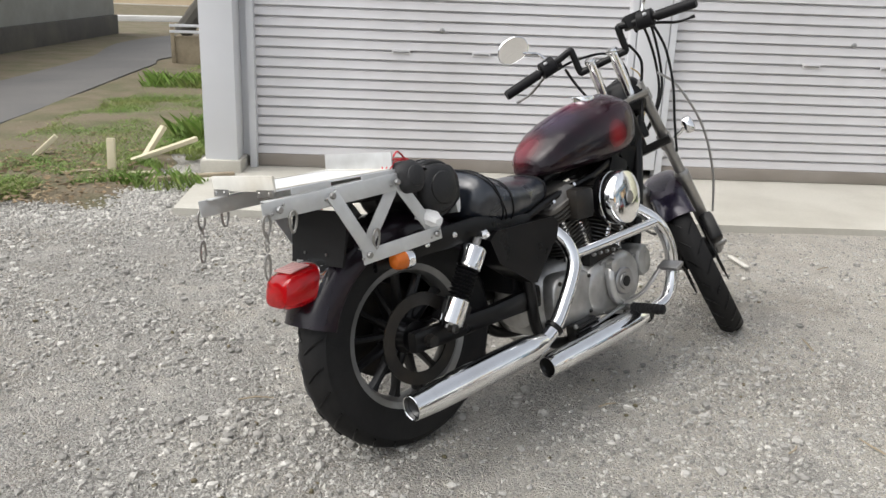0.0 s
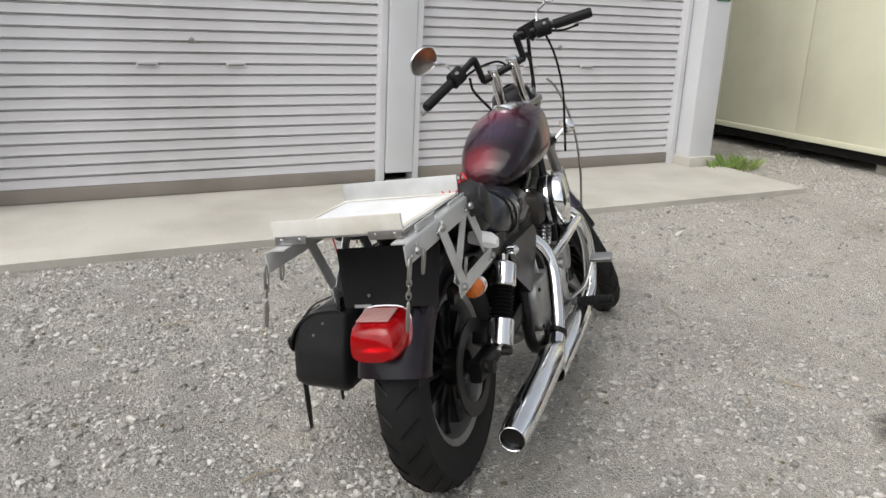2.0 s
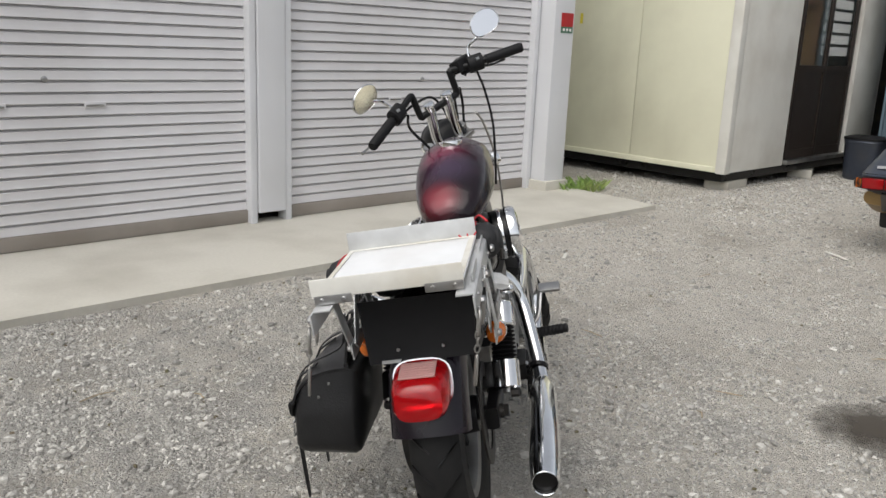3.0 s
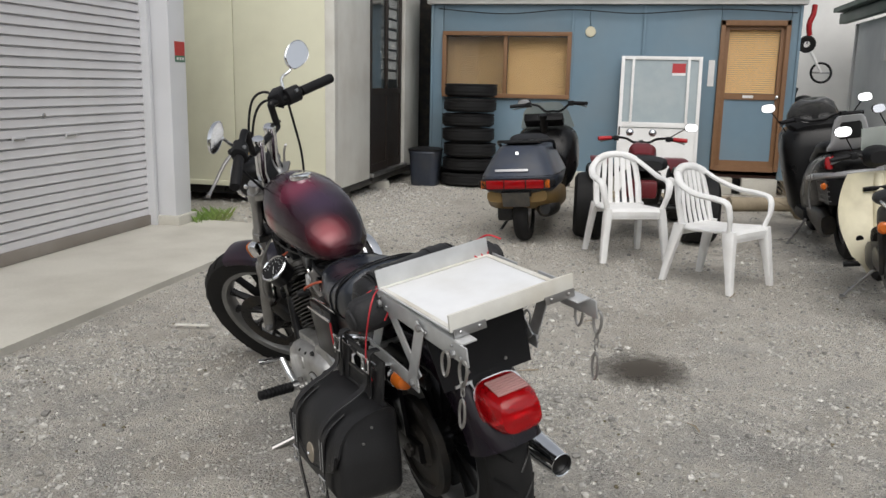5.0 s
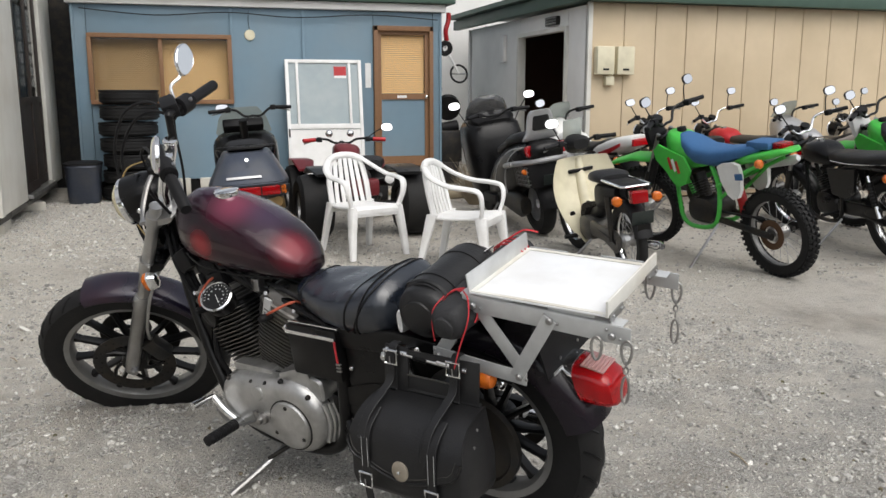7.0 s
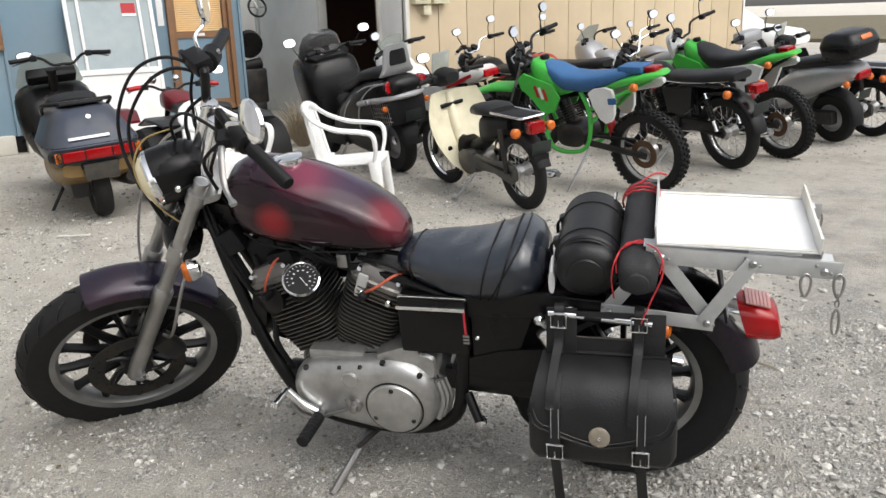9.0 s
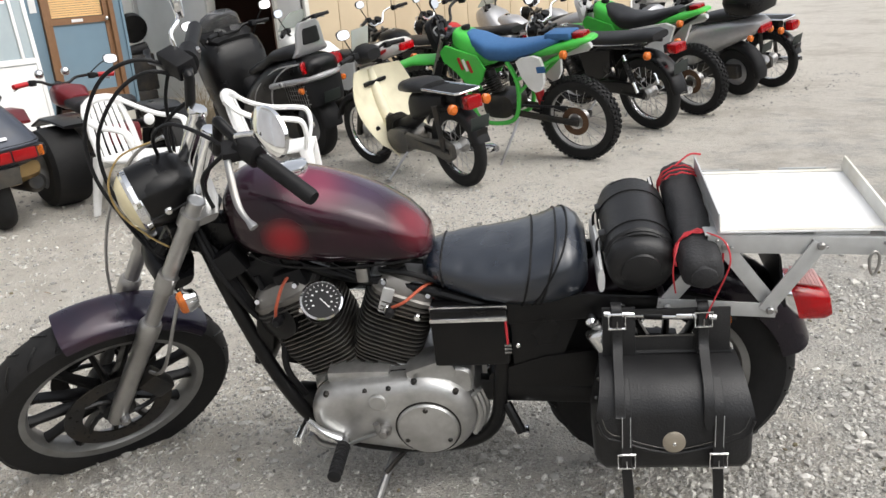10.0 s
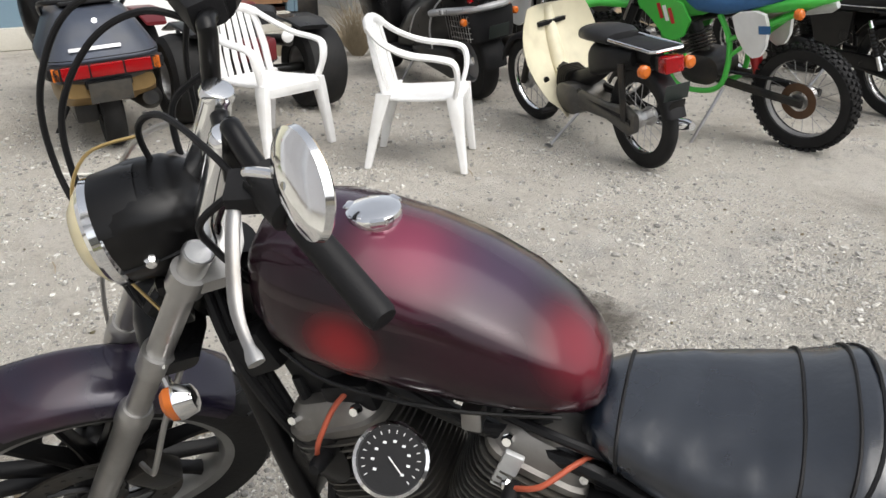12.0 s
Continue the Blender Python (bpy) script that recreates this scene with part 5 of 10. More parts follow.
        for k in range(14):
            h = 0.016 + 0.0128 * k
            w = 0.078 + 0.014 * min(1, k / 6)
            c = base + up * h
            g = Geo().loft([ring(c + up * dz, fw, (0, 1, 0), w * 1.0 - e, w * 1.10 - e, 28, 4.2) for dz, e in ((-0.0022, 0.003), (-0.0016, 0), (0.0016, 0), (0.0022, 0.003))])
            part("fin", g, FINMETAL, cyl)
        head = P(nm + "_head", Geo().loft([ring(base + up * h, fw, (0, 1, 0), w, d, 28, 4) for h, w, d in ((0.196, 0.078, 0.100), (0.202, 0.088, 0.106), (0.240, 0.084, 0.102))]), DARKMETAL, "black cylinder head")
        for k in range(3):
            g = Geo().loft([ring(base + up * (0.206 + 0.012 * k + dz), fw, (0, 1, 0), 0.094, 0.112, 28, 4) for dz in (-0.002, 0.002)])
            part("head_fin", g, FINMETAL, head)
        rk = P(nm + "_rocker_box", Geo().loft([ring(base + up * h, fw, (0, 1, 0), w, d, 28, 4.5) for h, w, d in ((0.238, 0.087, 0.106), (0.252, 0.089, 0.108), (0.256, 0.082, 0.102), (0.276, 0.075, 0.095), (0.288, 0.060, 0.084))]), ROCKER, "grey alloy rocker box")
        for s in (-1, 1):
            for e in (-1, 1):
                P("head_bolt", bolt(Geo(), base + up * 0.272 + fw * 0.055 * e + Vector((0, s * 0.089, 0)), (0, s, 0.4), 0.009, 0.014), CHROME, parent=rk)
        for e in (-0.045, 0.03):
            P("head_bolt", bolt(Geo(), base + up * 0.218 + fw * e + Vector((0, 0.111, 0)), (0, 1, 0), 0.010, 0.010), CHROME, parent=rk)
        P("spark_plug_lead", Geo().tube(curve([base + up * 0.232 + fw * 0.02 + Vector((0, 0.126, 0)), base + up * 0.262 - fw * 0.005 + Vector((0, 0.130, 0)), base + up * 0.292 - fw * 0.035 + Vector((0, 0.095, 0)), base + up * 0.298 - fw * 0.07 + Vector((0, 0.05, 0))], 5), 0.004, 8), LEAD, "orange ignition lead")
        P("plug_boot", Geo().lathe([(0.012, 0), (0.012, 0.03), (0.008, 0.04)], base + up * 0.218 + fw * 0.02 + Vector((0, 0.112, 0)), (0, 1, 0.2), 12), BLACKPLASTIC)
        for e in (-0.03, 0.03):
            P("push_rod_tube", Geo().tube([base + Vector((e, -0.09, 0.0)), base + up * 0.215 + fw * e * 1.3 + Vector((0, -0.085, 0))], 0.011, 12), CHROME, "chrome pushrod tube")
    # intake and air cleaner
    P("carburettor", Geo().box((0.675, -0.085, 0.59), (0.09, 0.11, 0.10), None, 0.02), DARKMETAL, "dark carburettor")
    aa, ad = (0.818, -0.100, 0.588), (0.12, -1, 0.05)
    ac = P("air_cleaner", Geo().lathe([(0.076, 0), (0.083, 0.005), (0.083, 0.060), (0.078, 0.066)], aa, ad, 40), BLACK, "round black air cleaner with a chrome cap")
    P("cleaner_band", Geo().lathe([(0.0845, 0.022), (0.0865, 0.024), (0.0865, 0.034), (0.0845, 0.036)], aa, ad, 40, closed=True), CHROME, parent=ac)
    P("cleaner_cap", Geo().lathe([(0.086, 0.050), (0.089, 0.054), (0.089, 0.074), (0.084, 0.084), (0.062, 0.091), (0.012, 0.094)], aa, ad, 44), CHROME, "chrome cap", ac)
    P("cap_badge", Geo().lathe([(0.02, 0.0935), (0.02, 0.096), (0.006, 0.097)], aa, ad, 20), STEEL, parent=ac)
    for pts in ([(0.62, 0.05, 0.66), (0.70, 0.08, 0.65), (0.80, 0.06, 0.68)], [(0.55, 0.03, 0.66), (0.66, 0.02, 0.67), (0.78, 0.02, 0.70), (0.92, 0.02, 0.70)], [(0.52, 0.07, 0.62), (0.60, 0.09, 0.665), (0.68, 0.07, 0.67)], [(0.90, 0.05, 0.63), (0.93, 0.04, 0.70), (1.0, 0.03, 0.74)]):
        P("wiring_hose", Geo().tube(curve(pts, 5), 0.007, 8), BLACKPLASTIC, "black hose under the tank")
    P("engine_mount", Geo().box((0.925, 0, 0.50), (0.06, 0.13, 0.22), Matrix.Rotation(-0.25, 3, "Y"), 0.012), BLACK, "black engine mount")
    P("horn", Geo().lathe([(0.02, -0.03), (0.05, -0.02), (0.052, 0.01), (0.03, 0.02), (0.01, 0.024)], (0.945, 0.09, 0.55), (0.3, 1, 0), 24), BLACK, "black horn")
    P("front_regulator", Geo().box((1.005, 0, 0.47), (0.05, 0.15, 0.15), Matrix.Rotation(-0.25, 3, "Y"), 0.01), BLACK, "black finned regulator")
    P("neck_gusset", Geo().prism([(1.10, 0.80), (1.135, 0.73), (1.09, 0.62), (1.03, 0.68), (0.98, 0.74), (1.02, 0.79)], (0, 0, 0), (1, 0, 0), (0, 0, 1), 0.07), BLACK, "black steering neck gusset")
    P("ignition_switch", Geo().box((1.045, 0.055, 0.70), (0.07, 0.05, 0.07), Matrix.Rotation(0.5, 3, "Y"), 0.012), BLACKPLASTIC)
    for k in range(3):
        P("neck_hose", Geo().tube(curve([(1.12, 0.05 - 0.02 * k, 0.80), (1.08, 0.075 - 0.02 * k, 0.70), (1.03, 0.07 - 0.015 * k, 0.58), (0.98, 0.06, 0.50)], 6), 0.008, 8), BLACKPLASTIC)
    P("oil_line", Geo().tube(curve([(0.93, 0.07, 0.30), (0.955, 0.09, 0.40), (0.95, 0.075, 0.52), (0.99, 0.06, 0.66)], 6), 0.009, 8), BLACKPLASTIC)
    P("wiring_loom", Geo().box((0.96, 0.0, 0.665), (0.10, 0.12, 0.10), Matrix.Rotation(0.4, 3, "Y"), 0.025), BLACKPLASTIC)
    P("coil", Geo().box((0.90, 0.055, 0.655), (0.08, 0.06, 0.05), Matrix.Rotation(0.3, 3, "Y"), 0.01), BLACKPLASTIC)
    P("mount_bracket", Geo().box((0.668, 0.105, 0.605), (0.028, 0.01, 0.07), Matrix.Rotation(-0.35, 3, "Y"), 0.004), ALU, "aluminium bracket with a bolt")
    P("fuel_tap", Geo().box((0.72, 0.075, 0.665), (0.03, 0.03, 0.04), None, 0.006), STEEL)

    # speedometer on the left of the engine
    sd = Vector((-0.24, 0.58, 0.78)).normalized()
    sc = Vector((0.805, 0.165, 0.648))
    sm = P("speedometer", Geo().lathe([(0.03, -0.055), (0.043, -0.045), (0.045, 0.0), (0.047, 0.003)], sc, sd, 36), BLACK, "round black speedometer with a chrome ring")
    P("bezel", Geo().lathe([(0.047, -0.002), (0.0495, 0.002), (0.0495, 0.007), (0.045, 0.010), (0.0425, 0.006)], sc, sd, 40), CHROME, parent=sm)
    P("dial", Geo().lathe([(0.043, 0.005), (0.043, 0.0062), (0.002, 0.0065)], sc, sd, 36), BLACKPLASTIC, parent=sm)
    ux = Vector((-1, 0, 0)) - sd * Vector((-1, 0, 0)).dot(sd)
    ux.normalize()
    uy = sd.cross(ux)
    tk = Geo()
    for k in range(17):
        a = radians(-40 + 16.3 * k)
        d = ux * math.cos(a) + uy * math.sin(a)
        tk.box(sc + sd * 0.0072 + d * 0.036, (0.0045, 0.0011, 0.001), Matrix((d, sd.cross(d), sd)).transposed())
    P("dial_marks", tk, WHITEPAINT, "white dial marks", sm)
    for k in range(9):
        a = radians(-40 + 32.6 * k)
        d = ux * math.cos(a) + uy * math.sin(a)
        P("dial_numeral", Geo().box(sc + sd * 0.0072 + d * 0.0235, (0.0045, 0.0032, 0.001), Matrix((ux, uy, sd)).transposed()), ALU, parent=sm)
    nd = (ux * 0.75 - uy * 0.65).normalized()
    P("needle", Geo().box(sc + sd * 0.0082 + nd * 0.010, (0.03, 0.0016, 0.001), Matrix((nd, sd.cross(nd), sd)).transposed()), WHITEPAINT, parent=sm)

    # fuel tank
    secs = [(0.566, 0.708, 0.034, 0.024, 0.014), (0.572, 0.712, 0.055, 0.038, 0.022), (0.590, 0.722, 0.078, 0.052, 0.034), (0.62, 0.735, 0.097, 0.068, 0.047), (0.67, 0.752, 0.113, 0.086, 0.062), (0.73, 0.768, 0.123, 0.101, 0.074), (0.80, 0.782, 0.129, 0.113, 0.083), (0.87, 0.792, 0.130, 0.121, 0.086), (0.93, 0.800, 0.126, 0.121, 0.083), (0.975, 0.808, 0.113, 0.109, 0.072), (1.003, 0.815, 0.092, 0.088, 0.055), (1.018, 0.82, 0.066, 0.060, 0.038), (1.023, 0.822, 0.035, 0.03, 0.02)]
    tank_pts = []
    for i in range(len(secs) - 1):
        for k in range(3):
            t = k / 3
            tank_pts.append(tuple(a + (b - a) * t for a, b in zip(secs[i], secs[i + 1])))
    tank_pts.append(secs[-1])
    shoulder = ((1, 0), (0.985, 0.22), (0.945, 0.44), (0.885, 0.60), (0.800, 0.705), (0.64, 0.80), (0.45, 0.89), (0.24, 0.965), (0, 1))
    tg = Geo()
    rings = []
    for x, z, w, hu, hl in tank_pts:
        rr = []
        for k in range(40):
            t = 2 * math.pi * k / 40
            a, b = math.cos(t), math.sin(t)
            if b >= 0:
                # flat flank, shoulder, gently domed top
                q = min(k, 20 - k) / 10 * 8
                i0 = min(7, int(q))
                (u0, v0), (u1, v1) = shoulder[i0], shoulder[i0 + 1]
                ca = math.copysign(u0 + (u1 - u0) * (q - i0), a if k != 10 else 1)
                sb_ = v0 + (v1 - v0) * (q - i0)
                wv = w
            else:
                ca = math.copysign(abs(a) ** (2 / 2.9), a)
                sb_ = math.copysign(abs(b) ** (2 / 2.9), b)
                wv = w
            rr.append(Vector((x, ca * wv, z + sb_ * (hu if b >= 0 else hl))))
        rings.append(rr)
    tk_ob = P("fuel_tank", tg.loft(rings).moved(Matrix.Translation((0.80, 0, 0.76)) @ Matrix.Diagonal((1.05, 1.0, 1.04, 1)) @ Matrix.Translation((-0.80, 0, -0.76))), CANDY, "dark candy-red teardrop fuel tank, purple sky sheen coloured in on top", angle=60)
    P("tank_seam", Geo().tube(curve([(0.60, 0.088, 0.70), (0.75, 0.117, 0.706), (0.90, 0.120, 0.72), (0.98, 0.10, 0.745)], 5), 0.003, 6), BLACK, parent=tk_ob)
    fc = P("filler_cap", Geo().lathe([(0.036, -0.01), (0.037, 0.002), (0.036, 0.007), (0.031, 0.010), (0.01, 0.011)], (0.865, 0, 0.914), (0.03, 0, 1), 36), CHROME, "chrome filler cap", tk_ob)
    for k in range(3):
        a = 2 * math.pi * k / 3
        P("cap_grip", Geo().box((0.865 + 0.034 * math.cos(a), 0.034 * math.sin(a), 0.919), (0.012, 0.02, 0.009), Matrix.Rotation(a, 3, "Z"), 0.003), CHROME, parent=fc)

    # seat
    seat_secs = [(0.580, 0.652, 0.050, 0.016, 0.016), (0.562, 0.654, 0.080, 0.034, 0.030), (0.53, 0.652, 0.100, 0.042, 0.044), (0.50, 0.650, 0.112, 0.046, 0.052), (0.43, 0.644, 0.138, 0.050, 0.066), (0.36, 0.645, 0.150, 0.057, 0.080), (0.30, 0.652, 0.152, 0.070, 0.086), (0.262, 0.660, 0.149, 0.081, 0.088), (0.235, 0.660, 0.143, 0.084, 0.082), (0.210, 0.655, 0.128, 0.072, 0.066), (0.192, 0.65, 0.095, 0.044, 0.040)]

    def seat_at(x):
        """Section of the seat at a place along it."""
        for q, r in zip(seat_secs, seat_secs[1:]):
            if r[0] <= x <= q[0]:
                t = (q[0] - x) / (q[0] - r[0])
                return [u + (v - u) * t for u, v in zip(q, r)]
        return list(seat_secs[0] if x > 0.5 else seat_secs[-1])

    def seat_ring(x, grow=0.0, n=40):
        _, z, w, h, lo = seat_at(x)
        return ring((x, 0, z), (0, 1, 0), (0, 0, 1), w + grow, h + grow, n, 2.6, lo + grow)

    rings_ = [seat_ring(0.580 - 0.388 * i / 44) for i in range(45)]
    rings_ = [[p + Vector((0, 0, 0.0035 * noise.noise(p * 14) + 0.002 * noise.noise(p * 34))) for p in r] for r in rings_]
    seat = P("seat", Geo().loft(rings_), VINYL, "black stepped vinyl solo seat", angle=80)
    # seams that lean forward as they run down the flanks
    for x, lean_ in ((0.532, -0.05), (0.318, 0.22), (0.262, 0.30), (0.236, 0.62)):
        ztop = seat_at(x)[1] + seat_at(x)[3]
        line = []
        for k in range(-4, 25):
            p = seat_ring(x, 0.001, 40)[k % 40]
            line.append(seat_ring(min(0.575, x + lean_ * (ztop - p.z)), 0.0012, 40)[k % 40])
        P("seat_piping", Geo().tube(line, 0.0026, 6), BLACKPLASTIC, parent=seat)
    P("seat_base", Geo().box((0.38, 0, 0.603), (0.35, 0.20, 0.02), None, 0.006), BLACKPLASTIC, parent=seat)

    # exhaust
    ex1 = P("rear_exhaust_pipe", Geo().tube(curve([(0.52, -0.05, 0.56), (0.53, -0.125, 0.525), (0.548, -0.165, 0.475), (0.540, -0.185, 0.41), (0.46, -0.205, 0.315), (0.40, -0.216, 0.262), (0.33, -0.224, 0.232)], 6), 0.0225, 18), CHROME, "chrome exhaust pipe")
    P("rear_muffler", Geo().lathe([(0.024, 0), (0.028, 0.015), (0.034, 0.045), (0.040, 0.076), (0.041, 0.296), (0.039, 0.427), (0.034, 0.5035), (0.0325, 0.5045), (0.0305, 0.503), (0.0295, 0.44)], (0.345, -0.224, 0.236), (-0.502, 0.0025, -0.048), 32), CHROME, "long tapered chrome muffler", ex1)
    P("muffler_bore", Geo().lathe([(0.0294, 0.441), (0.0294, 0.490)], (0.345, -0.224, 0.236), (-0.502, 0.0025, -0.048), 24), BLACK, parent=ex1)
    ex2 = P("front_exhaust_pipe", Geo().tube(curve([(0.86, -0.06, 0.585), (0.915, -0.12, 0.55), (0.985, -0.175, 0.49), (1.03, -0.195, 0.40), (1.035, -0.198, 0.30), (1.0, -0.198, 0.225), (0.92, -0.198, 0.198), (0.85, -0.2, 0.193)], 6), 0.0225, 18), CHROME, "chrome exhaust pipe")
    P("front_muffler", Geo().lathe([(0.024, 0), (0.028, 0.02), (0.033, 0.05), (0.037, 0.07), (0.038, 0.27), (0.035, 0.40), (0.034, 0.49), (0.032, 0.498), (0.0295, 0.497), (0.029, 0.45)], (0.87, -0.199, 0.194), (-0.402, -0.001, -0.039), 32), CHROME, "chrome muffler", ex2)
    P("muffler_bore", Geo().lathe([(0.0288, 0.451), (0.0288, 0.488)], (0.87, -0.199, 0.194), (-0.402, -0.001, -0.039), 24), BLACK, parent=ex2)
    P("crossover_pipe", Geo().tube([(0.555, -0.180, 0.452), (0.70, -0.186, 0.466), (0.97, -0.182, 0.487)], 0.016, 14), CHROME, "chrome cross-over pipe")
    for p, q in (((0.40, -0.215, 0.262), (0.80, -0.6, 0.1)), ((0.875, -0.199, 0.194), (1, 0, 0.08))):
        P("pipe_clamp", Geo().lathe([(0.026, -0.008), (0.029, -0.006), (0.029, 0.006), (0.026, 0.008)], p, (0.75, -0.1, 0.55) if p[0] < 0.5 else (1, 0, 0.1), 24, closed=True), BLACK, "black pipe clamp")
    # foot controls
    for s in (-1, 1):
        pg = P("foot_peg", Geo().tube([(0.815, s * 0.13, 0.225), (0.815, s * 0.19, 0.228)], 0.011, 10), STEEL, "rubber-ribbed foot peg")
        prof = [(0.012, 0)]
        for k in range(8):
            prof += [(0.0175, 0.004 + 0.013 * k), (0.0175, 0.011 + 0.013 * k), (0.015, 0.013 + 0.013 * k)]
        prof += [(0.017, 0.118), (0.010, 0.122)]
        P("peg_rubber", Geo().lathe(prof, (0.815, s * 0.19, 0.228), (0.0, s, 0.06), 16), BLACKPLASTIC, parent=pg)
        P("peg_bracket", Geo().box((0.79, s * 0.13, 0.225), (0.10, 0.02, 0.04), Matrix.Rotation(0.2, 3, "Y"), 0.008), STEEL)
    P("gear_pedal", Geo().tube(curve([(0.825, 0.178, 0.235), (0.865, 0.182, 0.262), (0.90, 0.186, 0.305)], 5), 0.0125, 12).tube([(0.90, 0.185, 0.305), (0.90, 0.255, 0.312)], 0.008, 10).tube([(0.90, 0.218, 0.309), (0.90, 0.268, 0.314)], 0.012, 12), CHROME, "chrome gear pedal")
    P("gear_rod", Geo().tube([(0.855, 0.18, 0.20), (0.72, 0.176, 0.255)], 0.005, 8).tube([(0.72, 0.16, 0.27), (0.72, 0.182, 0.262), (0.725, 0.182, 0.29)], 0.009, 8).tube(curve([(0.84, 0.17, 0.205), (0.88, 0.172, 0.22), (0.895, 0.18, 0.26)], 4), 0.008, 8), STEEL, "steel gear linkage")
    P("brake_pedal", Geo().tube(curve([(0.80, -0.17, 0.245), (0.85, -0.21, 0.275), (0.91, -0.225, 0.33), (0.93, -0.23, 0.345)], 5), 0.010, 10, flat=0.6).box((0.935, -0.262, 0.352), (0.045, 0.075, 0.014), Matrix.Rotation(-0.4, 3, "Y"), 0.005), STEEL, "steel brake pedal")
    sdn = P("side_stand", Geo().tube(curve([(0.69, 0.07, 0.14), (0.712, 0.12, 0.118), (0.735, 0.22, 0.088), (0.752, 0.318, 0.067)], 5), [0.013] * 5 + [0.011] * 11, 10), STEEL, "chrome side stand, folded out")
    P("stand_foot", Geo().box((0.765, 0.335, 0.0675), (0.075, 0.035, 0.008), Matrix.Rotation(0.19, 3, "X"), 0.003), STEEL, parent=sdn)
    P("stand_spring", Geo().tube([(0.66, 0.10, 0.15), (0.725, 0.17, 0.112)], 0.007, 8), DARKMETAL, parent=sdn)
    # passenger peg folded, left rear
    P("passenger_peg", Geo().tube([(0.40, 0.125, 0.30), (0.375, 0.15, 0.255), (0.365, 0.158, 0.235)], 0.013, 10), BLACK, "folded passenger peg")
    P("passenger_peg_mount", Geo().box((0.36, 0.152, 0.228), (0.03, 0.03, 0.025), None, 0.006), CHROME)

    # ---- steered front end
    def S(name, g, material, label="", parent=None, angle=35):
        return part(name, g.moved(STEERM), material, parent or bk, label, angle)

    def H(name, g, material, label="", parent=None, angle=35):
        """Parts on the handlebar, which sits a little askew and set back."""
        skew = Matrix(((1, 0, 0, -0.010), (0, 0.95, 0, 0), (0, -0.04, 1, 0), (0, 0, 0, 1)))
        return S(name, g.moved(skew), material, label, parent, angle)

    fk = Vector((-math.sin(RAKE), 0, math.cos(RAKE)))

    def fp(z, y):
        """A point of the fork's line at a height."""
        return Vector((1.137 + (0.91 - z) * math.tan(RAKE), y, z))

    def F(name, g, material, label="", parent=None, angle=35):
        """Parts of the fork and what hangs on it."""
        return S(name, g.moved(DROOP), material, label, parent, angle)

    for s in (-1, 1):
        y = s * 0.080 - 0.003
        leg = F("fork_tube", Geo().tube([fp(0.930, y), fp(0.50, y)], 0.0195, 18), FORK, "grey steel fork tube")
        F("fork_slider", Geo().tube([fp(0.585, y), fp(0.575, y), fp(0.57, y), fp(0.54, y), fp(0.535, y), fp(0.275, y), fp(0.240, y), fp(0.228, y)], [0.023, 0.0285, 0.0285, 0.0285, 0.0255, 0.0245, 0.022, 0.012], 20), FORK, "dull alloy fork slider", leg)
        F("fork_cap", Geo().lathe([(0.021, 0), (0.021, 0.006), (0.0195, 0.008), (0.017, 0.006), (0.004, 0.006)], fp(0.927, y), fk, 20), STEEL, parent=leg)
        F("clamp_ring", Geo().tube([fp(0.90, y), fp(0.868, y)], 0.027, 20), FORK, parent=leg)
        F("lower_ring", Geo().tube([fp(0.73, y), fp(0.685, y)], 0.026, 20), FORK, parent=leg)
        F("axle_clamp", Geo().tube([(FA[0] - 0.004, s * 0.06, FA[2]), (FA[0] - 0.004, s * 0.115, FA[2])], 0.014, 14), STEEL, parent=leg)
        bl = F("front_indicator", Geo().tube([fp(0.70, s * 0.11) + Vector((-0.012, 0, 0)), fp(0.70, s * (0.14 if s > 0 else 0.165)) + Vector((-0.02, 0, 0.005 if s > 0 else 0.02))], 0.007, 8), CHROME, "amber front indicator with a chrome shell")
        F("indicator_shell", Geo().loft([ring(fp(0.705, s * (0.155 if s > 0 else 0.178)) + Vector((-0.022 + dx, 0, 0.0 if s > 0 else 0.018)), (0, 1, 0), (0, 0, 1), w, h, 20, 3.4) for dx, w, h in ((-0.030, 0.008, 0.012), (-0.024, 0.017, 0.024), (-0.004, 0.021, 0.031), (0.003, 0.021, 0.031))]), CHROME, parent=bl)
        F("indicator_lens", Geo().loft([ring(fp(0.705, s * (0.155 if s > 0 else 0.178)) + Vector((-0.022 + dx, 0, 0.0 if s > 0 else 0.018)), (0, 1, 0), (0, 0, 1), w, h, 20, 3.4) for dx, w, h in ((0.001, 0.020, 0.030), (0.014, 0.019, 0.029), (0.020, 0.014, 0.023), (0.021, 0.008, 0.014))]), AMBER, parent=bl)
    for z, h in ((0.884, 0.013), (0.706, 0.017)):
        c = fp(z, 0)
        F("fork_yoke", Geo().loft([ring(c + Vector((-0.03, yy, 0)), (1, 0, 0), fk, w, h, 16, 4) for yy, w in ((-0.10, 0.03), (-0.05, 0.05), (0, 0.055), (0.05, 0.05), (0.10, 0.03))]), BLACK if z < 0.8 else FORK, "fork yoke")
    F("front_caliper", Geo().box((FA[0] - 0.10, -0.092, FA[2] + 0.075), (0.07, 0.055, 0.115), Matrix.Rotation(0.4, 3, "Y"), 0.016), BLACK, "black brake caliper")
    F("brake_hose", Geo().tube(curve([(1.12, -0.16, 0.93), (1.20, -0.205, 0.86), (1.30, -0.225, 0.70), (1.37, -0.19, 0.53), (1.40, -0.125, 0.39)], 7), 0.0045, 8), FORK, "grey brake hose")
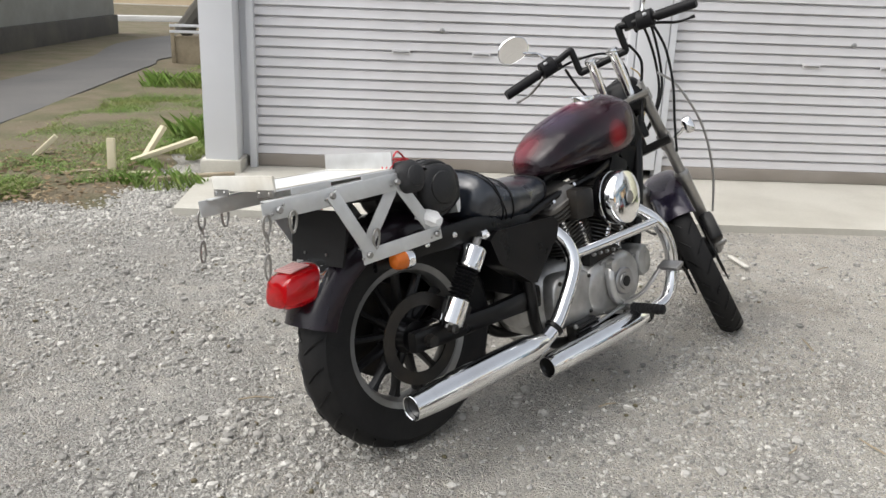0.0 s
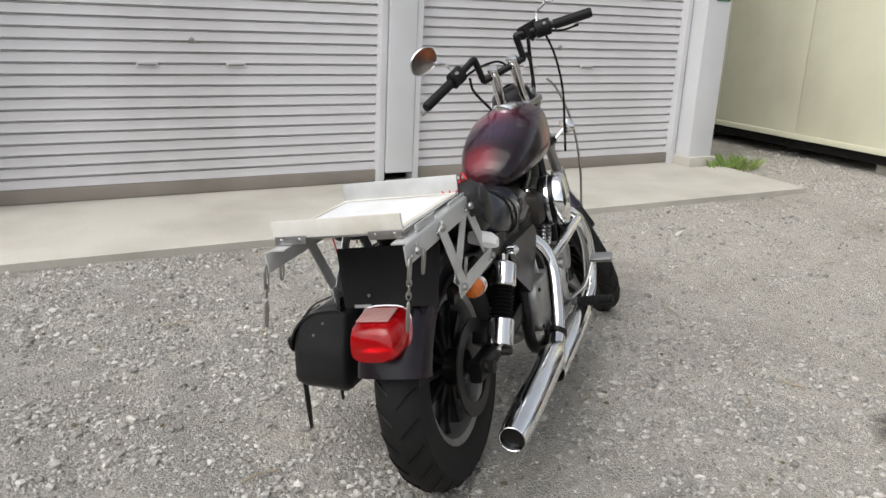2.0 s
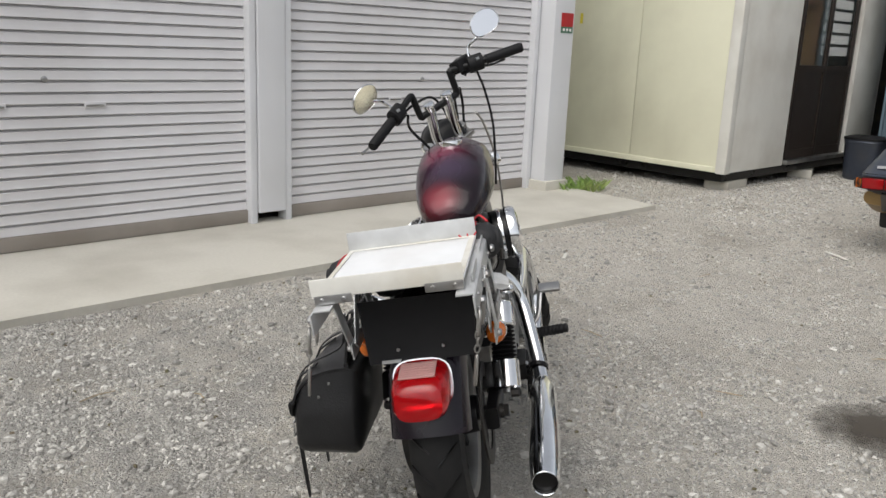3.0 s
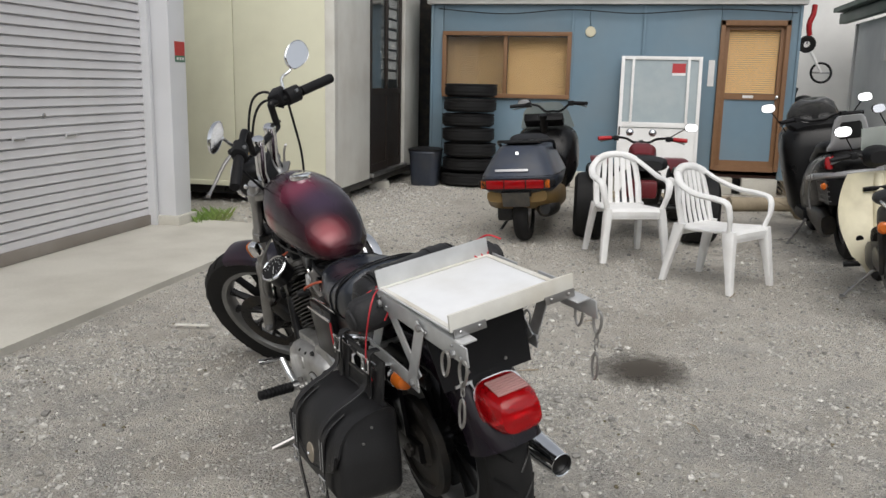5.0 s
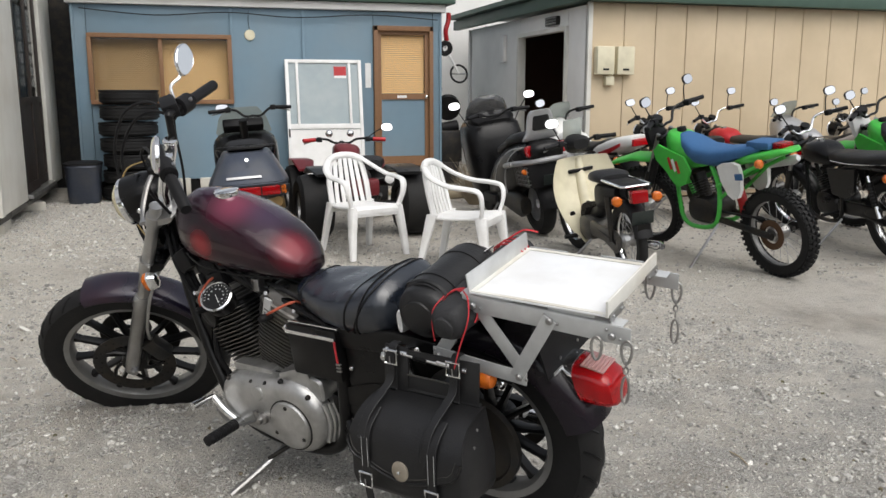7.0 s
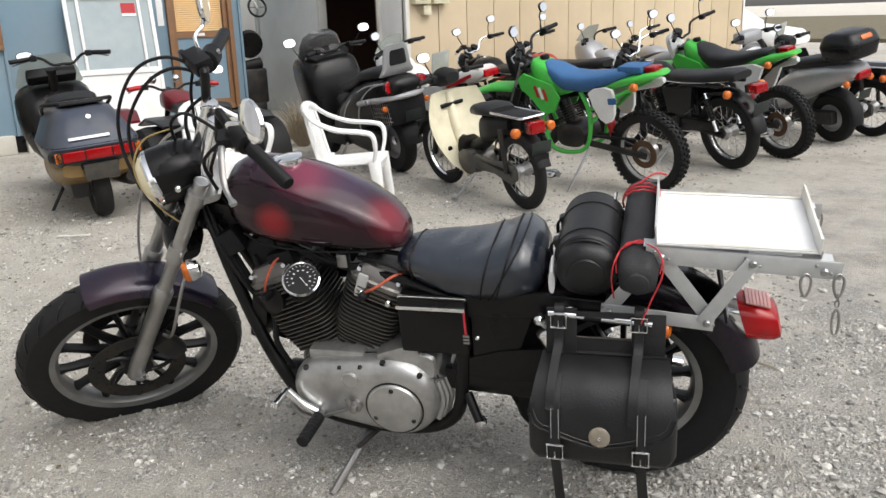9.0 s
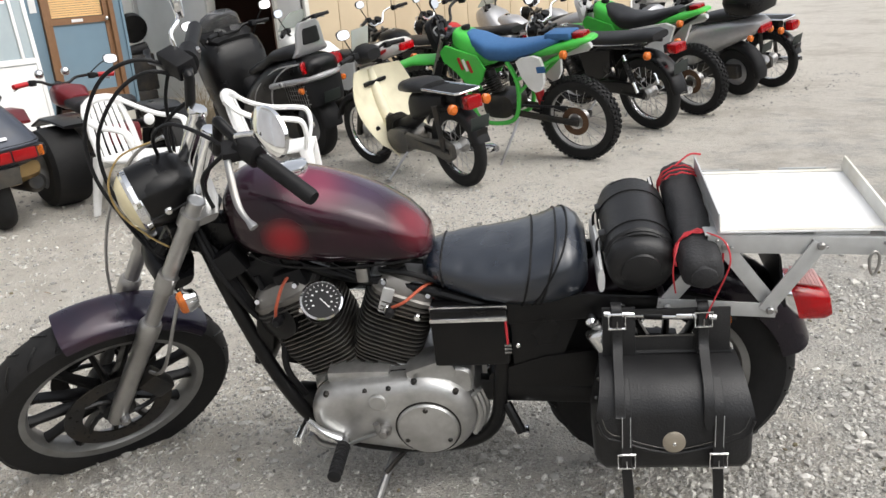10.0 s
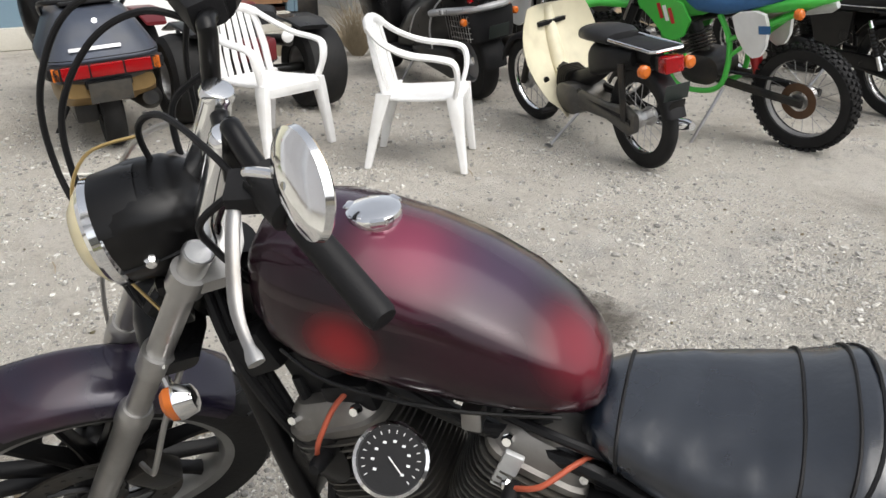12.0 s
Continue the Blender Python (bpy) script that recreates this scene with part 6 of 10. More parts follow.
    F("front_axle", Geo().tube([(FA[0] - 0.004, -0.125, FA[2]), (FA[0] - 0.004, 0.12, FA[2])], 0.008, 12), STEEL)
    F("front_caliper", Geo().box((FA[0] - 0.115, 0.075, FA[2] + 0.065), (0.06, 0.05, 0.10), Matrix.Rotation(0.4, 3, "Y"), 0.014), DARKMETAL, "dark brake caliper")
    F("front_fender", arc_fender(FA, 0.354, 0.066, radians(83), radians(150), 0.038, 22), FRONTFENDER, "dark purple front fender with worn red marks")
    # headlamp
    hc = Vector((1.188, -0.022, 0.908))
    hd = Vector((1, 0, -0.10)).normalized()
    hup = hd.cross(Vector((0, 1, 0))) * -1
    def L(name, g, material, label="", parent=None, angle=35):
        small = Matrix.Translation(hc) @ Matrix.Scale(0.85, 4) @ Matrix.Translation(-hc)
        return S(name, g.moved(small), material, label, parent, angle)

    hl = L("headlamp", Geo().loft([ring(hc + hd * q + hup * dz, (0, 1, 0), hup, w, h, 36, p) for q, dz, w, h, p in ((-0.105, 0.01, 0.045, 0.045, 2.6), (-0.095, 0.008, 0.066, 0.062, 3.0), (-0.06, 0.005, 0.082, 0.080, 3.2), (-0.01, 0.003, 0.088, 0.088, 2.9), (0.035, 0.0, 0.088, 0.088, 2.3), (0.062, 0.0, 0.085, 0.085, 2.0))]), BLACK, "black headlamp shell with a yellowish lens", angle=50)
    L("lamp_crease", Geo().loft([ring(hc + hd * q + hup * 0.008, (0, 1, 0), hup, w, 0.004, 16, 3) for q, w in ((-0.085, 0.075), (-0.05, 0.0885), (0.01, 0.0925), (0.05, 0.0915))]), BLACKPLASTIC, parent=hl)
    L("lamp_ring", Geo().lathe([(0.086, 0.046), (0.091, 0.052), (0.091, 0.066), (0.084, 0.074), (0.078, 0.070), (0.078, 0.05)], hc, hd, 44, closed=True), CHROME, "chrome lamp ring", hl)
    L("lamp_lens", Geo().lathe([(0.084, 0.064), (0.081, 0.078), (0.060, 0.098), (0.01, 0.108)], hc, hd, 36), YELLOWLENS, "yellowish lens", hl)
    L("lamp_reflector", Geo().lathe([(0.079, 0.06), (0.05, 0.035), (0.015, 0.02)], hc, hd, 32), CHROME, parent=hl)
    L("lamp_visor", Geo().lathe([(0.0895, -0.02), (0.092, 0.0), (0.0925, 0.052), (0.0885, 0.055), (0.0875, 0.0)], hc, hd, 24, closed=True, ref=(0, 0, 1), a0=-0.9, a1=0.9), BLACK, "black visor", hl)
    for s in (-1, 1):
        bolt_g = Geo()
        bolt(bolt_g, hc + Vector((0.0, s * 0.087, 0.0)), (0, s, 0), 0.012, 0.012)
        L("lamp_bolt", bolt_g, CHROME, parent=hl)
    S("lamp_mount", Geo().tube([hc + Vector((-0.05, 0, -0.07)), fp(0.72, 0) + Vector((-0.01, 0, 0.02))], 0.02, 10).box(fp(0.80, 0) + Vector((-0.01, 0, 0)), (0.03, 0.11, 0.10), None, 0.01), BLACK)
    # risers, handlebar
    for s in (-1, 1):
        rs = H("riser", Geo().tube([(1.122, s * 0.045, 0.895), (1.110, s * 0.045, 0.95), (1.060, s * 0.043, 1.045), (1.054, s * 0.043, 1.062)], [0.020, 0.019, 0.0205, 0.019], 18), CHROME, "tall chrome handlebar riser")
        H("riser_cap", Geo().lathe([(0.022, 0), (0.023, 0.006), (0.020, 0.013), (0.008, 0.015)], (1.055, s * 0.043, 1.060), (-0.4, 0, 0.9), 24), CHROME, parent=rs)
    bar_r = curve([(1.058, 0, 1.043), (1.058, 0.075, 1.043), (1.057, 0.090, 1.050), (1.042, 0.092, 1.115), (1.040, 0.100, 1.126), (1.026, 0.15, 1.113), (0.985, 0.265, 1.088), (0.948, 0.355, 1.070)], 4)
    bar = [Vector((p.x, -p.y, p.z)) for p in bar_r[::-1]][:-1] + bar_r
    H("handlebar", Geo().tube(bar, 0.0125, 14), BLACK, "black angular handlebar")
    for s in (-1, 1):
        a, b = Vector((0.998, s * 0.230, 1.095)), Vector((0.946, s * 0.362, 1.068))
        gp = H("grip", Geo().tube([a, a + (b - a) * 0.03, a + (b - a) * 0.95, b], [0.018, 0.0175, 0.0175, 0.015], 18), BLACKPLASTIC, "black rubber grip")
        swc = Vector((1.012, s * 0.192, 1.104))
        dd = (b - a).normalized()
        H("switch_housing", Geo().tube([swc - dd * 0.032, swc - dd * 0.028, swc + dd * 0.026, swc + dd * 0.03], [0.018, 0.026, 0.026, 0.02], 16, flat=1.15), BLACKPLASTIC, "black switch housing")
        H("switch_button", Geo().box(swc + Vector((-0.024, 0, 0.012)), (0.012, 0.014, 0.010), None, 0.002), STEEL)
        H("lever_perch", Geo().box(swc + Vector((0.028, -s * 0.022, -0.004)), (0.05, 0.05, 0.028), Matrix.Rotation(-s * 0.3, 3, "Z"), 0.008), BLACKPLASTIC)
        tip = Vector((1.078, s * 0.355, 1.050))
        H("hand_lever", Geo().tube(curve([swc + Vector((0.045, -s * 0.02, -0.006)), swc + Vector((0.060, s * 0.035, -0.018)), (tip + swc) / 2 + Vector((0.040, s * 0.02, -0.018)), tip], 5), [0.0082] * 10 + [0.0075, 0.0068, 0.0064, 0.0064, 0.0095, 0.0095], 10, flat=0.6), STEEL if s > 0 else BLACK, "silver lever" if s > 0 else "black lever")
        if s < 0:
            H("brake_reservoir", Geo().box(swc + Vector((0.035, 0.035, 0.02)), (0.05, 0.085, 0.045), Matrix.Rotation(0.3, 3, "Z"), 0.008), BLACKPLASTIC, "black brake fluid reservoir")
        # mirror
        mc = Vector((0.985, s * 0.283, 1.208))
        stem = curve([swc + Vector((0.02, -s * 0.01, 0.015)), swc + Vector((0.022, s * 0.015, 0.06)), mc + Vector((0.018, -s * 0.045, -0.03)), mc + Vector((0.014, 0, 0))], 5)
        ms = H("mirror_stem", Geo().tube(stem, 0.0055, 10), CHROME, "chrome mirror on a bent stem")
        mnorm = Vector((-1, -s * 0.22, 0.06 if s < 0 else -0.45)).normalized()
        mu = Vector((0, s, 0)) - mnorm * Vector((0, s, 0)).dot(mnorm)
        mu.normalize()
        mv = Vector((0, 0, 1)) - mnorm * mnorm.z
        mv.normalize()
        outl = [(-0.060, -0.008), (-0.052, 0.022), (-0.02, 0.042), (0.02, 0.044), (0.05, 0.030), (0.062, 0.002), (0.055, -0.022), (0.03, -0.038), (-0.015, -0.040), (-0.048, -0.030)]
        o3 = curve([(u, v, 0) for u, v in outl + outl[:1]], 4)[:-1]

        def lay(scale, dep):
            return [mc + mu * p.x * scale + mv * p.y * scale + mnorm * dep for p in o3]
        H("mirror_shell", Geo().loft([lay(0.30, -0.015), lay(0.72, -0.012), lay(0.97, -0.005), lay(1.0, 0.003), lay(0.95, 0.006), lay(0.92, 0.004)]), CHROME, parent=ms)
        H("mirror_face", Geo().loft([lay(0.93, 0.0045), lay(0.93, 0.0052)]), MIRROR, "mirror glass", ms)
    # cables
    for pts, r in (
        ([(1.03, 0.16, 1.080), (1.06, 0.09, 1.090), (1.11, -0.01, 1.080), (1.15, -0.055, 1.035), (1.155, -0.06, 0.97), (1.13, -0.03, 0.90)], 0.0045),
        ([(1.03, -0.15, 1.105), (1.11, -0.185, 1.145), (1.20, -0.20, 1.12), (1.275, -0.19, 1.02), (1.30, -0.160, 0.91), (1.285, -0.10, 0.82), (1.25, -0.01, 0.74), (1.19, 0.03, 0.70)], 0.0048),
        ([(1.03, -0.14, 1.09), (1.10, -0.165, 1.12), (1.18, -0.175, 1.09), (1.255, -0.170, 1.00), (1.280, -0.145, 0.90), (1.27, -0.085, 0.81), (1.24, 0.005, 0.735), (1.18, 0.05, 0.70)], 0.0048),
        ([(1.04, 0.13, 1.07), (1.10, 0.12, 1.02), (1.10, 0.09, 0.93), (1.08, 0.06, 0.82)], 0.005),
        ([(1.04, -0.10, 1.06), (1.11, -0.12, 1.0), (1.12, -0.08, 0.90), (1.08, -0.05, 0.80)], 0.005),
        ([(1.05, -0.20, 1.09), (1.08, -0.21, 1.0), (1.10, -0.19, 0.88), (1.13, -0.15, 0.76), (1.17, -0.12, 0.66)], 0.0045),
    ):
        S("control_cable", Geo().tube(curve(pts, 8), r, 8), BLACKPLASTIC, "looping black control cable")
    F("brake_hose", Geo().tube(curve([(1.20, 0.06, 0.70), (1.27, 0.125, 0.62), (1.33, 0.15, 0.50), (1.36, 0.12, 0.42), (1.38, 0.09, 0.40)], 6), 0.005, 8), FORK, "grey brake hose")
    S("lamp_cable", Geo().tube(curve([(1.16, -0.08, 1.00), (1.235, -0.10, 0.975), (1.282, -0.098, 0.91), (1.284, -0.070, 0.845), (1.250, -0.02, 0.795), (1.215, 0.04, 0.785)], 7), 0.0026, 6), GOLDRED, "yellowish lamp wire")
    return bk


bike = motorcycle()


# ---------------------------------------------------------------- carrier and luggage, fixed to the bike
def carrier():
    c = thing("luggage_carrier", BIKE, "home-made aluminium luggage carrier with a white tray behind the seat", "luggage rack")

    def bar(name, a, b, w, th, y, material=ALU):
        a, b = Vector((a[0], y, a[1])), Vector((b[0], y, b[1]))
        d = (b - a).normalized()
        g = Geo().box((a + b) / 2, ((b - a).length, th, w), Matrix((d, Vector((0, 1, 0)), d.cross(Vector((0, 1, 0))))).transposed(), 0.0015)
        return part(name, g, material, c)

    for s in (-1, 1):
        y = s * 0.158
        top = bar("top_rail", (-0.055, 0.752), (-0.468, 0.726), 0.042, 0.004, y)
        part("rail_flange", Geo().box((-0.25, y - s * 0.018, 0.7605), (0.40, 0.036, 0.004), Matrix.Rotation(-0.063, 3, "Y"), 0.001), ALU, top)
        bar("bottom_rail", (0.045, 0.603), (-0.212, 0.578), 0.036, 0.004, y + s * 0.004)
        bar("brace", (-0.285, 0.746), (-0.186, 0.582), 0.034, 0.004, y + s * 0.008)
        bar("brace", (-0.080, 0.757), (-0.200, 0.590), 0.034, 0.004, y - s * 0.006)
        bar("brace", (-0.085, 0.755), (0.030, 0.600), 0.034, 0.004, y - s * 0.002)
        for x, z in ((-0.090, 0.751), (-0.285, 0.742), (-0.196, 0.584), (0.025, 0.601), (-0.43, 0.729)):
            part("bolt", bolt(Geo(), (x, y + s * 0.010, z), (0, s, 0), 0.009, 0.008), STEEL, c)
            part("rivet", bolt(Geo(), (x + 0.015, y + s * 0.003, z + 0.010), (0, s, 0), 0.004, 0.004), STEEL, c)
            part("rivet", bolt(Geo(), (x - 0.015, y + s * 0.003, z - 0.008), (0, s, 0), 0.004, 0.004), STEEL, c)
        # hinge strips under the tray
        for x in (-0.13, -0.33):
            part("tray_strip", Geo().box((x, s * 0.151, 0.7715 - 0.005 * (x < -0.2)), (0.11, 0.004, 0.016), Matrix.Rotation(-0.04, 3, "Y"), 0.001), ALU, c)
    for x, z in ((-0.07, 0.752), (-0.26, 0.742)):
        part("cross_bar", Geo().box((x, 0, z), (0.03, 0.31, 0.02), None, 0.002), ALU, c)
    part("seat_brace", Geo().tube([(0.03, -0.15, 0.60), (0.03, 0.15, 0.60)], 0.008, 10), STEEL, c)
    # tray
    tz = lambda x: 0.7795 + 0.03 * (x + 0.08)
    tr = Geo()
    xs = (-0.418, -0.076)
    tr.box(((xs[0] + xs[1]) / 2, 0.012, tz(-0.247)), (xs[1] - xs[0], 0.300, 0.004), Matrix.Rotation(-0.03, 3, "Y"), 0.001)
    tray = part("tray", tr, PLATE, c, "white sheet-metal tray with low lips")
    part("front_lip", Geo().box((-0.077, 0.012, 0.802), (0.004, 0.302, 0.046), Matrix.Rotation(0.06, 3, "Y"), 0.001), ALU, tray)
    part("rear_lip", Geo().box((-0.419, 0.012, 0.786), (0.006, 0.302, 0.038), Matrix.Rotation(-0.06, 3, "Y"), 0.001), CREAM, tray, "cream-painted rear lip")
    # worn adhesive along the tray edges
    part("worn_edge", Geo().box((-0.085, 0.012, tz(-0.085) + 0.0035), (0.016, 0.296, 0.0015)).box((-0.25, -0.130, tz(-0.25) + 0.0035), (0.33, 0.013, 0.0015), Matrix.Rotation(-0.03, 3, "Y")).box((-0.25, 0.155, tz(-0.25) + 0.0035), (0.33, 0.010, 0.0015), Matrix.Rotation(-0.03, 3, "Y")), CREAM, tray, "cream adhesive residue")
    # plates under the rear lip
    for y in (-0.10, 0.12):
        pl = part("rear_tab", Geo().box((-0.4225, y, 0.763), (0.004, 0.075, 0.018), None, 0.001), STEEL, c)
        for e in (-0.022, 0.022):
            part("tab_bolt", bolt(Geo(), (-0.4245, y + e, 0.763), (-1, 0, 0), 0.005, 0.004), STEEL, pl)

    # snap hooks and loops
    def hook(p, length, name_label):
        h = thing("snap_hook", BIKE @ Matrix.Translation(p), name_label, "snap hook", "hooks on the carrier")
        inv = (BIKE.to_3x3()).inverted()
        down = inv @ Vector((0, 0, -1))
        side = inv @ Vector((0.6, 0.8, 0))
        pts = []
        for k in range(16):
            a = 2 * math.pi * k / 16
            pts.append(down * (0.026 - 0.026 * math.cos(a)) + side * (0.011 + 0.003 * math.cos(a)) * math.sin(a))
        part("carabiner", Geo().tube(pts, 0.0032, 8, closed=True), CHAIN, h, "galvanised spring hook")
        if length:
            s2 = down.cross(side).normalized()
            lk = Geo()
            nl = max(2, int(length / 0.014))
            for i in range(nl):
                cpt = down * (0.052 + 0.014 * i)
                u = side if i % 2 else s2
                lk.tube([cpt + down * 0.009 * math.cos(2 * math.pi * k / 8) + u * 0.005 * math.sin(2 * math.pi * k / 8) for k in range(8)], 0.0018, 5, closed=True)
            part("chain", lk, CHAIN, h, "short rusty chain")
            e = down * (0.052 + 0.014 * nl)
            lp = [e + down * (0.03 - 0.03 * math.cos(2 * math.pi * k / 14)) + side * 0.008 * math.sin(2 * math.pi * k / 14) for k in range(14)]
            part("cord_loop", Geo().tube(lp, 0.003, 6, closed=True), CHAIN, h, "grey cord loop")
        return h

    hook((-0.462, 0.165, 0.722), 0.04, "galvanised snap hook with a chain and cord loop")
    hook((-0.462, -0.165, 0.722), 0.05, "galvanised snap hook with a chain hanging from the carrier")
    hook((-0.395, 0.168, 0.722), 0.0, "plain galvanised snap hook on the carrier rail")
    hook((-0.395, -0.168, 0.722), 0.0, "plain galvanised snap hook on the carrier rail")
    hook((-0.17, -0.172, 0.645), 0.0, "plain galvanised snap hook on the carrier brace")


carrier()


def soft_roll(name, a, b, r, label, category, material, straps=(), seed=1, rnd=0.03, lumps=0.13):
    """A packed soft bag lying across the bike."""
    a, b = Vector(a), Vector(b)
    d = (b - a).normalized()
    up = Vector((0, 0, 1))
    up = (up - d * up.dot(d)).normalized()
    w = d.cross(up)
    th = thing(name, BIKE, label, category)
    rings = []
    L = (b - a).length
    n = 26
    for i in range(n + 1):
        t = i / n
        e = min(t, 1 - t) * L
        k = 1.0 if e > rnd else 0.66 + 0.34 * math.sqrt(max(0, 1 - (1 - e / rnd) ** 2))
        if i in (0, n):
            k = 0.60
        row = []
        for j in range(32):
            q = 2 * math.pi * j / 32
            f = 1 + lumps * noise.noise(Vector((t * 5 + seed, math.cos(q) * 1.6, math.sin(q) * 1.6))) + 0.5 * lumps * noise.noise(Vector((t * 16, math.cos(q) * 3.5, math.sin(q) * 3.5 + seed))) + 0.05 * abs(math.sin(2 * q)) ** 3
            for sp, sw in straps:
                if abs(t - sp) < sw:
                    f *= 0.95
            row.append(a + d * (L * t) + (up * math.cos(q) * 0.95 + w * math.sin(q)) * r * k * f)
        rings.append(row)
    part("bag_body", Geo().loft(rings), material, th, angle=60)
    for sp, sw in straps:
        c = a + d * (L * sp)
        part("strap", Geo().lathe([(r * 0.985, -sw * L * 0.8), (r * 1.02, -sw * L * 0.7), (r * 1.02, sw * L * 0.7), (r * 0.985, sw * L * 0.8)], c, d, 32), BLACKPLASTIC, th)
    for e, s in ((a, -1), (b, 1)):
        part("end_cap", Geo().lathe([(r * 0.62, -0.004), (r * 0.58, 0.004), (r * 0.42, 0.008), (r * 0.2, 0.009), (0.004, 0.0095)], e, d * s, 24), material, th)
    return th


soft_roll("duffel_bag", (0.080, -0.150, 0.716), (0.080, 0.158, 0.690), 0.074, "black leather barrel bag strapped behind the seat", "bag", LEATHER, seed=3, rnd=0.045, lumps=0.09)
soft_roll("tool_roll", (-0.040, -0.185, 0.762), (-0.040, 0.228, 0.712), 0.045, "black cloth roll tied with red cord", "bag", CLOTH, seed=9)


def bag_details():
    # flap, hem rings, straps and loops of the barrel bag
    bag, bc, br = bpy.data.objects["duffel_bag"], Vector((0.080, 0, 0.704)), 0.074
    part("flap", Geo().lathe([(br * 1.01, -0.112), (br * 1.075, -0.106), (br * 1.075, 0.106), (br * 1.01, 0.112)], bc, (0, 1, -0.084), 20, closed=True, ref=(0, 0, 1), a0=-1.35, a1=1.35), LEATHER, bag, "leather flap")
    for y in (-0.118, 0.118):
        part("hem", Geo().lathe([(br * 0.99, -0.003), (br * 1.03, 0), (br * 0.99, 0.003)], bc + Vector((0, y, -0.084 * y)), (0, 1, -0.084), 32), LEATHER, bag)
    for y in (-0.065, 0.065):
        st = part("strap", Geo().lathe([(br * 1.06, -0.012), (br * 1.115, -0.011), (br * 1.115, 0.011), (br * 1.06, 0.012)], bc + Vector((0, y, -0.084 * y)), (0, 1, -0.084), 24, closed=True, ref=(0, 0, 1), a0=-1.9, a1=1.9), LEATHER, bag, "narrow leather strap")
        part("loop", Geo().box(bc + Vector((br * 1.02, y, 0.024)), (0.016, 0.028, 0.030), Matrix.Rotation(0.3, 3, "Y"), 0.004), LEATHER, st)
        part("strap_end", Geo().tube(curve([bc + Vector((br * 1.04, y, 0.03)), bc + Vector((br * 1.22, y + 0.006, 0.018)), bc + Vector((br * 1.20, y + 0.010, -0.022))], 4), 0.009, 8, flat=0.25, up=(1, 0, 0)), LEATHER, st)
    lb = tagged(part("bag_label", Geo().box((0.03, -0.118, 0.772), (0.012, 0.05, 0.003), Matrix.Rotation(0.7, 3, "Y"), 0.001), BLACKPLASTIC, bpy.data.objects["duffel_bag"]), "small woven label")
    part("label_mark", Geo().box((0.031, -0.118, 0.7745), (0.005, 0.04, 0.002), Matrix.Rotation(0.7, 3, "Y")), WHITEPAINT, lb)
    cl = thing("white_cloth", BIKE, "white rag tucked under the black roll", "rag")
    rng = random.Random(5)
    rings = []
    for i, (x, y, z, w, h) in enumerate(((0.01, -0.12, 0.652, 0.014, 0.014), (0.013, -0.15, 0.647, 0.020, 0.019), (0.018, -0.172, 0.640, 0.021, 0.020), (0.020, -0.190, 0.634, 0.012, 0.011))):
        rings.append([p + Vector((rng.uniform(-1, 1), 0, rng.uniform(-1, 1))) * 0.003 for p in ring((x, y, z), (1, 0, 0), (0, 0, 1), w, h, 14, 2.2)])
    part("rag", Geo().loft(rings), WHITEPAINT, cl)
    cl2 = thing("white_tarp", BIKE, "folded white sheet between seat and bag", "sheet")
    part("folded_sheet", Geo().loft([ring((0.168 + 0.004 * math.sin(40 * y), y, 0.664 - 0.10 * max(0, y)), (1, 0, 0), (0, 0, 1), 0.008, h, 10, 2.4) for y, h in ((-0.10, 0.03), (0.0, 0.040), (0.09, 0.044), (0.130, 0.030))]), WHITEPAINT, cl2)
    cord = thing("red_rope", BIKE, "thin red rope tied round the black roll", "rope")
    for k, y in enumerate((-0.135, 0.14)):
        ctr = Vector((-0.040, y, 0.762 - 0.121 * (y + 0.185)))
        for j in range(3):
            a = []
            for i in range(15):
                q = -0.35 + (math.pi + 0.7) * i / 14
                a.append(ctr + Vector((0.051 * math.cos(q), 0.008 * j - 0.014 * j * math.sin(q) * (k * 2 - 1) + 0.004 * math.sin(3 * i + j), 0.049 * math.sin(q))))
            part("loop", Geo().tube(a, 0.0022, 6), REDWIRE, cord)
    part("cord_end", Geo().tube(curve([(-0.055, 0.15, 0.775), (-0.085, 0.18, 0.77), (-0.095, 0.205, 0.73), (-0.070, 0.215, 0.66), (-0.05, 0.217, 0.60), (-0.052, 0.212, 0.555)], 6), 0.0019, 6), REDWIRE, cord)
    part("cord_end", Geo().tube(curve([(0.002, 0.15, 0.755), (0.014, 0.180, 0.735), (0.018, 0.190, 0.70), (0.012, 0.196, 0.655)], 6), 0.0018, 6), REDWIRE, cord)
    part("cord_end", Geo().tube(curve([(-0.028, -0.13, 0.805), (-0.065, -0.15, 0.825), (-0.095, -0.17, 0.815)], 6), 0.0025, 6), REDWIRE, cord)


bag_details()


def ribbon(path, w, th=0.0035, point=0.0):
    """A flat strap along a path in the bike's length and height; its end tapers to a point."""
    line = curve(path, 4)
    rings = []
    for i, p in enumerate(line):
        d = (line[min(i + 1, len(line) - 1)] - line[max(i - 1, 0)]).normalized()
        side = Vector((1, 0, 0))
        nrm = side.cross(d).normalized()
        k = w / 2 * (1 - point * max(0, i - len(line) + 3) / 2)
        rings.append([p + side * a * k + nrm * b * th / 2 for a, b in ((-1, -0.4), (-0.9, -1), (0.9, -1), (1, -0.4), (1, 0.4), (0.9, 1), (-0.9, 1), (-1, 0.4))])
    return Geo().loft(rings)


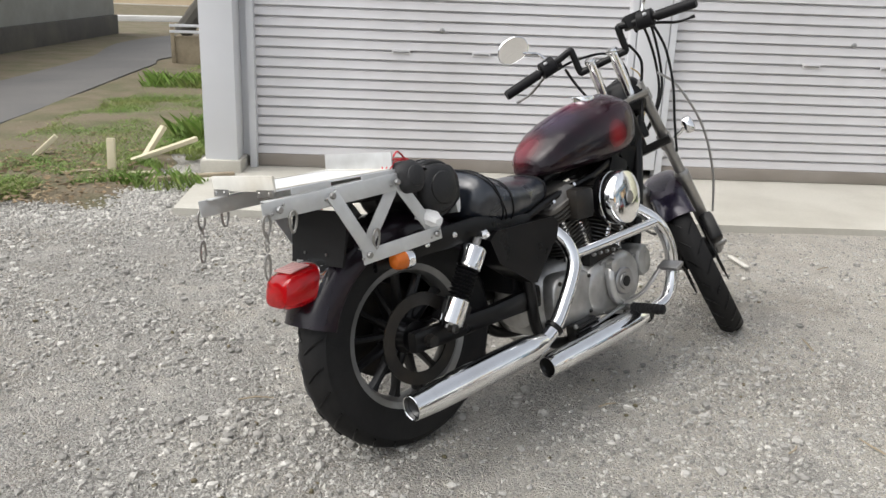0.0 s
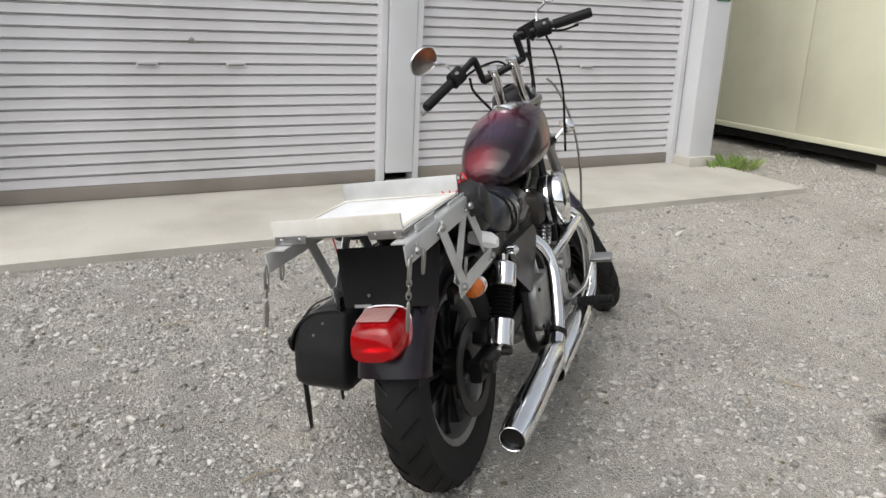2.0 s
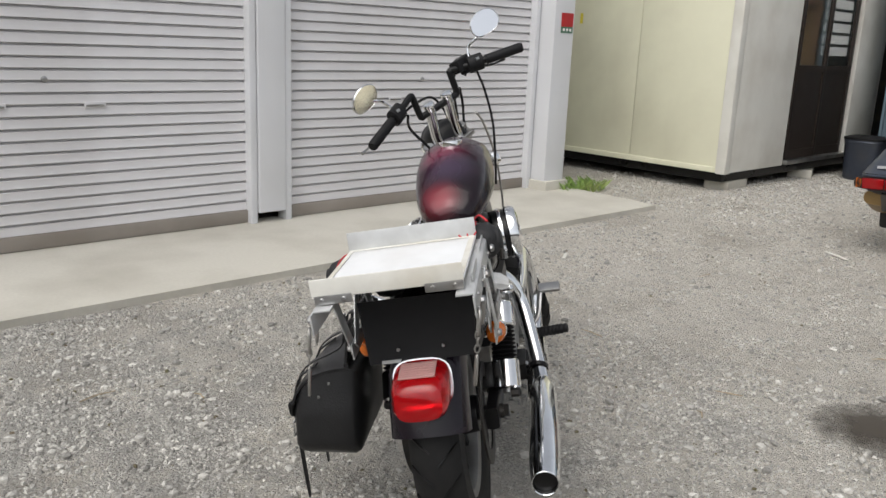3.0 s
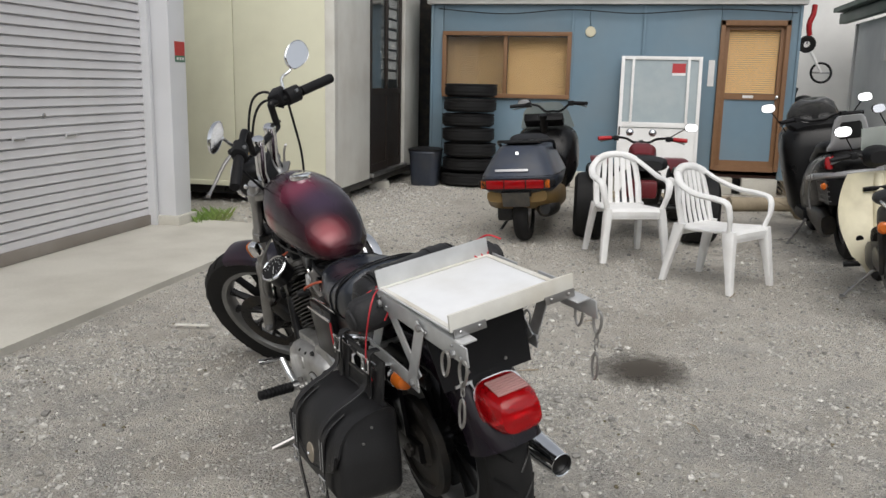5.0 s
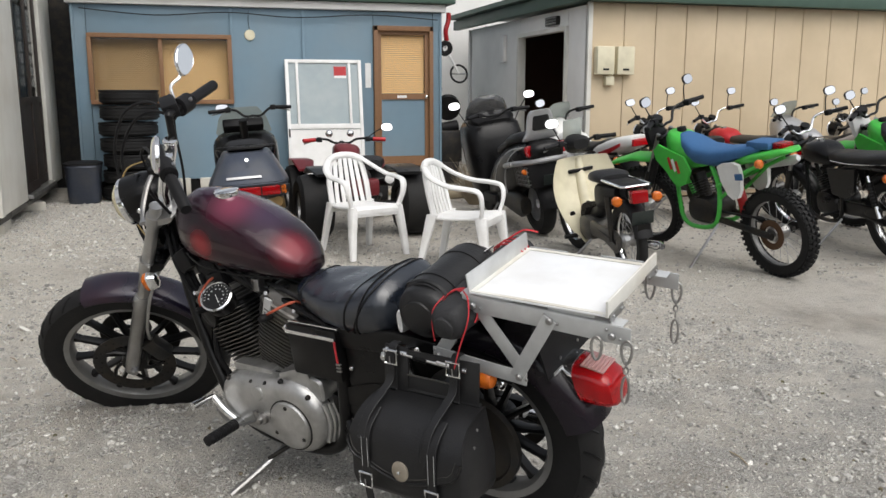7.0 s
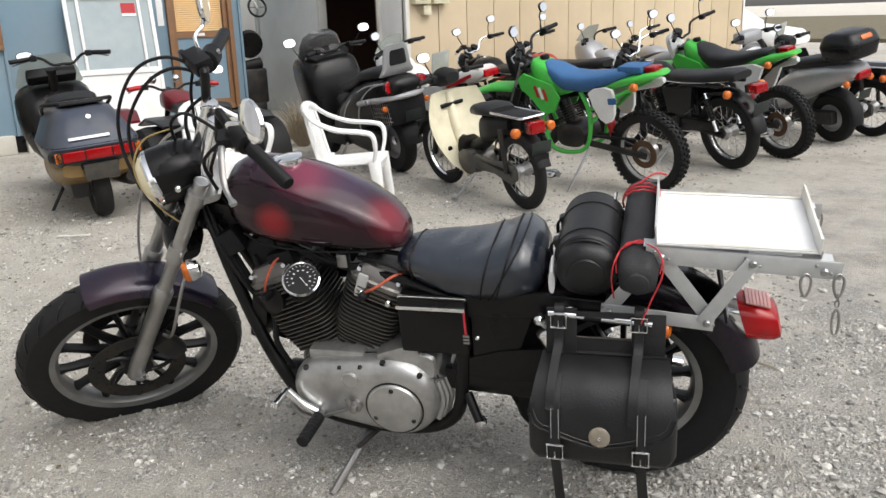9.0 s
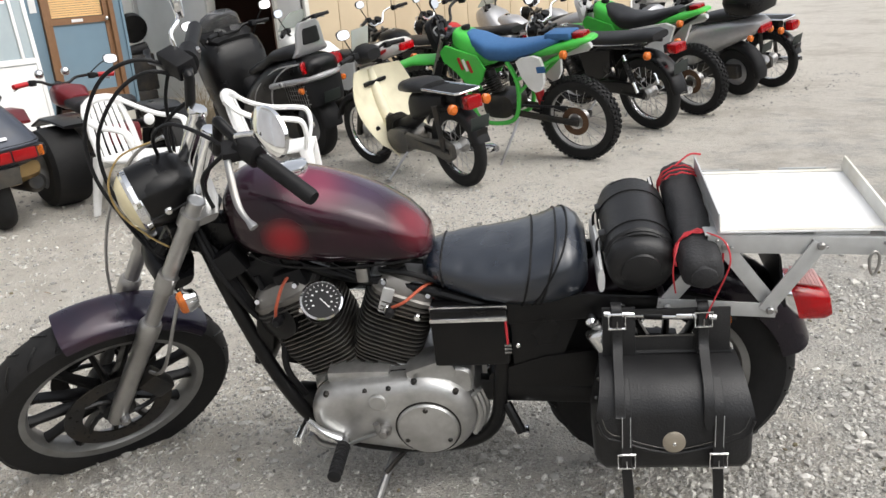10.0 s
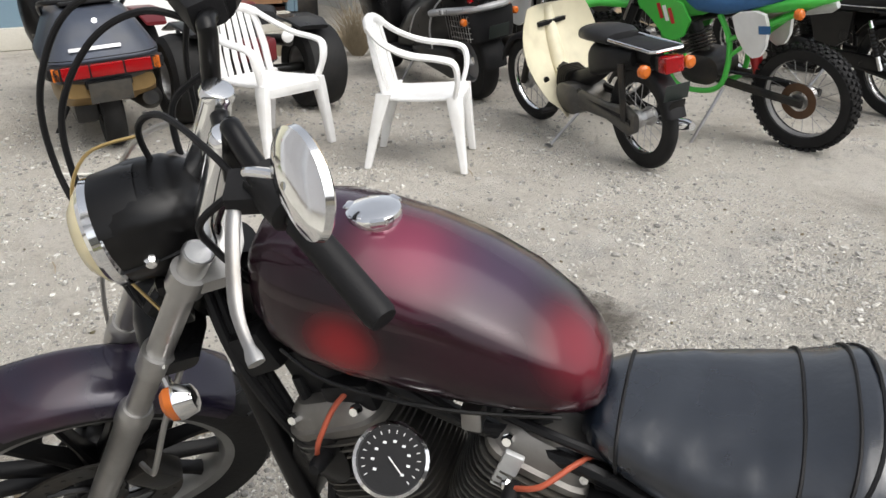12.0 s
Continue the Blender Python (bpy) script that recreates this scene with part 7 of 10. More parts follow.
def saddlebag():
    s = thing("saddlebag", BIKE @ Matrix.Translation((0, 0.192, 0.61)) @ Matrix.Rotation(0.13, 4, "X") @ Matrix.Diagonal((1, 1, 1.08, 1)) @ Matrix.Translation((0, -0.205, -0.60)), "black leather saddlebag with buckled straps and a round concho", "saddlebag")
    cx = 0.030

    def half(z):
        """Half-width of the pouch at a height."""
        if z < 0.33:
            return 0.138 + 0.030 * math.sin(min(1.0, (z - 0.298) / 0.032) * math.pi / 2)
        return 0.168 - 0.030 * max(0.0, (z - 0.40) / 0.14) ** 0.9

    def belt(y, top, inset=0.0, lift=0.0):
        zs = [0.298 + lift + (top - 0.298 - lift) * k / 11 for k in range(12)]
        left = [Vector((cx - half(z) + inset, y, z)) for z in zs]
        right = [Vector((cx + half(z) - inset, y, z)) for z in zs[::-1]]
        return left + right

    part("pouch", Geo().loft([belt(0.185, 0.492, 0.012, 0.01), belt(0.20, 0.502), belt(0.25, 0.496), belt(0.29, 0.484), belt(0.318, 0.463), belt(0.334, 0.435, 0.004, 0.006), belt(0.342, 0.41, 0.014, 0.018)]), LEATHER, s, angle=60)
    # flap rolling over the top and down the front
    line = [(0.206, 0.506), (0.235, 0.5045), (0.268, 0.498), (0.298, 0.487), (0.322, 0.470), (0.338, 0.449), (0.347, 0.425), (0.351, 0.398), (0.352, 0.372), (0.352, 0.352)]
    cols, rows = 18, len(line)
    flat = []
    for i in range(cols + 1):
        u = -1 + 2 * i / cols
        edge = 0.350 + 0.034 * min(1, abs(u) * 1.3) ** 1.5 + 0.045 * max(0, abs(u) - 0.85) / 0.15
        for y, z in line:
            zz = max(z, edge) if z < 0.40 else z
            k = 0.006 * noise.noise(Vector((u * 2.2, z * 14, 3.0)))
            flat.append((cx + u * (half(zz) + 0.004), y + 0.004 * math.cos(u * 1.5) + k * (1 if y > 0.22 else 0), zz))
    m = len(flat)
    faces = [(i * rows + j, (i + 1) * rows + j, (i + 1) * rows + j + 1, i * rows + j + 1) for i in range(cols) for j in range(rows - 1)]
    back = [(x, y - 0.004, z - 0.004) for x, y, z in flat]
    rim_f = [(i * rows + rows - 1, (i + 1) * rows + rows - 1, m + (i + 1) * rows + rows - 1, m + i * rows + rows - 1) for i in range(cols)]
    rim_f += [(j, j + 1, m + j + 1, m + j) for j in range(rows - 1)] + [(cols * rows + j + 1, cols * rows + j, m + cols * rows + j, m + cols * rows + j + 1) for j in range(rows - 1)]
    fl = part("flap", Geo().add(flat + back, faces + [tuple(m + k for k in f[::-1]) for f in faces] + rim_f), LEATHER, s, "smooth leather flap", angle=60)
    part("flap_fold", Geo().tube([(cx + u * 0.140, 0.214, 0.509) for u in (-1, -0.5, 0, 0.5, 1)], 0.006, 8), LEATHER, fl)
    edge_line = []
    for i in range(25):
        u = -0.97 + 1.94 * i / 24
        e = 0.350 + 0.034 * min(1, abs(u) * 1.3) ** 1.5 + 0.045 * max(0, abs(u) - 0.85) / 0.15
        edge_line.append((cx + u * (half(e) + 0.004), 0.3525 + 0.004 * math.cos(u * 1.5), e + 0.002))
    part("flap_hem", Geo().tube(edge_line, 0.0032, 6), LEATHER, fl)
    part("flap_stitching", Geo().tube([(x * 0.94 + cx * 0.06, y + 0.0015, z + 0.011) for x, y, z in edge_line], 0.0007, 4), FINMETAL, fl)
    # yoke above, with a grab slot
    yk = Geo()
    lean = Matrix.Rotation(0.10, 3, "X")
    for x0, x1, z0, z1 in ((-0.105, -0.030, 0.492, 0.604), (0.098, 0.168, 0.492, 0.610), (-0.030, 0.098, 0.588, 0.606), (-0.030, 0.098, 0.492, 0.546)):
        yk.box(((x0 + x1) / 2, 0.212, (z0 + z1) / 2), (x1 - x0 + 0.002, 0.007, z1 - z0), lean, 0.0015)
    part("yoke", yk, LEATHER, s, "leather yoke with a grab slot")
    part("slot_hem", Geo().tube([(-0.030, 0.2175, 0.547), (0.098, 0.2175, 0.547)], 0.0018, 6), FINMETAL, s)
    for x, dx in ((0.138, -0.006), (-0.046, -0.014)):
        end = 0.455 if x > 0 else 0.428
        stp = part("strap", ribbon([(x, 0.195, 0.615), (x, 0.212, 0.614), (x, 0.221, 0.600), (x, 0.222, 0.560), (x, 0.223, 0.515), (x, 0.228, 0.508)], 0.024), LEATHER, s, "black leather strap")
        tail = part("strap_tail", ribbon([(x, 0.228, 0.606), (x, 0.229, 0.585), (x, 0.234, 0.540), (x + 0.002, 0.262, 0.518), (x + 0.004, 0.312, 0.494), (x + 0.006, 0.342, 0.468), (x + 0.006, 0.354, 0.440), (x + 0.007, 0.359, end - 0.02)], 0.022, point=0.7), LEATHER, stp)
        for k in range(5):
            part("strap_hole", Geo().lathe([(0.0018, 0), (0.0018, 0.001)], (x, 0.2315 + 0.0002 * k, 0.575 - 0.009 * k), (0, 1, 0.1), 8), BLACKPLASTIC, stp)
        low = part("lower_strap", ribbon([(x + dx, 0.300, 0.492), (x + dx, 0.340, 0.464), (x + dx, 0.3555, 0.43), (x + dx, 0.359, 0.37), (x + dx, 0.3555, 0.325), (x + dx - 0.004, 0.349, 0.27), (x + dx - 0.012, 0.334, 0.165)], 0.023, point=0.5), LEATHER, s, "black leather strap with pale stitching")
        for e in (-0.0085, 0.0085):
            part("stitch_line", Geo().tube([(x + dx + e, 0.3605, 0.44), (x + dx + e, 0.3618, 0.37)], 0.0007, 4), ALU, low)
        for zz, yy, xx, own in ((0.588, 0.2305, x, stp), (0.338, 0.3625, x + dx, low)):
            fr_ = [Vector((xx + u, yy, zz + v)) for u, v in ((-0.018, -0.016), (0.018, -0.016), (0.018, 0.016), (-0.018, 0.016))]
            bk_ = part("buckle", Geo().tube(fr_, 0.0032, 6, closed=True), CHROME, own, "square chrome buckle")
            part("buckle_pin", Geo().tube([(xx, yy + 0.003, zz - 0.015), (xx, yy + 0.004, zz + 0.002)], 0.0014, 6), STEEL, bk_)
    cc = part("concho", Geo().lathe([(0.024, 0), (0.024, 0.003), (0.021, 0.005), (0.008, 0.006), (0.003, 0.007)], (cx + 0.002, 0.354, 0.378), (0, 1, 0), 28), CONCHO, s, "round tarnished concho")
    part("concho_rivet", Geo().ball((cx + 0.002, 0.362, 0.378), 0.0045, 8), CHROME, cc)
    for x in (-0.118, 0.176):
        for z, y in ((0.47, 0.285), (0.44, 0.31)):
            part("rivet", Geo().ball((cx - half(z) - 0.001 if x < 0 else cx + half(z) + 0.001, y - 0.03, z), 0.004, 6), STEEL, s)
    bar = thing("bag_bar", BIKE, "chrome bar carrying the saddlebag beside the seat", "support bar")
    part("bar", Geo().tube([(0.165, 0.195, 0.606), (-0.075, 0.20, 0.592)], 0.008, 12), CHROME, bar)
    for x in (0.06, -0.01):
        part("sleeve", Geo().tube([(x + 0.02, 0.1965, 0.60 + 0.02 * x), (x - 0.02, 0.198, 0.597 + 0.02 * x)], 0.0095, 12), BLACK if x > 0.03 else CHROME, bar)
    part("bar_bracket", Geo().tube(curve([(0.15, 0.195, 0.605), (0.14, 0.17, 0.60), (0.13, 0.13, 0.585)], 4), 0.007, 8), CHROME, bar)
    part("bar_bracket", Geo().tube(curve([(-0.06, 0.20, 0.593), (-0.06, 0.17, 0.585), (-0.06, 0.13, 0.57)], 4), 0.007, 8), CHROME, bar)


saddlebag()


# ---------------------------------------------------------------- vehicles standing round the yard
def spoked_wheel(prefix, o, r, w, rim, parent, m=None, knobs=0, rim_mat=None, spokes=20):
    m = m or Matrix()
    ty = part(prefix + "_tyre", tyre_geo(o, r - (0.012 if knobs else 0), w, rim, 40).moved(m), RUBBER, parent, "knobbly off-road tyre" if knobs else "")
    if knobs:
        kb = tread_blocks(o, r - 0.006, w, (-w * 0.72, -w * 0.25, w * 0.25, w * 0.72), knobs, (0.024, 0.018), 0.018)
        tagged(part("knobbly_tread", kb.moved(m), RUBBER, ty), kind="stuff")
    part(prefix + "_rim", Geo().lathe([(rim + 0.004, -w * 0.55), (rim - 0.006, -w * 0.58), (rim - 0.018, -w * 0.2), (rim - 0.018, w * 0.2), (rim - 0.006, w * 0.58), (rim + 0.004, w * 0.55)], o, (0, 1, 0), 40, closed=True).moved(m), rim_mat or CHROME, parent)
    hub = part(prefix + "_hub", Geo().lathe([(0.015, -0.07), (0.045, -0.065), (0.055, -0.045), (0.04, 0), (0.055, 0.045), (0.045, 0.065), (0.015, 0.07)], o, (0, 1, 0), 20).moved(m), STEEL, parent)
    g = Geo()
    for i in range(spokes):
        a = 2 * math.pi * i / spokes
        b = a + (0.35 if i % 2 else -0.35)
        s = 0.03 if i % 4 < 2 else -0.03
        g.tube([(o[0] + 0.05 * math.sin(b), s, o[2] + 0.05 * math.cos(b)), (o[0] + (rim - 0.012) * math.sin(a), 0, o[2] + (rim - 0.012) * math.cos(a))], 0.0022, 5)
    tagged(part("wire_spokes", g.moved(m), STEEL, hub), kind="stuff")
    return ty


def indicator(parent, p, d, s, r=0.024):
    st = part("indicator", Geo().tube([Vector(p) - Vector((0, s * 0.06, 0)), p], 0.007, 6), BLACKPLASTIC, parent, "amber indicator")
    part("indicator_lens", Geo().lathe([(r * 0.8, -0.02), (r, -0.012), (r, 0.014), (r * 0.6, 0.024)], p, (d, 0, 0), 14), AMBER, st)


def side_mirror(parent, base, c, s, m, glass=True):
    st = part("mirror_stem", Geo().tube(curve([base, Vector(base) * 0.4 + Vector(c) * 0.6 + Vector((0.02, 0, 0.01)), c], 4), 0.005, 6).moved(m), BLACK, parent, "mirror on a thin stem")
    part("mirror_head", Geo().loft([ring(Vector(c) + Vector((dx, 0, 0)), (0, 1, 0), (0.24, 0, 0.97), w, h, 16, 2.6) for dx, w, h in ((0.022, 0.03, 0.018), (0.012, 0.055, 0.036), (-0.004, 0.058, 0.038))]).moved(m), BLACKPLASTIC, st)
    part("mirror_glass", Geo().loft([ring(Vector(c) + Vector((dx, 0, 0)), (0, 1, 0), (0.24, 0, 0.97), 0.053, 0.034, 16, 2.6) for dx in (-0.0045, -0.0065)]).moved(m), MIRROR, st)


def bars(parent, top, half, rise, sweep, m, mat_bar=None, mirrors=(1, -1), mir=(0.0, 0.16), screen=False):
    x, z = top
    pr = curve([(x, 0, z), (x, 0.07, z), (x + 0.01, 0.14, z + rise * 0.8), (x - sweep * 0.4, half * 0.7, z + rise), (x - sweep, half, z + rise - 0.01)], 4)
    allp = [Vector((p.x, -p.y, p.z)) for p in pr[::-1]][:-1] + pr
    hb = part("handlebar", Geo().tube(allp, 0.011, 10).moved(m), mat_bar or BLACK, parent)
    for s in (-1, 1):
        a = Vector((x - sweep * 0.62, s * (half - 0.12), z + rise - 0.004))
        b = Vector((x - sweep - 0.004, s * (half + 0.005), z + rise - 0.011))
        part("grip", Geo().tube([a, b], 0.0165, 12).moved(m), BLACKPLASTIC, hb)
        part("lever", Geo().tube(curve([a + Vector((0.03, -s * 0.02, -0.01)), a + Vector((0.055, s * 0.04, -0.02)), b + Vector((0.045, -s * 0.01, -0.03))], 4), 0.006, 6).moved(m), STEEL, hb)
        part("switch_box", Geo().box(a + Vector((0, -s * 0.025, 0)), (0.05, 0.045, 0.045), None, 0.008).moved(m), BLACKPLASTIC, hb)
        if s in mirrors:
            side_mirror(hb, a + Vector((0.02, -s * 0.03, 0.02)), a + Vector((mir[0], s * 0.03, mir[1])), s, m)
    return hb


def parked(x, y, head, lean, name, label, category="motorcycle"):
    return thing(name, pose(x, y, 0, 0, 0, head) @ pose(0, 0, 0, -lean, 0, 0), label, category, "vehicles parked in the yard")


def body(parent, name, secs, material, label="", n=20, p=2.8, m=None):
    g = Geo().loft([ring((s[0], 0, s[1]), (0, 1, 0), (0, 0, 1), s[2], s[3], n, p, s[4] if len(s) > 4 else None) for s in secs])
    return part(name, g.moved(m) if m else g, material, parent, label, 50)


def panel(parent, name, poly, y, th, material, label=""):
    obs = []
    for s in (-1, 1):
        obs.append(part(name, Geo().prism(poly, (0, s * y, 0), (1, 0, 0), (0, 0, 1), th), material, parent, label))
    return obs


def common_bike(b, wb, rr, rf, tw, steer=0.25, rake=27, knobs=0, fork_top=0.86, yoke_mat=None, rim_mat=None, slider=None):
    """Wheels, fork and swing arm; returns the steering matrix."""
    ax = Vector((-math.sin(radians(rake)), 0, math.cos(radians(rake))))
    px = wb - 0.05 - (fork_top - rf) * math.tan(radians(rake))
    piv = Vector((px, 0, fork_top))
    m = Matrix.Translation(piv) @ Matrix.Rotation(steer, 4, ax) @ Matrix.Translation(-piv)
    spoked_wheel("rear", (0, 0, rr), rr, tw, rr - 0.075, b, None, knobs, rim_mat)
    spoked_wheel("front", (wb, 0, rf), rf, tw * 0.85, rf - 0.065, b, m, knobs, rim_mat)
    for s in (-1, 1):
        a = Vector((px + 0.05, s * 0.085, fork_top))
        e = Vector((wb, s * 0.085, rf))
        mid = a + (e - a) * 0.5
        lg = part("fork_leg", Geo().tube([a, mid], 0.017, 10).moved(m), STEEL, b)
        part("fork_slider", Geo().tube([mid - (e - a) * 0.03, mid, e], [0.024, 0.026, 0.022], 12).moved(m), slider or DARKMETAL, lg)
        part("swing_arm", Geo().tube([(-0.04, s * 0.10, rr), (0.5, s * 0.09, rr + 0.06)], 0.02, 8, flat=1.3), yoke_mat or BLACK, b)
    part("fork_yoke", Geo().box((px + 0.03, 0, fork_top - 0.03), (0.07, 0.21, 0.03), None, 0.008).box((px + 0.09, 0, fork_top - 0.18), (0.07, 0.21, 0.03), None, 0.008).moved(m), BLACK, b)
    return m, px


def engine_block(b, x, z, fins=7, mat_case=None, mat_cyl=None, tilt=15):
    mat_case = mat_case or ENGINE
    part("crankcase", Geo().loft([ring((x, y, z), (1, 0, 0), (0, 0, 1), w, h, 18, 2.8) for y, w, h in ((-0.13, 0.07, 0.06), (-0.11, 0.13, 0.09), (0.11, 0.13, 0.09), (0.13, 0.07, 0.06))]), mat_case, b, angle=50)
    t = radians(tilt)
    up = Vector((math.sin(t), 0, math.cos(t)))
    fw = Vector((math.cos(t), 0, -math.sin(t)))
    c0 = Vector((x + 0.05, 0, z + 0.07))
    cy = part("cylinder", Geo().lathe([(0.05, 0), (0.05, 0.19)], c0, up, 16), mat_cyl or DARKMETAL, b)
    for k in range(fins):
        part("fin", Geo().loft([ring(c0 + up * (0.03 + 0.02 * k + dz), fw, (0, 1, 0), 0.075, 0.085, 16, 4) for dz in (-0.003, 0.003)]), mat_cyl or DARKMETAL, cy)


def rear_fender(b, rr, r, w, a0, a1, material):
    part("rear_fender", arc_fender((0, 0, rr), r, w, radians(a0), radians(a1), 0.04, 14), material, b)


def tail_lamp(b, p, size=(0.05, 0.11, 0.07)):
    t = part("tail_lamp_housing", Geo().box((p[0] + size[0] * 0.6, 0, p[2]), (size[0] * 0.6, size[1] * 0.9, size[2] * 0.9), None, 0.008), BLACKPLASTIC, b)
    part("tail_lens", Geo().box((p[0], 0, p[2]), size, None, 0.012), REDLENS, t, "red tail lamp lens")


def plate(b, p, tilt=0.3):
    part("number_plate", Geo().box(p, (0.004, 0.15, 0.09), Matrix.Rotation(tilt, 3, "Y"), 0.002), mat_plate, b, "blank number plate")


mat_plate = mat("plate_dark", (0.014, 0.02, 0.018), 0.5, 0, 0.1, 40)


def stand_leg(b, x, y, z0, out=0.2):
    part("side_stand", Geo().tube([(x, y, z0), (x + 0.05, y + out, 0.03 + out * 0.12)], 0.010, 8).box((x + 0.06, y + out + 0.01, 0.018 + out * 0.14), (0.06, 0.03, 0.008)), STEEL, b, "side stand, folded out")


# ---- step-through delivery bikes
def step_through(x, y, head, lean, name, label, shield_mat, seat_mat, body_mat):
    b = parked(x, y, head, lean, name, label)
    wb, r = 1.19, 0.285
    m, px = common_bike(b, wb, r, r, 0.036, 0.12, 26, 0, 0.72)
    part("frame_spine", Geo().tube(curve([(0.86, 0, 0.42), (0.70, 0, 0.37), (0.45, 0, 0.45), (0.2, 0, 0.62), (-0.12, 0, 0.63)], 5), 0.045, 12, flat=1.2), body_mat, b)
    # leg shield
    g = Geo()
    rows = []
    for i in range(13):
        t = i / 12
        z = 0.80 - 0.62 * t
        xc = 0.985 - 0.30 * t + 0.16 * math.sin(math.pi * t) * 0.4
        hw = 0.125 + 0.145 * math.sin(math.pi * min(1, 0.18 + t * 0.75))
        if t > 0.85:
            hw *= 0.85
        row = []
        for k in range(13):
            u = -1 + 2 * k / 12
            row.append(Vector((xc - 0.11 * abs(u) ** 1.8, u * hw, z)))
        rows.append(row)
    rings = [row + [p + Vector((-0.008, 0, 0)) for p in row[::-1]] for row in rows]
    sh = part("leg_shield", g.loft(rings), shield_mat, b, "moulded plastic leg shield", 50)
    for s in (-1, 1):
        part("shield_hole", Geo().lathe([(0.028, -0.004), (0.028, 0.004)], (0.779, s * 0.145, 0.37), (0.86, s * 0.48, -0.15), 16), BLACK, sh)
    part("shield_centre", Geo().tube(curve([(0.985, 0, 0.78), (0.93, 0, 0.58), (0.86, 0, 0.43), (0.76, 0, 0.385), (0.68, 0, 0.375)], 5), [0.03 + 0.022 * math.sin(math.pi * k / 20) for k in range(21)], 14), shield_mat, sh)
    engine_block(b, 0.60, 0.29, 5, FINMETAL, DARKMETAL, 75)
    part("seat", Geo().loft([ring((sx, 0, sz), (0, 1, 0), (0, 0, 1), w, h, 20, 2.8, 0.035) for sx, sz, w, h in ((0.50, 0.685, 0.06, 0.02), (0.47, 0.69, 0.10, 0.045), (0.36, 0.695, 0.125, 0.055), (0.24, 0.70, 0.13, 0.05), (0.18, 0.695, 0.11, 0.03))]), seat_mat, b, "black vinyl saddle", 50)
    cr = part("rear_carrier", Geo().tube([(0.17, 0.10, 0.70), (-0.20, 0.10, 0.69), (-0.22, 0.08, 0.69), (-0.22, -0.08, 0.69), (-0.20, -0.10, 0.69), (0.17, -0.10, 0.70)], 0.009, 8), CHROME, b, "chrome-edged rear carrier")
    part("carrier_pad", Geo().box((-0.02, 0, 0.685), (0.34, 0.17, 0.03), None, 0.010), BLACKPLASTIC, cr)
    part("side_cover", Geo().loft([ring((sx, 0, sz), (0, 1, 0), (0, 0, 1), w, h, 18, 3.5) for sx, sz, w, h in ((0.44, 0.53, 0.06, 0.08), (0.36, 0.56, 0.10, 0.10), (0.20, 0.59, 0.105, 0.08), (0.0, 0.62, 0.08, 0.045))]), body_mat, b, "", 50)
    rear_fender(b, r, r + 0.03, 0.062, 35, 168, body_mat)
    for s in (-1, 1):
        part("rear_shock", Geo().tube([(0.03, s * 0.12, 0.60), (0.01, s * 0.12, 0.29)], [0.022, 0.018], 10), DARKMETAL, b)
    part("chain_case", Geo().loft([ring((sx, 0.095, sz), (0, 1, 0), (0, 0, 1), 0.018, h, 12, 3.2) for sx, sz, h in ((-0.07, r, 0.05), (0.0, r, 0.085), (0.2, 0.30, 0.05), (0.46, 0.31, 0.06), (0.52, 0.31, 0.03))]), FINMETAL, b, "dark grey chain case", 50)
    part("exhaust_pipe", Geo().tube(curve([(0.72, -0.06, 0.24), (0.62, -0.11, 0.18), (0.4, -0.13, 0.19), (0.1, -0.135, 0.22)], 5), 0.014, 10), CHROME, b)
    part("muffler", Geo().tube([(0.14, -0.135, 0.215), (0.10, -0.135, 0.22), (-0.20, -0.137, 0.255), (-0.24, -0.138, 0.26)], [0.02, 0.036, 0.036, 0.022], 16), CHROME, b)
    part("crash_step", Geo().tube([(0.66, -0.24, 0.23), (0.66, 0.24, 0.23)], 0.011, 8), STEEL, b)
    for s in (-1, 1):
        part("step_rubber", Geo().tube([(0.66, s * 0.16, 0.23), (0.66, s * 0.26, 0.23)], 0.018, 10), BLACKPLASTIC, b)
    tail_lamp(b, (-0.235, 0, 0.62), (0.07, 0.115, 0.085))
    for s in (-1, 1):
        indicator(b, (-0.20, s * 0.14, 0.60), -1, s, 0.034)
    plate(b, (-0.285, 0, 0.485), -0.25)
    part("mud_flap", Geo().box((-0.285, 0, 0.40), (0.008, 0.09, 0.09), Matrix.Rotation(-0.25, 3, "Y"), 0.003), BLACK, b)
    part("front_fender", arc_fender((wb, 0, r), r + 0.035, 0.06, radians(20), radians(150), 0.04, 14).moved(m), body_mat, b)
    hd = part("bar_cover", Geo().loft([ring((0.93 + dx, 0, 0.90), (0, 1, 0), (0, 0, 1), w, h, 16, 2.6) for dx, w, h in ((-0.07, 0.06, 0.04), (-0.02, 0.10, 0.06), (0.06, 0.09, 0.075), (0.10, 0.07, 0.06))]).moved(m), BLACKPLASTIC, b)
    part("headlamp_lens", Geo().lathe([(0.06, 0.095), (0.05, 0.112), (0.01, 0.118)], (0.93, 0, 0.90), (1, 0, 0), 20).moved(m), CLEAR, hd)
    bars(b, (0.92, 0.91), 0.30, 0.02, 0.05, m, BLACK, (1,), (0.0, 0.17))
    part("fly_screen", Geo().box((0.99, 0, 1.02), (0.006, 0.16, 0.16), Matrix.Rotation(-0.35, 3, "Y"), 0.002).moved(m), CLEARPLASTIC, b, "small clear fly screen")
    stand_leg(b, 0.50, 0.10, 0.22, 0.17)
    return b


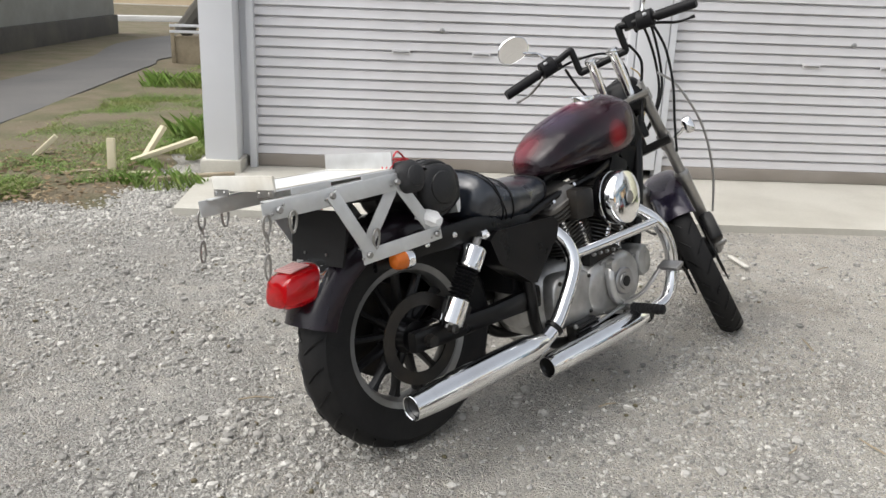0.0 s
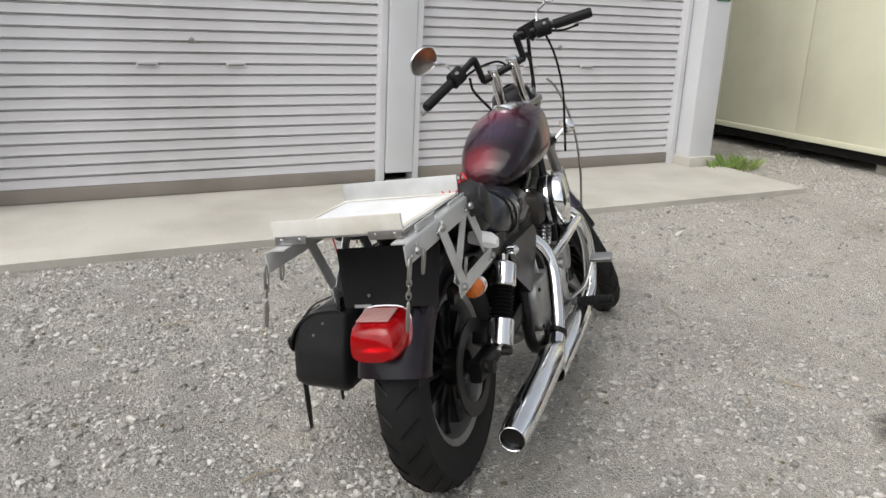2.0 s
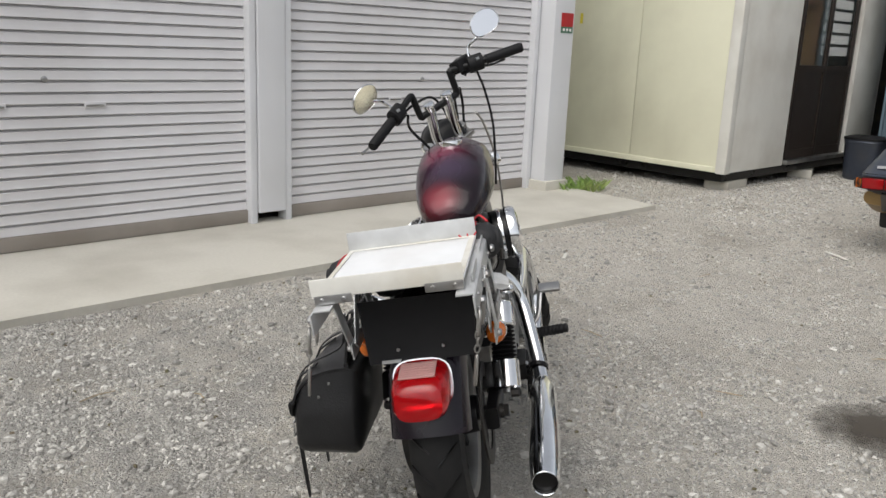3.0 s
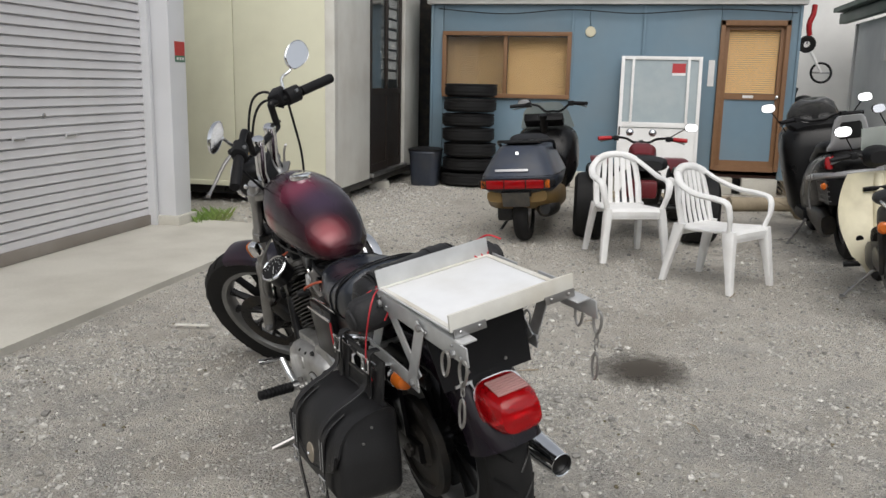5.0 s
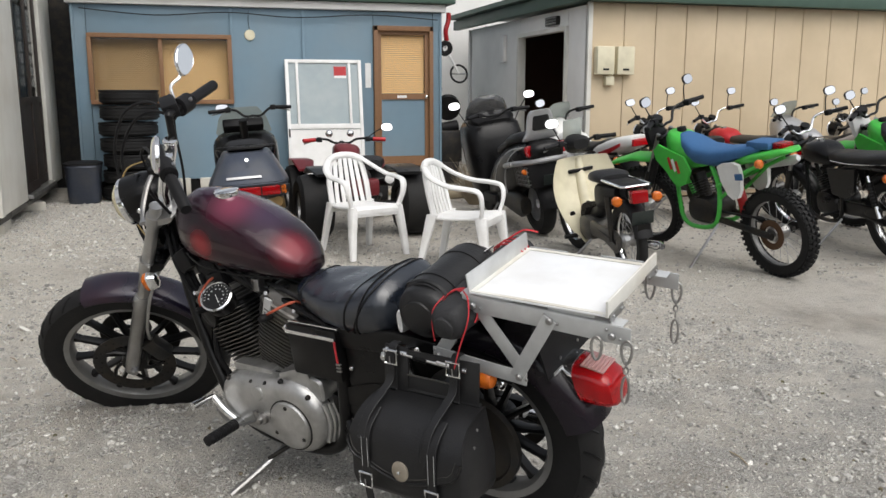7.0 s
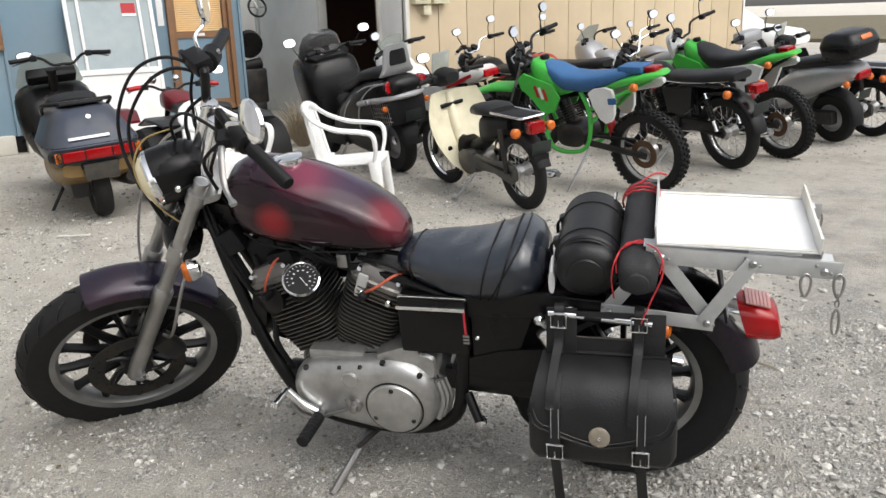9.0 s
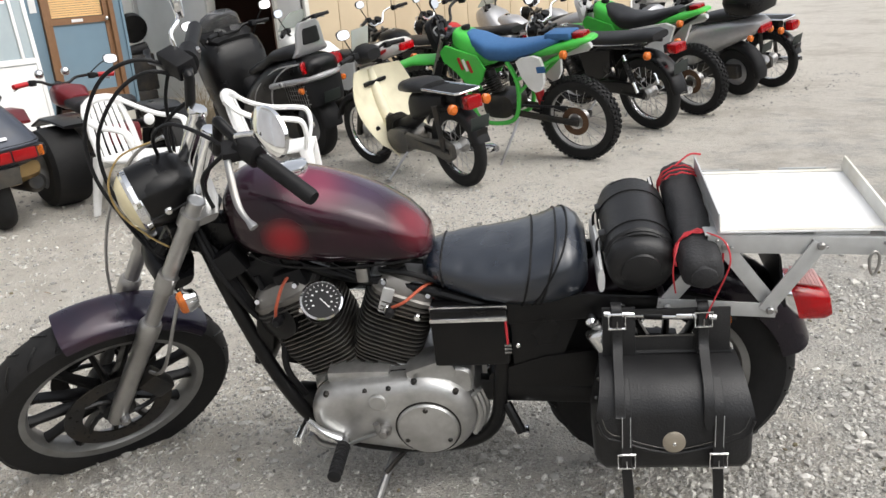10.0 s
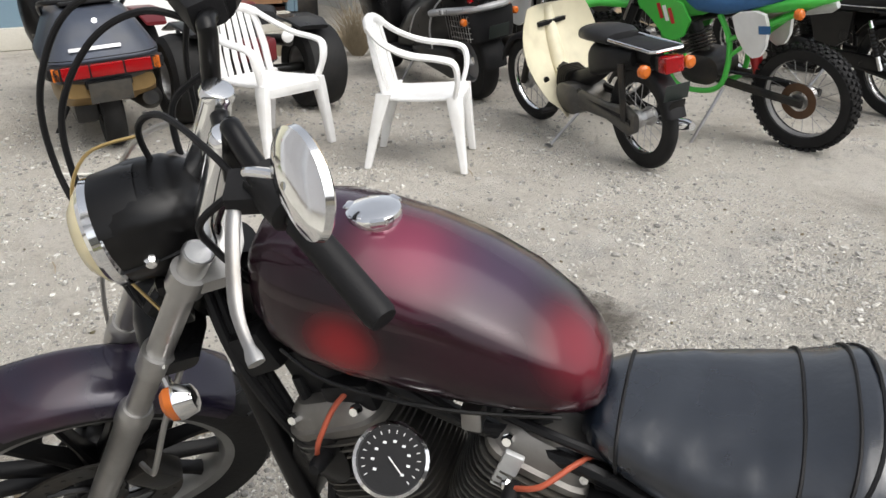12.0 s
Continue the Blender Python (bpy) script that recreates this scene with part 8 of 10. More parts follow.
CLEARPLASTIC = mat("cloudy_screen", (0.75, 0.8, 0.76), 0.2, 0, 0.05, 20)
CLEARPLASTIC.node_tree.nodes["Principled BSDF"].inputs["Transmission Weight"].default_value = 0.6

step_through(2.80, 0.324, -7.0, 7, "step_through_bike", "old step-through bike with a cream leg shield and black saddle", CUBCREAM, BLACKSEAT, BLACKPLASTIC).scale = (0.93, 0.93, 0.93)
step_through(2.95, -4.15, -4.0, 9, "delivery_bike", "black step-through bike with a bare chrome carrier", BLACK, BLACKSEAT, BLACK)


# ---- trail bikes
def trail_bike(x, y, head, lean, name, label, plastic, seat_mat, side_mat, knob_rear=46, logo=True, k=1.0):
    b = parked(x, y, head, lean, name, label)
    wb, rr, rf = 1.38 * k, 0.315 * k, 0.34 * k
    m, px = common_bike(b, wb, rr, rf, 0.052, 0.30, 27, knob_rear, 0.98, DARKMETAL, RIM, DARKMETAL)
    body(b, "fuel_tank", [(0.62, 0.80, 0.05, 0.03), (0.64, 0.80, 0.085, 0.07), (0.74, 0.83, 0.12, 0.105, 0.12), (0.86, 0.87, 0.125, 0.115, 0.15), (0.94, 0.90, 0.10, 0.10, 0.13), (0.98, 0.91, 0.05, 0.05, 0.06)], plastic, "bright plastic fuel tank", 24, 3)
    part("tank_cap", Geo().lathe([(0.035, 0), (0.035, 0.03), (0.028, 0.036)], (0.87, 0, 0.98), (0.1, 0, 1), 16), BLACKPLASTIC, b)
    body(b, "seat", [(0.83, 0.95, 0.06, 0.03), (0.76, 0.90, 0.115, 0.055, 0.075), (0.64, 0.845, 0.135, 0.055, 0.085), (0.46, 0.835, 0.135, 0.052, 0.08), (0.28, 0.86, 0.12, 0.045, 0.055), (0.12, 0.895, 0.10, 0.04), (0.05, 0.905, 0.06, 0.02)], seat_mat, "long foam seat", 20, 3)
    part("rear_fender", Geo().loft([ring((sx, 0, sz), (0, 1, 0), (0.2, 0, 1), w, h, 18, 3.4) for sx, sz, w, h in ((0.30, 0.80, 0.08, 0.03), (0.12, 0.84, 0.11, 0.035), (-0.04, 0.875, 0.115, 0.03), (-0.15, 0.90, 0.09, 0.022), (-0.19, 0.905, 0.05, 0.012))]), plastic, b, "bright plastic rear fender", 50)
    bg_ = part("seat_bag", Geo().box((0.06, 0, 0.93), (0.20, 0.16, 0.055), None, 0.02), seat_mat, b, "small tool bag") if logo else None
    tail_lamp(b, (-0.09, 0, 0.925), (0.09, 0.10, 0.05))
    for s in (-1, 1):
        indicator(b, (-0.02, s * 0.15, 0.83), -1, s, 0.03)
        part("side_panel", Geo().prism([(0.52, 0.78), (0.14, 0.83), (0.05, 0.80), (0.16, 0.58), (0.24, 0.55), (0.34, 0.66), (0.50, 0.70)] if not logo else [(0.385, 0.775), (0.345, 0.80), (0.24, 0.815), (0.185, 0.80), (0.165, 0.74), (0.175, 0.62), (0.205, 0.565), (0.25, 0.55), (0.30, 0.58), (0.355, 0.67)], (0, s * 0.125, 0), (1, 0, 0), (0, 0, 1), 0.03), side_mat, b, "side panel")
        sp = part("radiator_shroud", Geo().prism([(0.99, 0.90), (0.86, 0.86), (0.72, 0.82), (0.66, 0.72), (0.71, 0.62), (0.80, 0.585), (0.86, 0.62), (0.93, 0.70), (1.03, 0.78), (1.05, 0.85)], (0, s * 0.135, 0), (1, 0, 0), (0, 0, 1), 0.018), plastic, b, "bright plastic shroud")
        if logo:
            for q in range(3):
                part("red_mark", Geo().box((0.79 + 0.04 * q, s * 0.1465, 0.74 + 0.012 * q), (0.024, 0.004, 0.095), Matrix.Rotation(0.3, 3, "Y")), REDPLASTIC if q != 1 else WHITEPAINT, sp)
    if logo:
        sr = part("number_board_mark", Geo().box((0.18, 0.142, 0.72), (0.07, 0.004, 0.045), Matrix.Rotation(0.1, 3, "Y")), BLUESEAT, b)
    frm = Geo()
    for s in (-1, 1):
        frm.tube(curve([(px, s * 0.02, 0.88), (0.92, s * 0.05, 0.60), (0.82, s * 0.10, 0.33), (0.62, s * 0.11, 0.29), (0.46, s * 0.11, 0.36), (0.42, s * 0.10, 0.60), (0.50, s * 0.08, 0.76)], 5), 0.017, 10)
        frm.tube([(0.44, s * 0.10, 0.62), (0.0, s * 0.10, 0.82)], 0.014, 8).tube([(0.43, s * 0.10, 0.52), (0.16, s * 0.10, 0.74)], 0.013, 8)
    part("frame", frm, plastic if logo else DARKMETAL, b, "painted tubular frame")
    engine_block(b, 0.62, 0.42, 6, DARKMETAL, DARKMETAL, 20)
    part("exhaust_chamber", Geo().tube(curve([(0.78, -0.05, 0.50), (0.92, -0.08, 0.45), (0.90, -0.10, 0.62), (0.66, -0.12, 0.70), (0.36, -0.135, 0.72)], 6), [0.02 + 0.02 * math.sin(math.pi * i / 24) for i in range(25)], 12), DARKMETAL, b)
    part("silencer", Geo().tube([(0.36, -0.14, 0.72), (0.32, -0.14, 0.73), (-0.04, -0.14, 0.80), (-0.08, -0.14, 0.81)], [0.02, 0.038, 0.038, 0.02], 14), ALU, b, "alloy silencer")
    part("rear_sprocket", Geo().lathe([(0.105, 0.06), (0.105, 0.066), (0.06, 0.066), (0.06, 0.06)], (0, 0, rr), (0, 1, 0), 36, closed=True), RUSTY, b, "rusty rear sprocket")
    part("chain_guard", Geo().tube([(0.46, 0.075, rr + 0.11), (0.05, 0.075, rr + 0.11)], 0.016, 8, flat=0.5), BLACKPLASTIC, b)
    part("rear_shock", Geo().tube([(0.36, 0, 0.70), (0.28, 0, 0.40)], 0.035, 12), REDPLASTIC, b)
    part("front_fender", Geo().loft([ring((sx, 0, sz), (0, 1, 0), (-0.1, 0, 1), w, h, 18, 3.4) for sx, sz, w, h in ((wb - 0.30, 0.74, 0.05, 0.015), (wb - 0.22, 0.76, 0.075, 0.025), (wb, 0.775, 0.075, 0.025), (wb + 0.22, 0.73, 0.055, 0.018), (wb + 0.28, 0.70, 0.03, 0.01))]).moved(m), plastic, b, "high plastic front fender", 50)
    hl_ = part("headlamp_cowl", Geo().loft([ring((px + dx, 0, 0.95), (0, 1, 0), (0.15, 0, 1), w, h, 18, 3) for dx, w, h in ((0.08, 0.06, 0.08), (0.12, 0.10, 0.14), (0.17, 0.09, 0.12), (0.18, 0.06, 0.08))]).moved(m), BLACKPLASTIC if logo else WHITEPAINT, b, "headlamp cowl", 50)
    part("meter", Geo().lathe([(0.04, 0), (0.045, 0.03), (0.04, 0.05)], (px + 0.09, 0.03, 1.06), (-0.5, 0, 0.85), 18).moved(m), BLACK, hl_)
    bars(b, (px + 0.02, 1.04), 0.37, 0.09, 0.10, m, BLACK, (1, -1), (0.0, 0.17))
    part("fork_boot", Geo().tube([(px + 0.12, 0.085, 0.78), (px + 0.22, 0.085, 0.58)], 0.03, 10).tube([(px + 0.12, -0.085, 0.78), (px + 0.22, -0.085, 0.58)], 0.03, 10).moved(m), BLACKPLASTIC, b)
    stand_leg(b, 0.44, 0.12, 0.34, 0.26)
    return b


RUSTY = mat("rusty_steel", (0.10, 0.055, 0.03), 0.6, 0.5, 0.3, 40)
WHITEBODY = mat("white_plastic", (0.72, 0.72, 0.7), 0.4, 0, 0.06, 30, dirt=(0.5, 0.48, 0.42), dscale=6, damount=0.4)
trail_bike(2.61, -0.68, 9.0, 11, "trail_bike", "bright green trail bike with a blue seat and knobbly tyres", GREEN, BLUESEAT, WHITEBODY).scale = (0.96, 0.96, 0.96)
trail_bike(2.82, -2.55, -5.0, 11, "green_trail_bike", "green trail bike with a black seat and white side panels", GREEN, BLACKSEAT, WHITEBODY, 46, False, 0.98)


# ---- road bikes
def road_bike(x, y, head, lean, name, label, tank_mat, tail_mat, style, knee=0.0):
    b = parked(x, y, head, lean, name, label)
    wb, r = 1.36, 0.305
    m, px = common_bike(b, wb, r, r, 0.05 if style == "classic" else 0.06, 0.25, 26, 0, 0.84, BLACK, CHROME if style == "classic" else RIM)
    body(b, "fuel_tank", [(0.60, 0.70, 0.06, 0.03), (0.63, 0.71, 0.09, 0.06), (0.76, 0.745, 0.125, 0.085, 0.09), (0.90, 0.76, 0.13, 0.085, 0.10), (1.0, 0.755, 0.09, 0.06, 0.08), (1.03, 0.75, 0.05, 0.03)], tank_mat, "painted fuel tank", 24, 2.8)
    part("filler_cap", Geo().lathe([(0.035, 0), (0.035, 0.012), (0.02, 0.016)], (0.86, 0, 0.838), (0, 0, 1), 18), CHROME, b)
    if style == "classic":
        st = body(b, "seat", [(0.64, 0.735, 0.06, 0.02), (0.60, 0.735, 0.10, 0.042), (0.40, 0.735, 0.115, 0.042), (0.15, 0.745, 0.12, 0.045), (-0.12, 0.765, 0.12, 0.05), (-0.20, 0.77, 0.09, 0.03)], BLACKSEAT, "long black ribbed seat", 20, 3)
        for s in (-1, 1):
            part("seat_trim", Geo().tube(curve([(0.58, s * 0.104, 0.71), (0.30, s * 0.121, 0.712), (0.0, s * 0.123, 0.73), (-0.16, s * 0.11, 0.745)], 5), 0.005, 6), CHROME, st)
        tail_lamp(b, (-0.34, 0, 0.68), (0.09, 0.12, 0.07))
        rear_fender(b, r, r + 0.05, 0.075, 40, 176, BLACK)
    else:
        body(b, "seat", [(0.62, 0.72, 0.05, 0.02), (0.56, 0.715, 0.10, 0.04), (0.30, 0.72, 0.12, 0.045), (0.12, 0.77, 0.11, 0.045), (-0.05, 0.80, 0.08, 0.03)], BLACKSEAT, "black seat", 20, 3)
        body(b, "tail_fairing", [(0.40, 0.66, 0.10, 0.06), (0.18, 0.71, 0.13, 0.07), (-0.05, 0.76, 0.13, 0.075), (-0.24, 0.80, 0.11, 0.06), (-0.30, 0.81, 0.08, 0.04)], tail_mat, "painted tail fairing", 20, 3.2)
        tail_lamp(b, (-0.30, 0, 0.80), (0.06, 0.15, 0.06))
        rear_fender(b, r, r + 0.05, 0.075, 60, 165, BLACKPLASTIC)
        body(b, "fairing", [(0.74, 0.56, 0.14, 0.10), (0.86, 0.62, 0.19, 0.16), (1.0, 0.70, 0.20, 0.20), (1.14, 0.78, 0.17, 0.18), (1.26, 0.82, 0.09, 0.09), (1.28, 0.82, 0.05, 0.05)], tail_mat, "half fairing", 22, 3)
        part("windscreen", Geo().loft([ring((sx, 0, sz), (0, 1, 0), (-0.5, 0, 0.85), w, h, 16, 2.6) for sx, sz, w, h in ((1.16, 0.96, 0.15, 0.02), (1.08, 1.05, 0.13, 0.02), (1.02, 1.10, 0.09, 0.015))]), CLEARPLASTIC, b, "smoked windscreen", 50)
    for s in (-1, 1):
        indicator(b, (-0.20, s * 0.17, 0.66), -1, s, 0.032)
        part("rear_shock", Geo().tube([(0.10, s * 0.12, 0.64), (0.0, s * 0.12, 0.34)], 0.014, 8), CHROME, b)
        part("shock_spring", Geo().lathe([(0.026 - 0.005 * (k % 2), 0.012 * k) for k in range(16)], (0.085, s * 0.12, 0.595), (-0.31, 0, -0.95), 12), BLACK if style == "classic" else REDPLASTIC, b)
        part("side_cover", Geo().prism([(0.58, 0.66), (0.22, 0.68), (0.26, 0.50), (0.36, 0.44), (0.54, 0.46)], (0, s * 0.125, 0), (1, 0, 0), (0, 0, 1), 0.025), BLACK if style == "classic" else tail_mat, b)
        frm = Geo().tube(curve([(px, s * 0.02, 0.78), (1.0, s * 0.06, 0.50), (0.92, s * 0.10, 0.26), (0.55, s * 0.12, 0.24), (0.44, s * 0.12, 0.36), (0.42, s * 0.11, 0.66), (-0.1, s * 0.11, 0.70)], 5), 0.016, 10)
        part("frame_tube", frm, BLACK, b)
        part("foot_peg", Geo().tube([(0.50, s * 0.12, 0.32), (0.50, s * 0.26, 0.32)], 0.014, 10), BLACKPLASTIC, b)
    part("frame_spine", Geo().tube([(px, 0, 0.80), (0.5, 0, 0.68), (0.1, 0, 0.70)], 0.03, 10), BLACK, b)
    engine_block(b, 0.68, 0.36, 7, DARKMETAL if style != "classic" else BLACK, BLACK, 20)
    part("carburettor", Geo().box((0.55, 0.04, 0.52), (0.10, 0.10, 0.10), None, 0.02), DARKMETAL, b)
    part("exhaust_pipe", Geo().tube(curve([(0.86, -0.06, 0.52), (1.0, -0.09, 0.42), (0.95, -0.12, 0.25), (0.70, -0.14, 0.21), (0.30, -0.15, 0.24)], 6), 0.018, 12), CHROME, b)
    part("muffler", Geo().tube([(0.34, -0.15, 0.235), (0.28, -0.152, 0.24), (-0.20, -0.16, 0.28), (-0.28, -0.16, 0.287)], [0.02, 0.042, 0.042, 0.03], 16), CHROME if style == "classic" else DARKMETAL, b)
    if style == "classic":
        part("chain_guard", Geo().box((0.26, 0.10, r + 0.06), (0.52, 0.03, 0.10), None, 0.02), BLACK, b)
        hl_ = part("headlamp", Geo().lathe([(0.04, -0.08), (0.08, -0.04), (0.085, 0.04)], (px + 0.16, 0, 0.80), (1, 0, 0), 24).moved(m), BLACK, b)
        part("headlamp_ring", Geo().lathe([(0.085, 0.035), (0.09, 0.045), (0.082, 0.055), (0.03, 0.07), (0.005, 0.072)], (px + 0.16, 0, 0.80), (1, 0, 0), 24).moved(m), CHROME, hl_)
        for s in (-1, 1):
            part("meter", Geo().lathe([(0.035, 0), (0.04, 0.03), (0.038, 0.05)], (px + 0.07, s * 0.05, 0.90), (-0.5, 0, 0.85), 16).moved(m), BLACK, b)
    bars(b, (px + 0.02, 0.90), 0.35, 0.10, 0.13, m, CHROME if style == "classic" else BLACK, (1, -1) if style == "classic" else (1,), (0.0, 0.17))
    part("front_fender", arc_fender((wb, 0, r), r + 0.03, 0.06, radians(40), radians(165), 0.04, 14).moved(m), tank_mat if style == "classic" else tail_mat, b)
    plate(b, (-0.36, 0, 0.53), -0.2)
    stand_leg(b, 0.46, 0.12, 0.27, 0.22)
    return b


road_bike(2.80, -1.83, -9.0, 11, "black_road_bike", "black classic road bike with a chrome-edged seat", BLACK, BLACK, "classic")
white_bike = road_bike(4.58, -0.60, 4.0, 7, "white_sport_bike", "white and red sport bike with a half fairing", WHITEBODY, WHITEBODY, "sport")
for side in (-1, 1):
    part("red_stripe", Geo().prism([(0.16, 0.70), (-0.02, 0.745), (-0.20, 0.80), (-0.20, 0.775), (-0.02, 0.705), (0.14, 0.665)], (0, side * 0.131, 0), (1, 0, 0), (0, 0, 1), 0.006), REDPLASTIC, white_bike, "red side stripe")
road_bike(4.75, -1.55, -4.0, 7, "dark_road_bike", "dark road bike standing close to the tan wall", BLACK, BLACK, "classic")
road_bike(4.80, -2.35, -2.0, 7, "red_road_bike", "dark red road bike standing close to the tan wall", REDPLASTIC, BLACK, "classic")
road_bike(4.75, -3.30, 0.0, 7, "silver_sport_bike", "silver sport bike standing close to the tan wall", SILVER, SILVER, "sport")
road_bike(4.85, -4.20, 2.0, 7, "grey_road_bike", "grey road bike standing close to the tan wall", SILVER, BLACK, "classic")


# ---- scooters
def fat_wheel(b, prefix, o, r, w, m=None):
    m = m or Matrix()
    ty = part(prefix + "_tyre", tyre_geo(o, r, w, r * 0.58, 36).moved(m), RUBBER, b)
    part(prefix + "_rim", Geo().lathe([(r * 0.59, -w * 0.6), (r * 0.5, -w * 0.62), (r * 0.45, -w * 0.1), (r * 0.15, -w * 0.2), (r * 0.15, w * 0.2), (r * 0.45, w * 0.1), (r * 0.5, w * 0.62), (r * 0.59, w * 0.6)], o, (0, 1, 0), 32, closed=True).moved(m), SILVER, b)


def touring_scooter(x, y, head, lean):
    """Long low scooter with a boxy rear trunk, seen from behind."""
    b = parked(x, y, head, lean, "touring_scooter", "grey-blue touring scooter with a boxy rear trunk", "scooter")
    wb = 1.50
    fat_wheel(b, "rear", (0, 0, 0.22), 0.22, 0.062)
    fat_wheel(b, "front", (wb, 0, 0.24), 0.24, 0.055)
    tr = part("rear_trunk", Geo().loft([ring((cx_, 0, z), (1, 0, 0), (0, 1, 0), lx, wy, 32, 4.5) for z, cx_, lx, wy in ((0.42, 0.10, 0.40, 0.235), (0.45, 0.10, 0.44, 0.262), (0.545, 0.11, 0.465, 0.285), (0.565, 0.12, 0.450, 0.278), (0.62, 0.14, 0.425, 0.250), (0.70, 0.18, 0.375, 0.212), (0.755, 0.20, 0.34, 0.180), (0.775, 0.20, 0.30, 0.150))]), GREYBLUE, b, "faded grey-blue trunk", 40)
    part("trunk_seam", Geo().loft([ring((0.1155, 0, z), (1, 0, 0), (0, 1, 0), 0.461, 0.2845, 32, 4.5) for z in (0.548, 0.556)]), BLACK, tr)
    part("trunk_lid", Geo().box((0.10, 0, 0.785), (0.34, 0.26, 0.02), Matrix.Rotation(0.10, 3, "Y"), 0.009), BLACKPLASTIC, tr)
    part("trunk_lock", Geo().lathe([(0.013, 0), (0.013, 0.008)], (-0.228, 0, 0.722), (-1, 0, 0.4), 14), CHROME, tr)
    part("trunk_lettering", Geo().box((-0.312, 0.03, 0.600), (0.004, 0.24, 0.020), Matrix.Rotation(0.5, 3, "Y"), 0.001), SILVER, tr, "worn lettering as a pale bar")
    lp = part("tail_lamp_bar", Geo().loft([ring((cx_, 0, 0.497), (0, 1, 0), (0, 0, 1), w, 0.042, 20, 5) for cx_, w in ((-0.28, 0.282), (-0.345, 0.268), (-0.365, 0.245))]), BLACKPLASTIC, b)
    for yy, w, mt in ((0.0, 0.15, REDLENS), (0.145, 0.125, REDLENS), (-0.145, 0.125, REDLENS), (0.23, 0.038, AMBER), (-0.23, 0.038, AMBER)):
        part("lamp_lens", Geo().box((-0.362 + (0.012 if abs(yy) > 0.2 else 0), yy, 0.497), (0.03, w, 0.066), None, 0.006), mt, lp)
    body(b, "lower_cowl", [(-0.30, 0.40, 0.22, 0.05), (-0.15, 0.36, 0.24, 0.08), (0.30, 0.34, 0.24, 0.12), (0.60, 0.30, 0.22, 0.14), (1.05, 0.26, 0.20, 0.10), (1.15, 0.28, 0.16, 0.08)], GOLDSIDE, "gold-brown lower cowl", 22, 4)
    part("engine_case", Geo().box((0.10, 0.12, 0.25), (0.50, 0.12, 0.14), None, 0.03), DARKMETAL, b)
    body(b, "seat", [(0.28, 0.76, 0.12, 0.05), (0.36, 0.78, 0.16, 0.07), (0.50, 0.75, 0.17, 0.06), (0.58, 0.69, 0.17, 0.05), (0.80, 0.67, 0.15, 0.045), (0.92, 0.66, 0.10, 0.03)], BLACKSEAT, "stepped black seat", 22, 3)
    rl = part("grab_rail", Geo().tube(curve([(0.34, 0.20, 0.72), (0.16, 0.21, 0.79), (0.08, 0.16, 0.80), (0.06, 0.0, 0.80), (0.08, -0.16, 0.80), (0.16, -0.21, 0.79), (0.34, -0.20, 0.72)], 5), 0.013, 10), BLACK, b, "black grab rail")
    body(b, "front_cowl", [(1.10, 0.45, 0.20, 0.22), (1.22, 0.56, 0.26, 0.28), (1.40, 0.62, 0.28, 0.26), (1.62, 0.60, 0.22, 0.18), (1.75, 0.56, 0.12, 0.10)], BLACK, "black front cowl", 22, 3.5)
    part("windscreen", Geo().loft([ring((sx, 0, sz), (0, 1, 0), (-0.55, 0, 0.83), w, h, 18, 3) for sx, sz, w, h in ((1.42, 0.86, 0.24, 0.03), (1.34, 1.0, 0.20, 0.02), (1.28, 1.08, 0.14, 0.015))]), CLEARPLASTIC, b, "short smoked screen", 50)
    m = Matrix()
    part("steering_column", Geo().tube([(1.32, 0, 0.6), (1.15, 0, 0.98)], 0.035, 12), BLACK, b)
    bars(b, (1.14, 0.99), 0.33, 0.07, 0.16, Matrix.Translation((1.14, -0.09, 1.01)) @ Matrix.Rotation(-0.15, 4, "Z") @ Matrix.Translation((-1.14, 0, -0.99)), BLACK, (1,), (0.04, 0.02))
    part("dash", Geo().box((1.22, 0, 0.93), (0.14, 0.34, 0.08), Matrix.Rotation(0.5, 3, "Y"), 0.02), BLACKPLASTIC, b)
    part("number_plate", Geo().box((-0.335, 0, 0.375), (0.006, 0.20, 0.12), Matrix.Rotation(-0.35, 3, "Y"), 0.002), FINMETAL, b, "blank dull grey number plate")
    part("plate_bracket", Geo().box((-0.30, 0, 0.42), (0.05, 0.22, 0.05), None, 0.01), BLACKPLASTIC, b)
    part("muffler", Geo().tube([(0.30, -0.17, 0.24), (0.26, -0.18, 0.24), (-0.18, -0.19, 0.28), (-0.22, -0.19, 0.285)], [0.03, 0.065, 0.065, 0.04], 16), DARKMETAL, b)
    part("stand_leg", Geo().tube([(0.45, 0.16, 0.18), (0.42, 0.27, 0.012)], 0.012, 8), BLACK, b)
    return b


GOLDSIDE = mat("gold_brown_plastic", (0.22, 0.14, 0.05), 0.4, 0.2, 0.15, 20)
touring_scooter(4.60, 2.60, -3.0, 4).scale = (0.98, 1.05, 0.98)


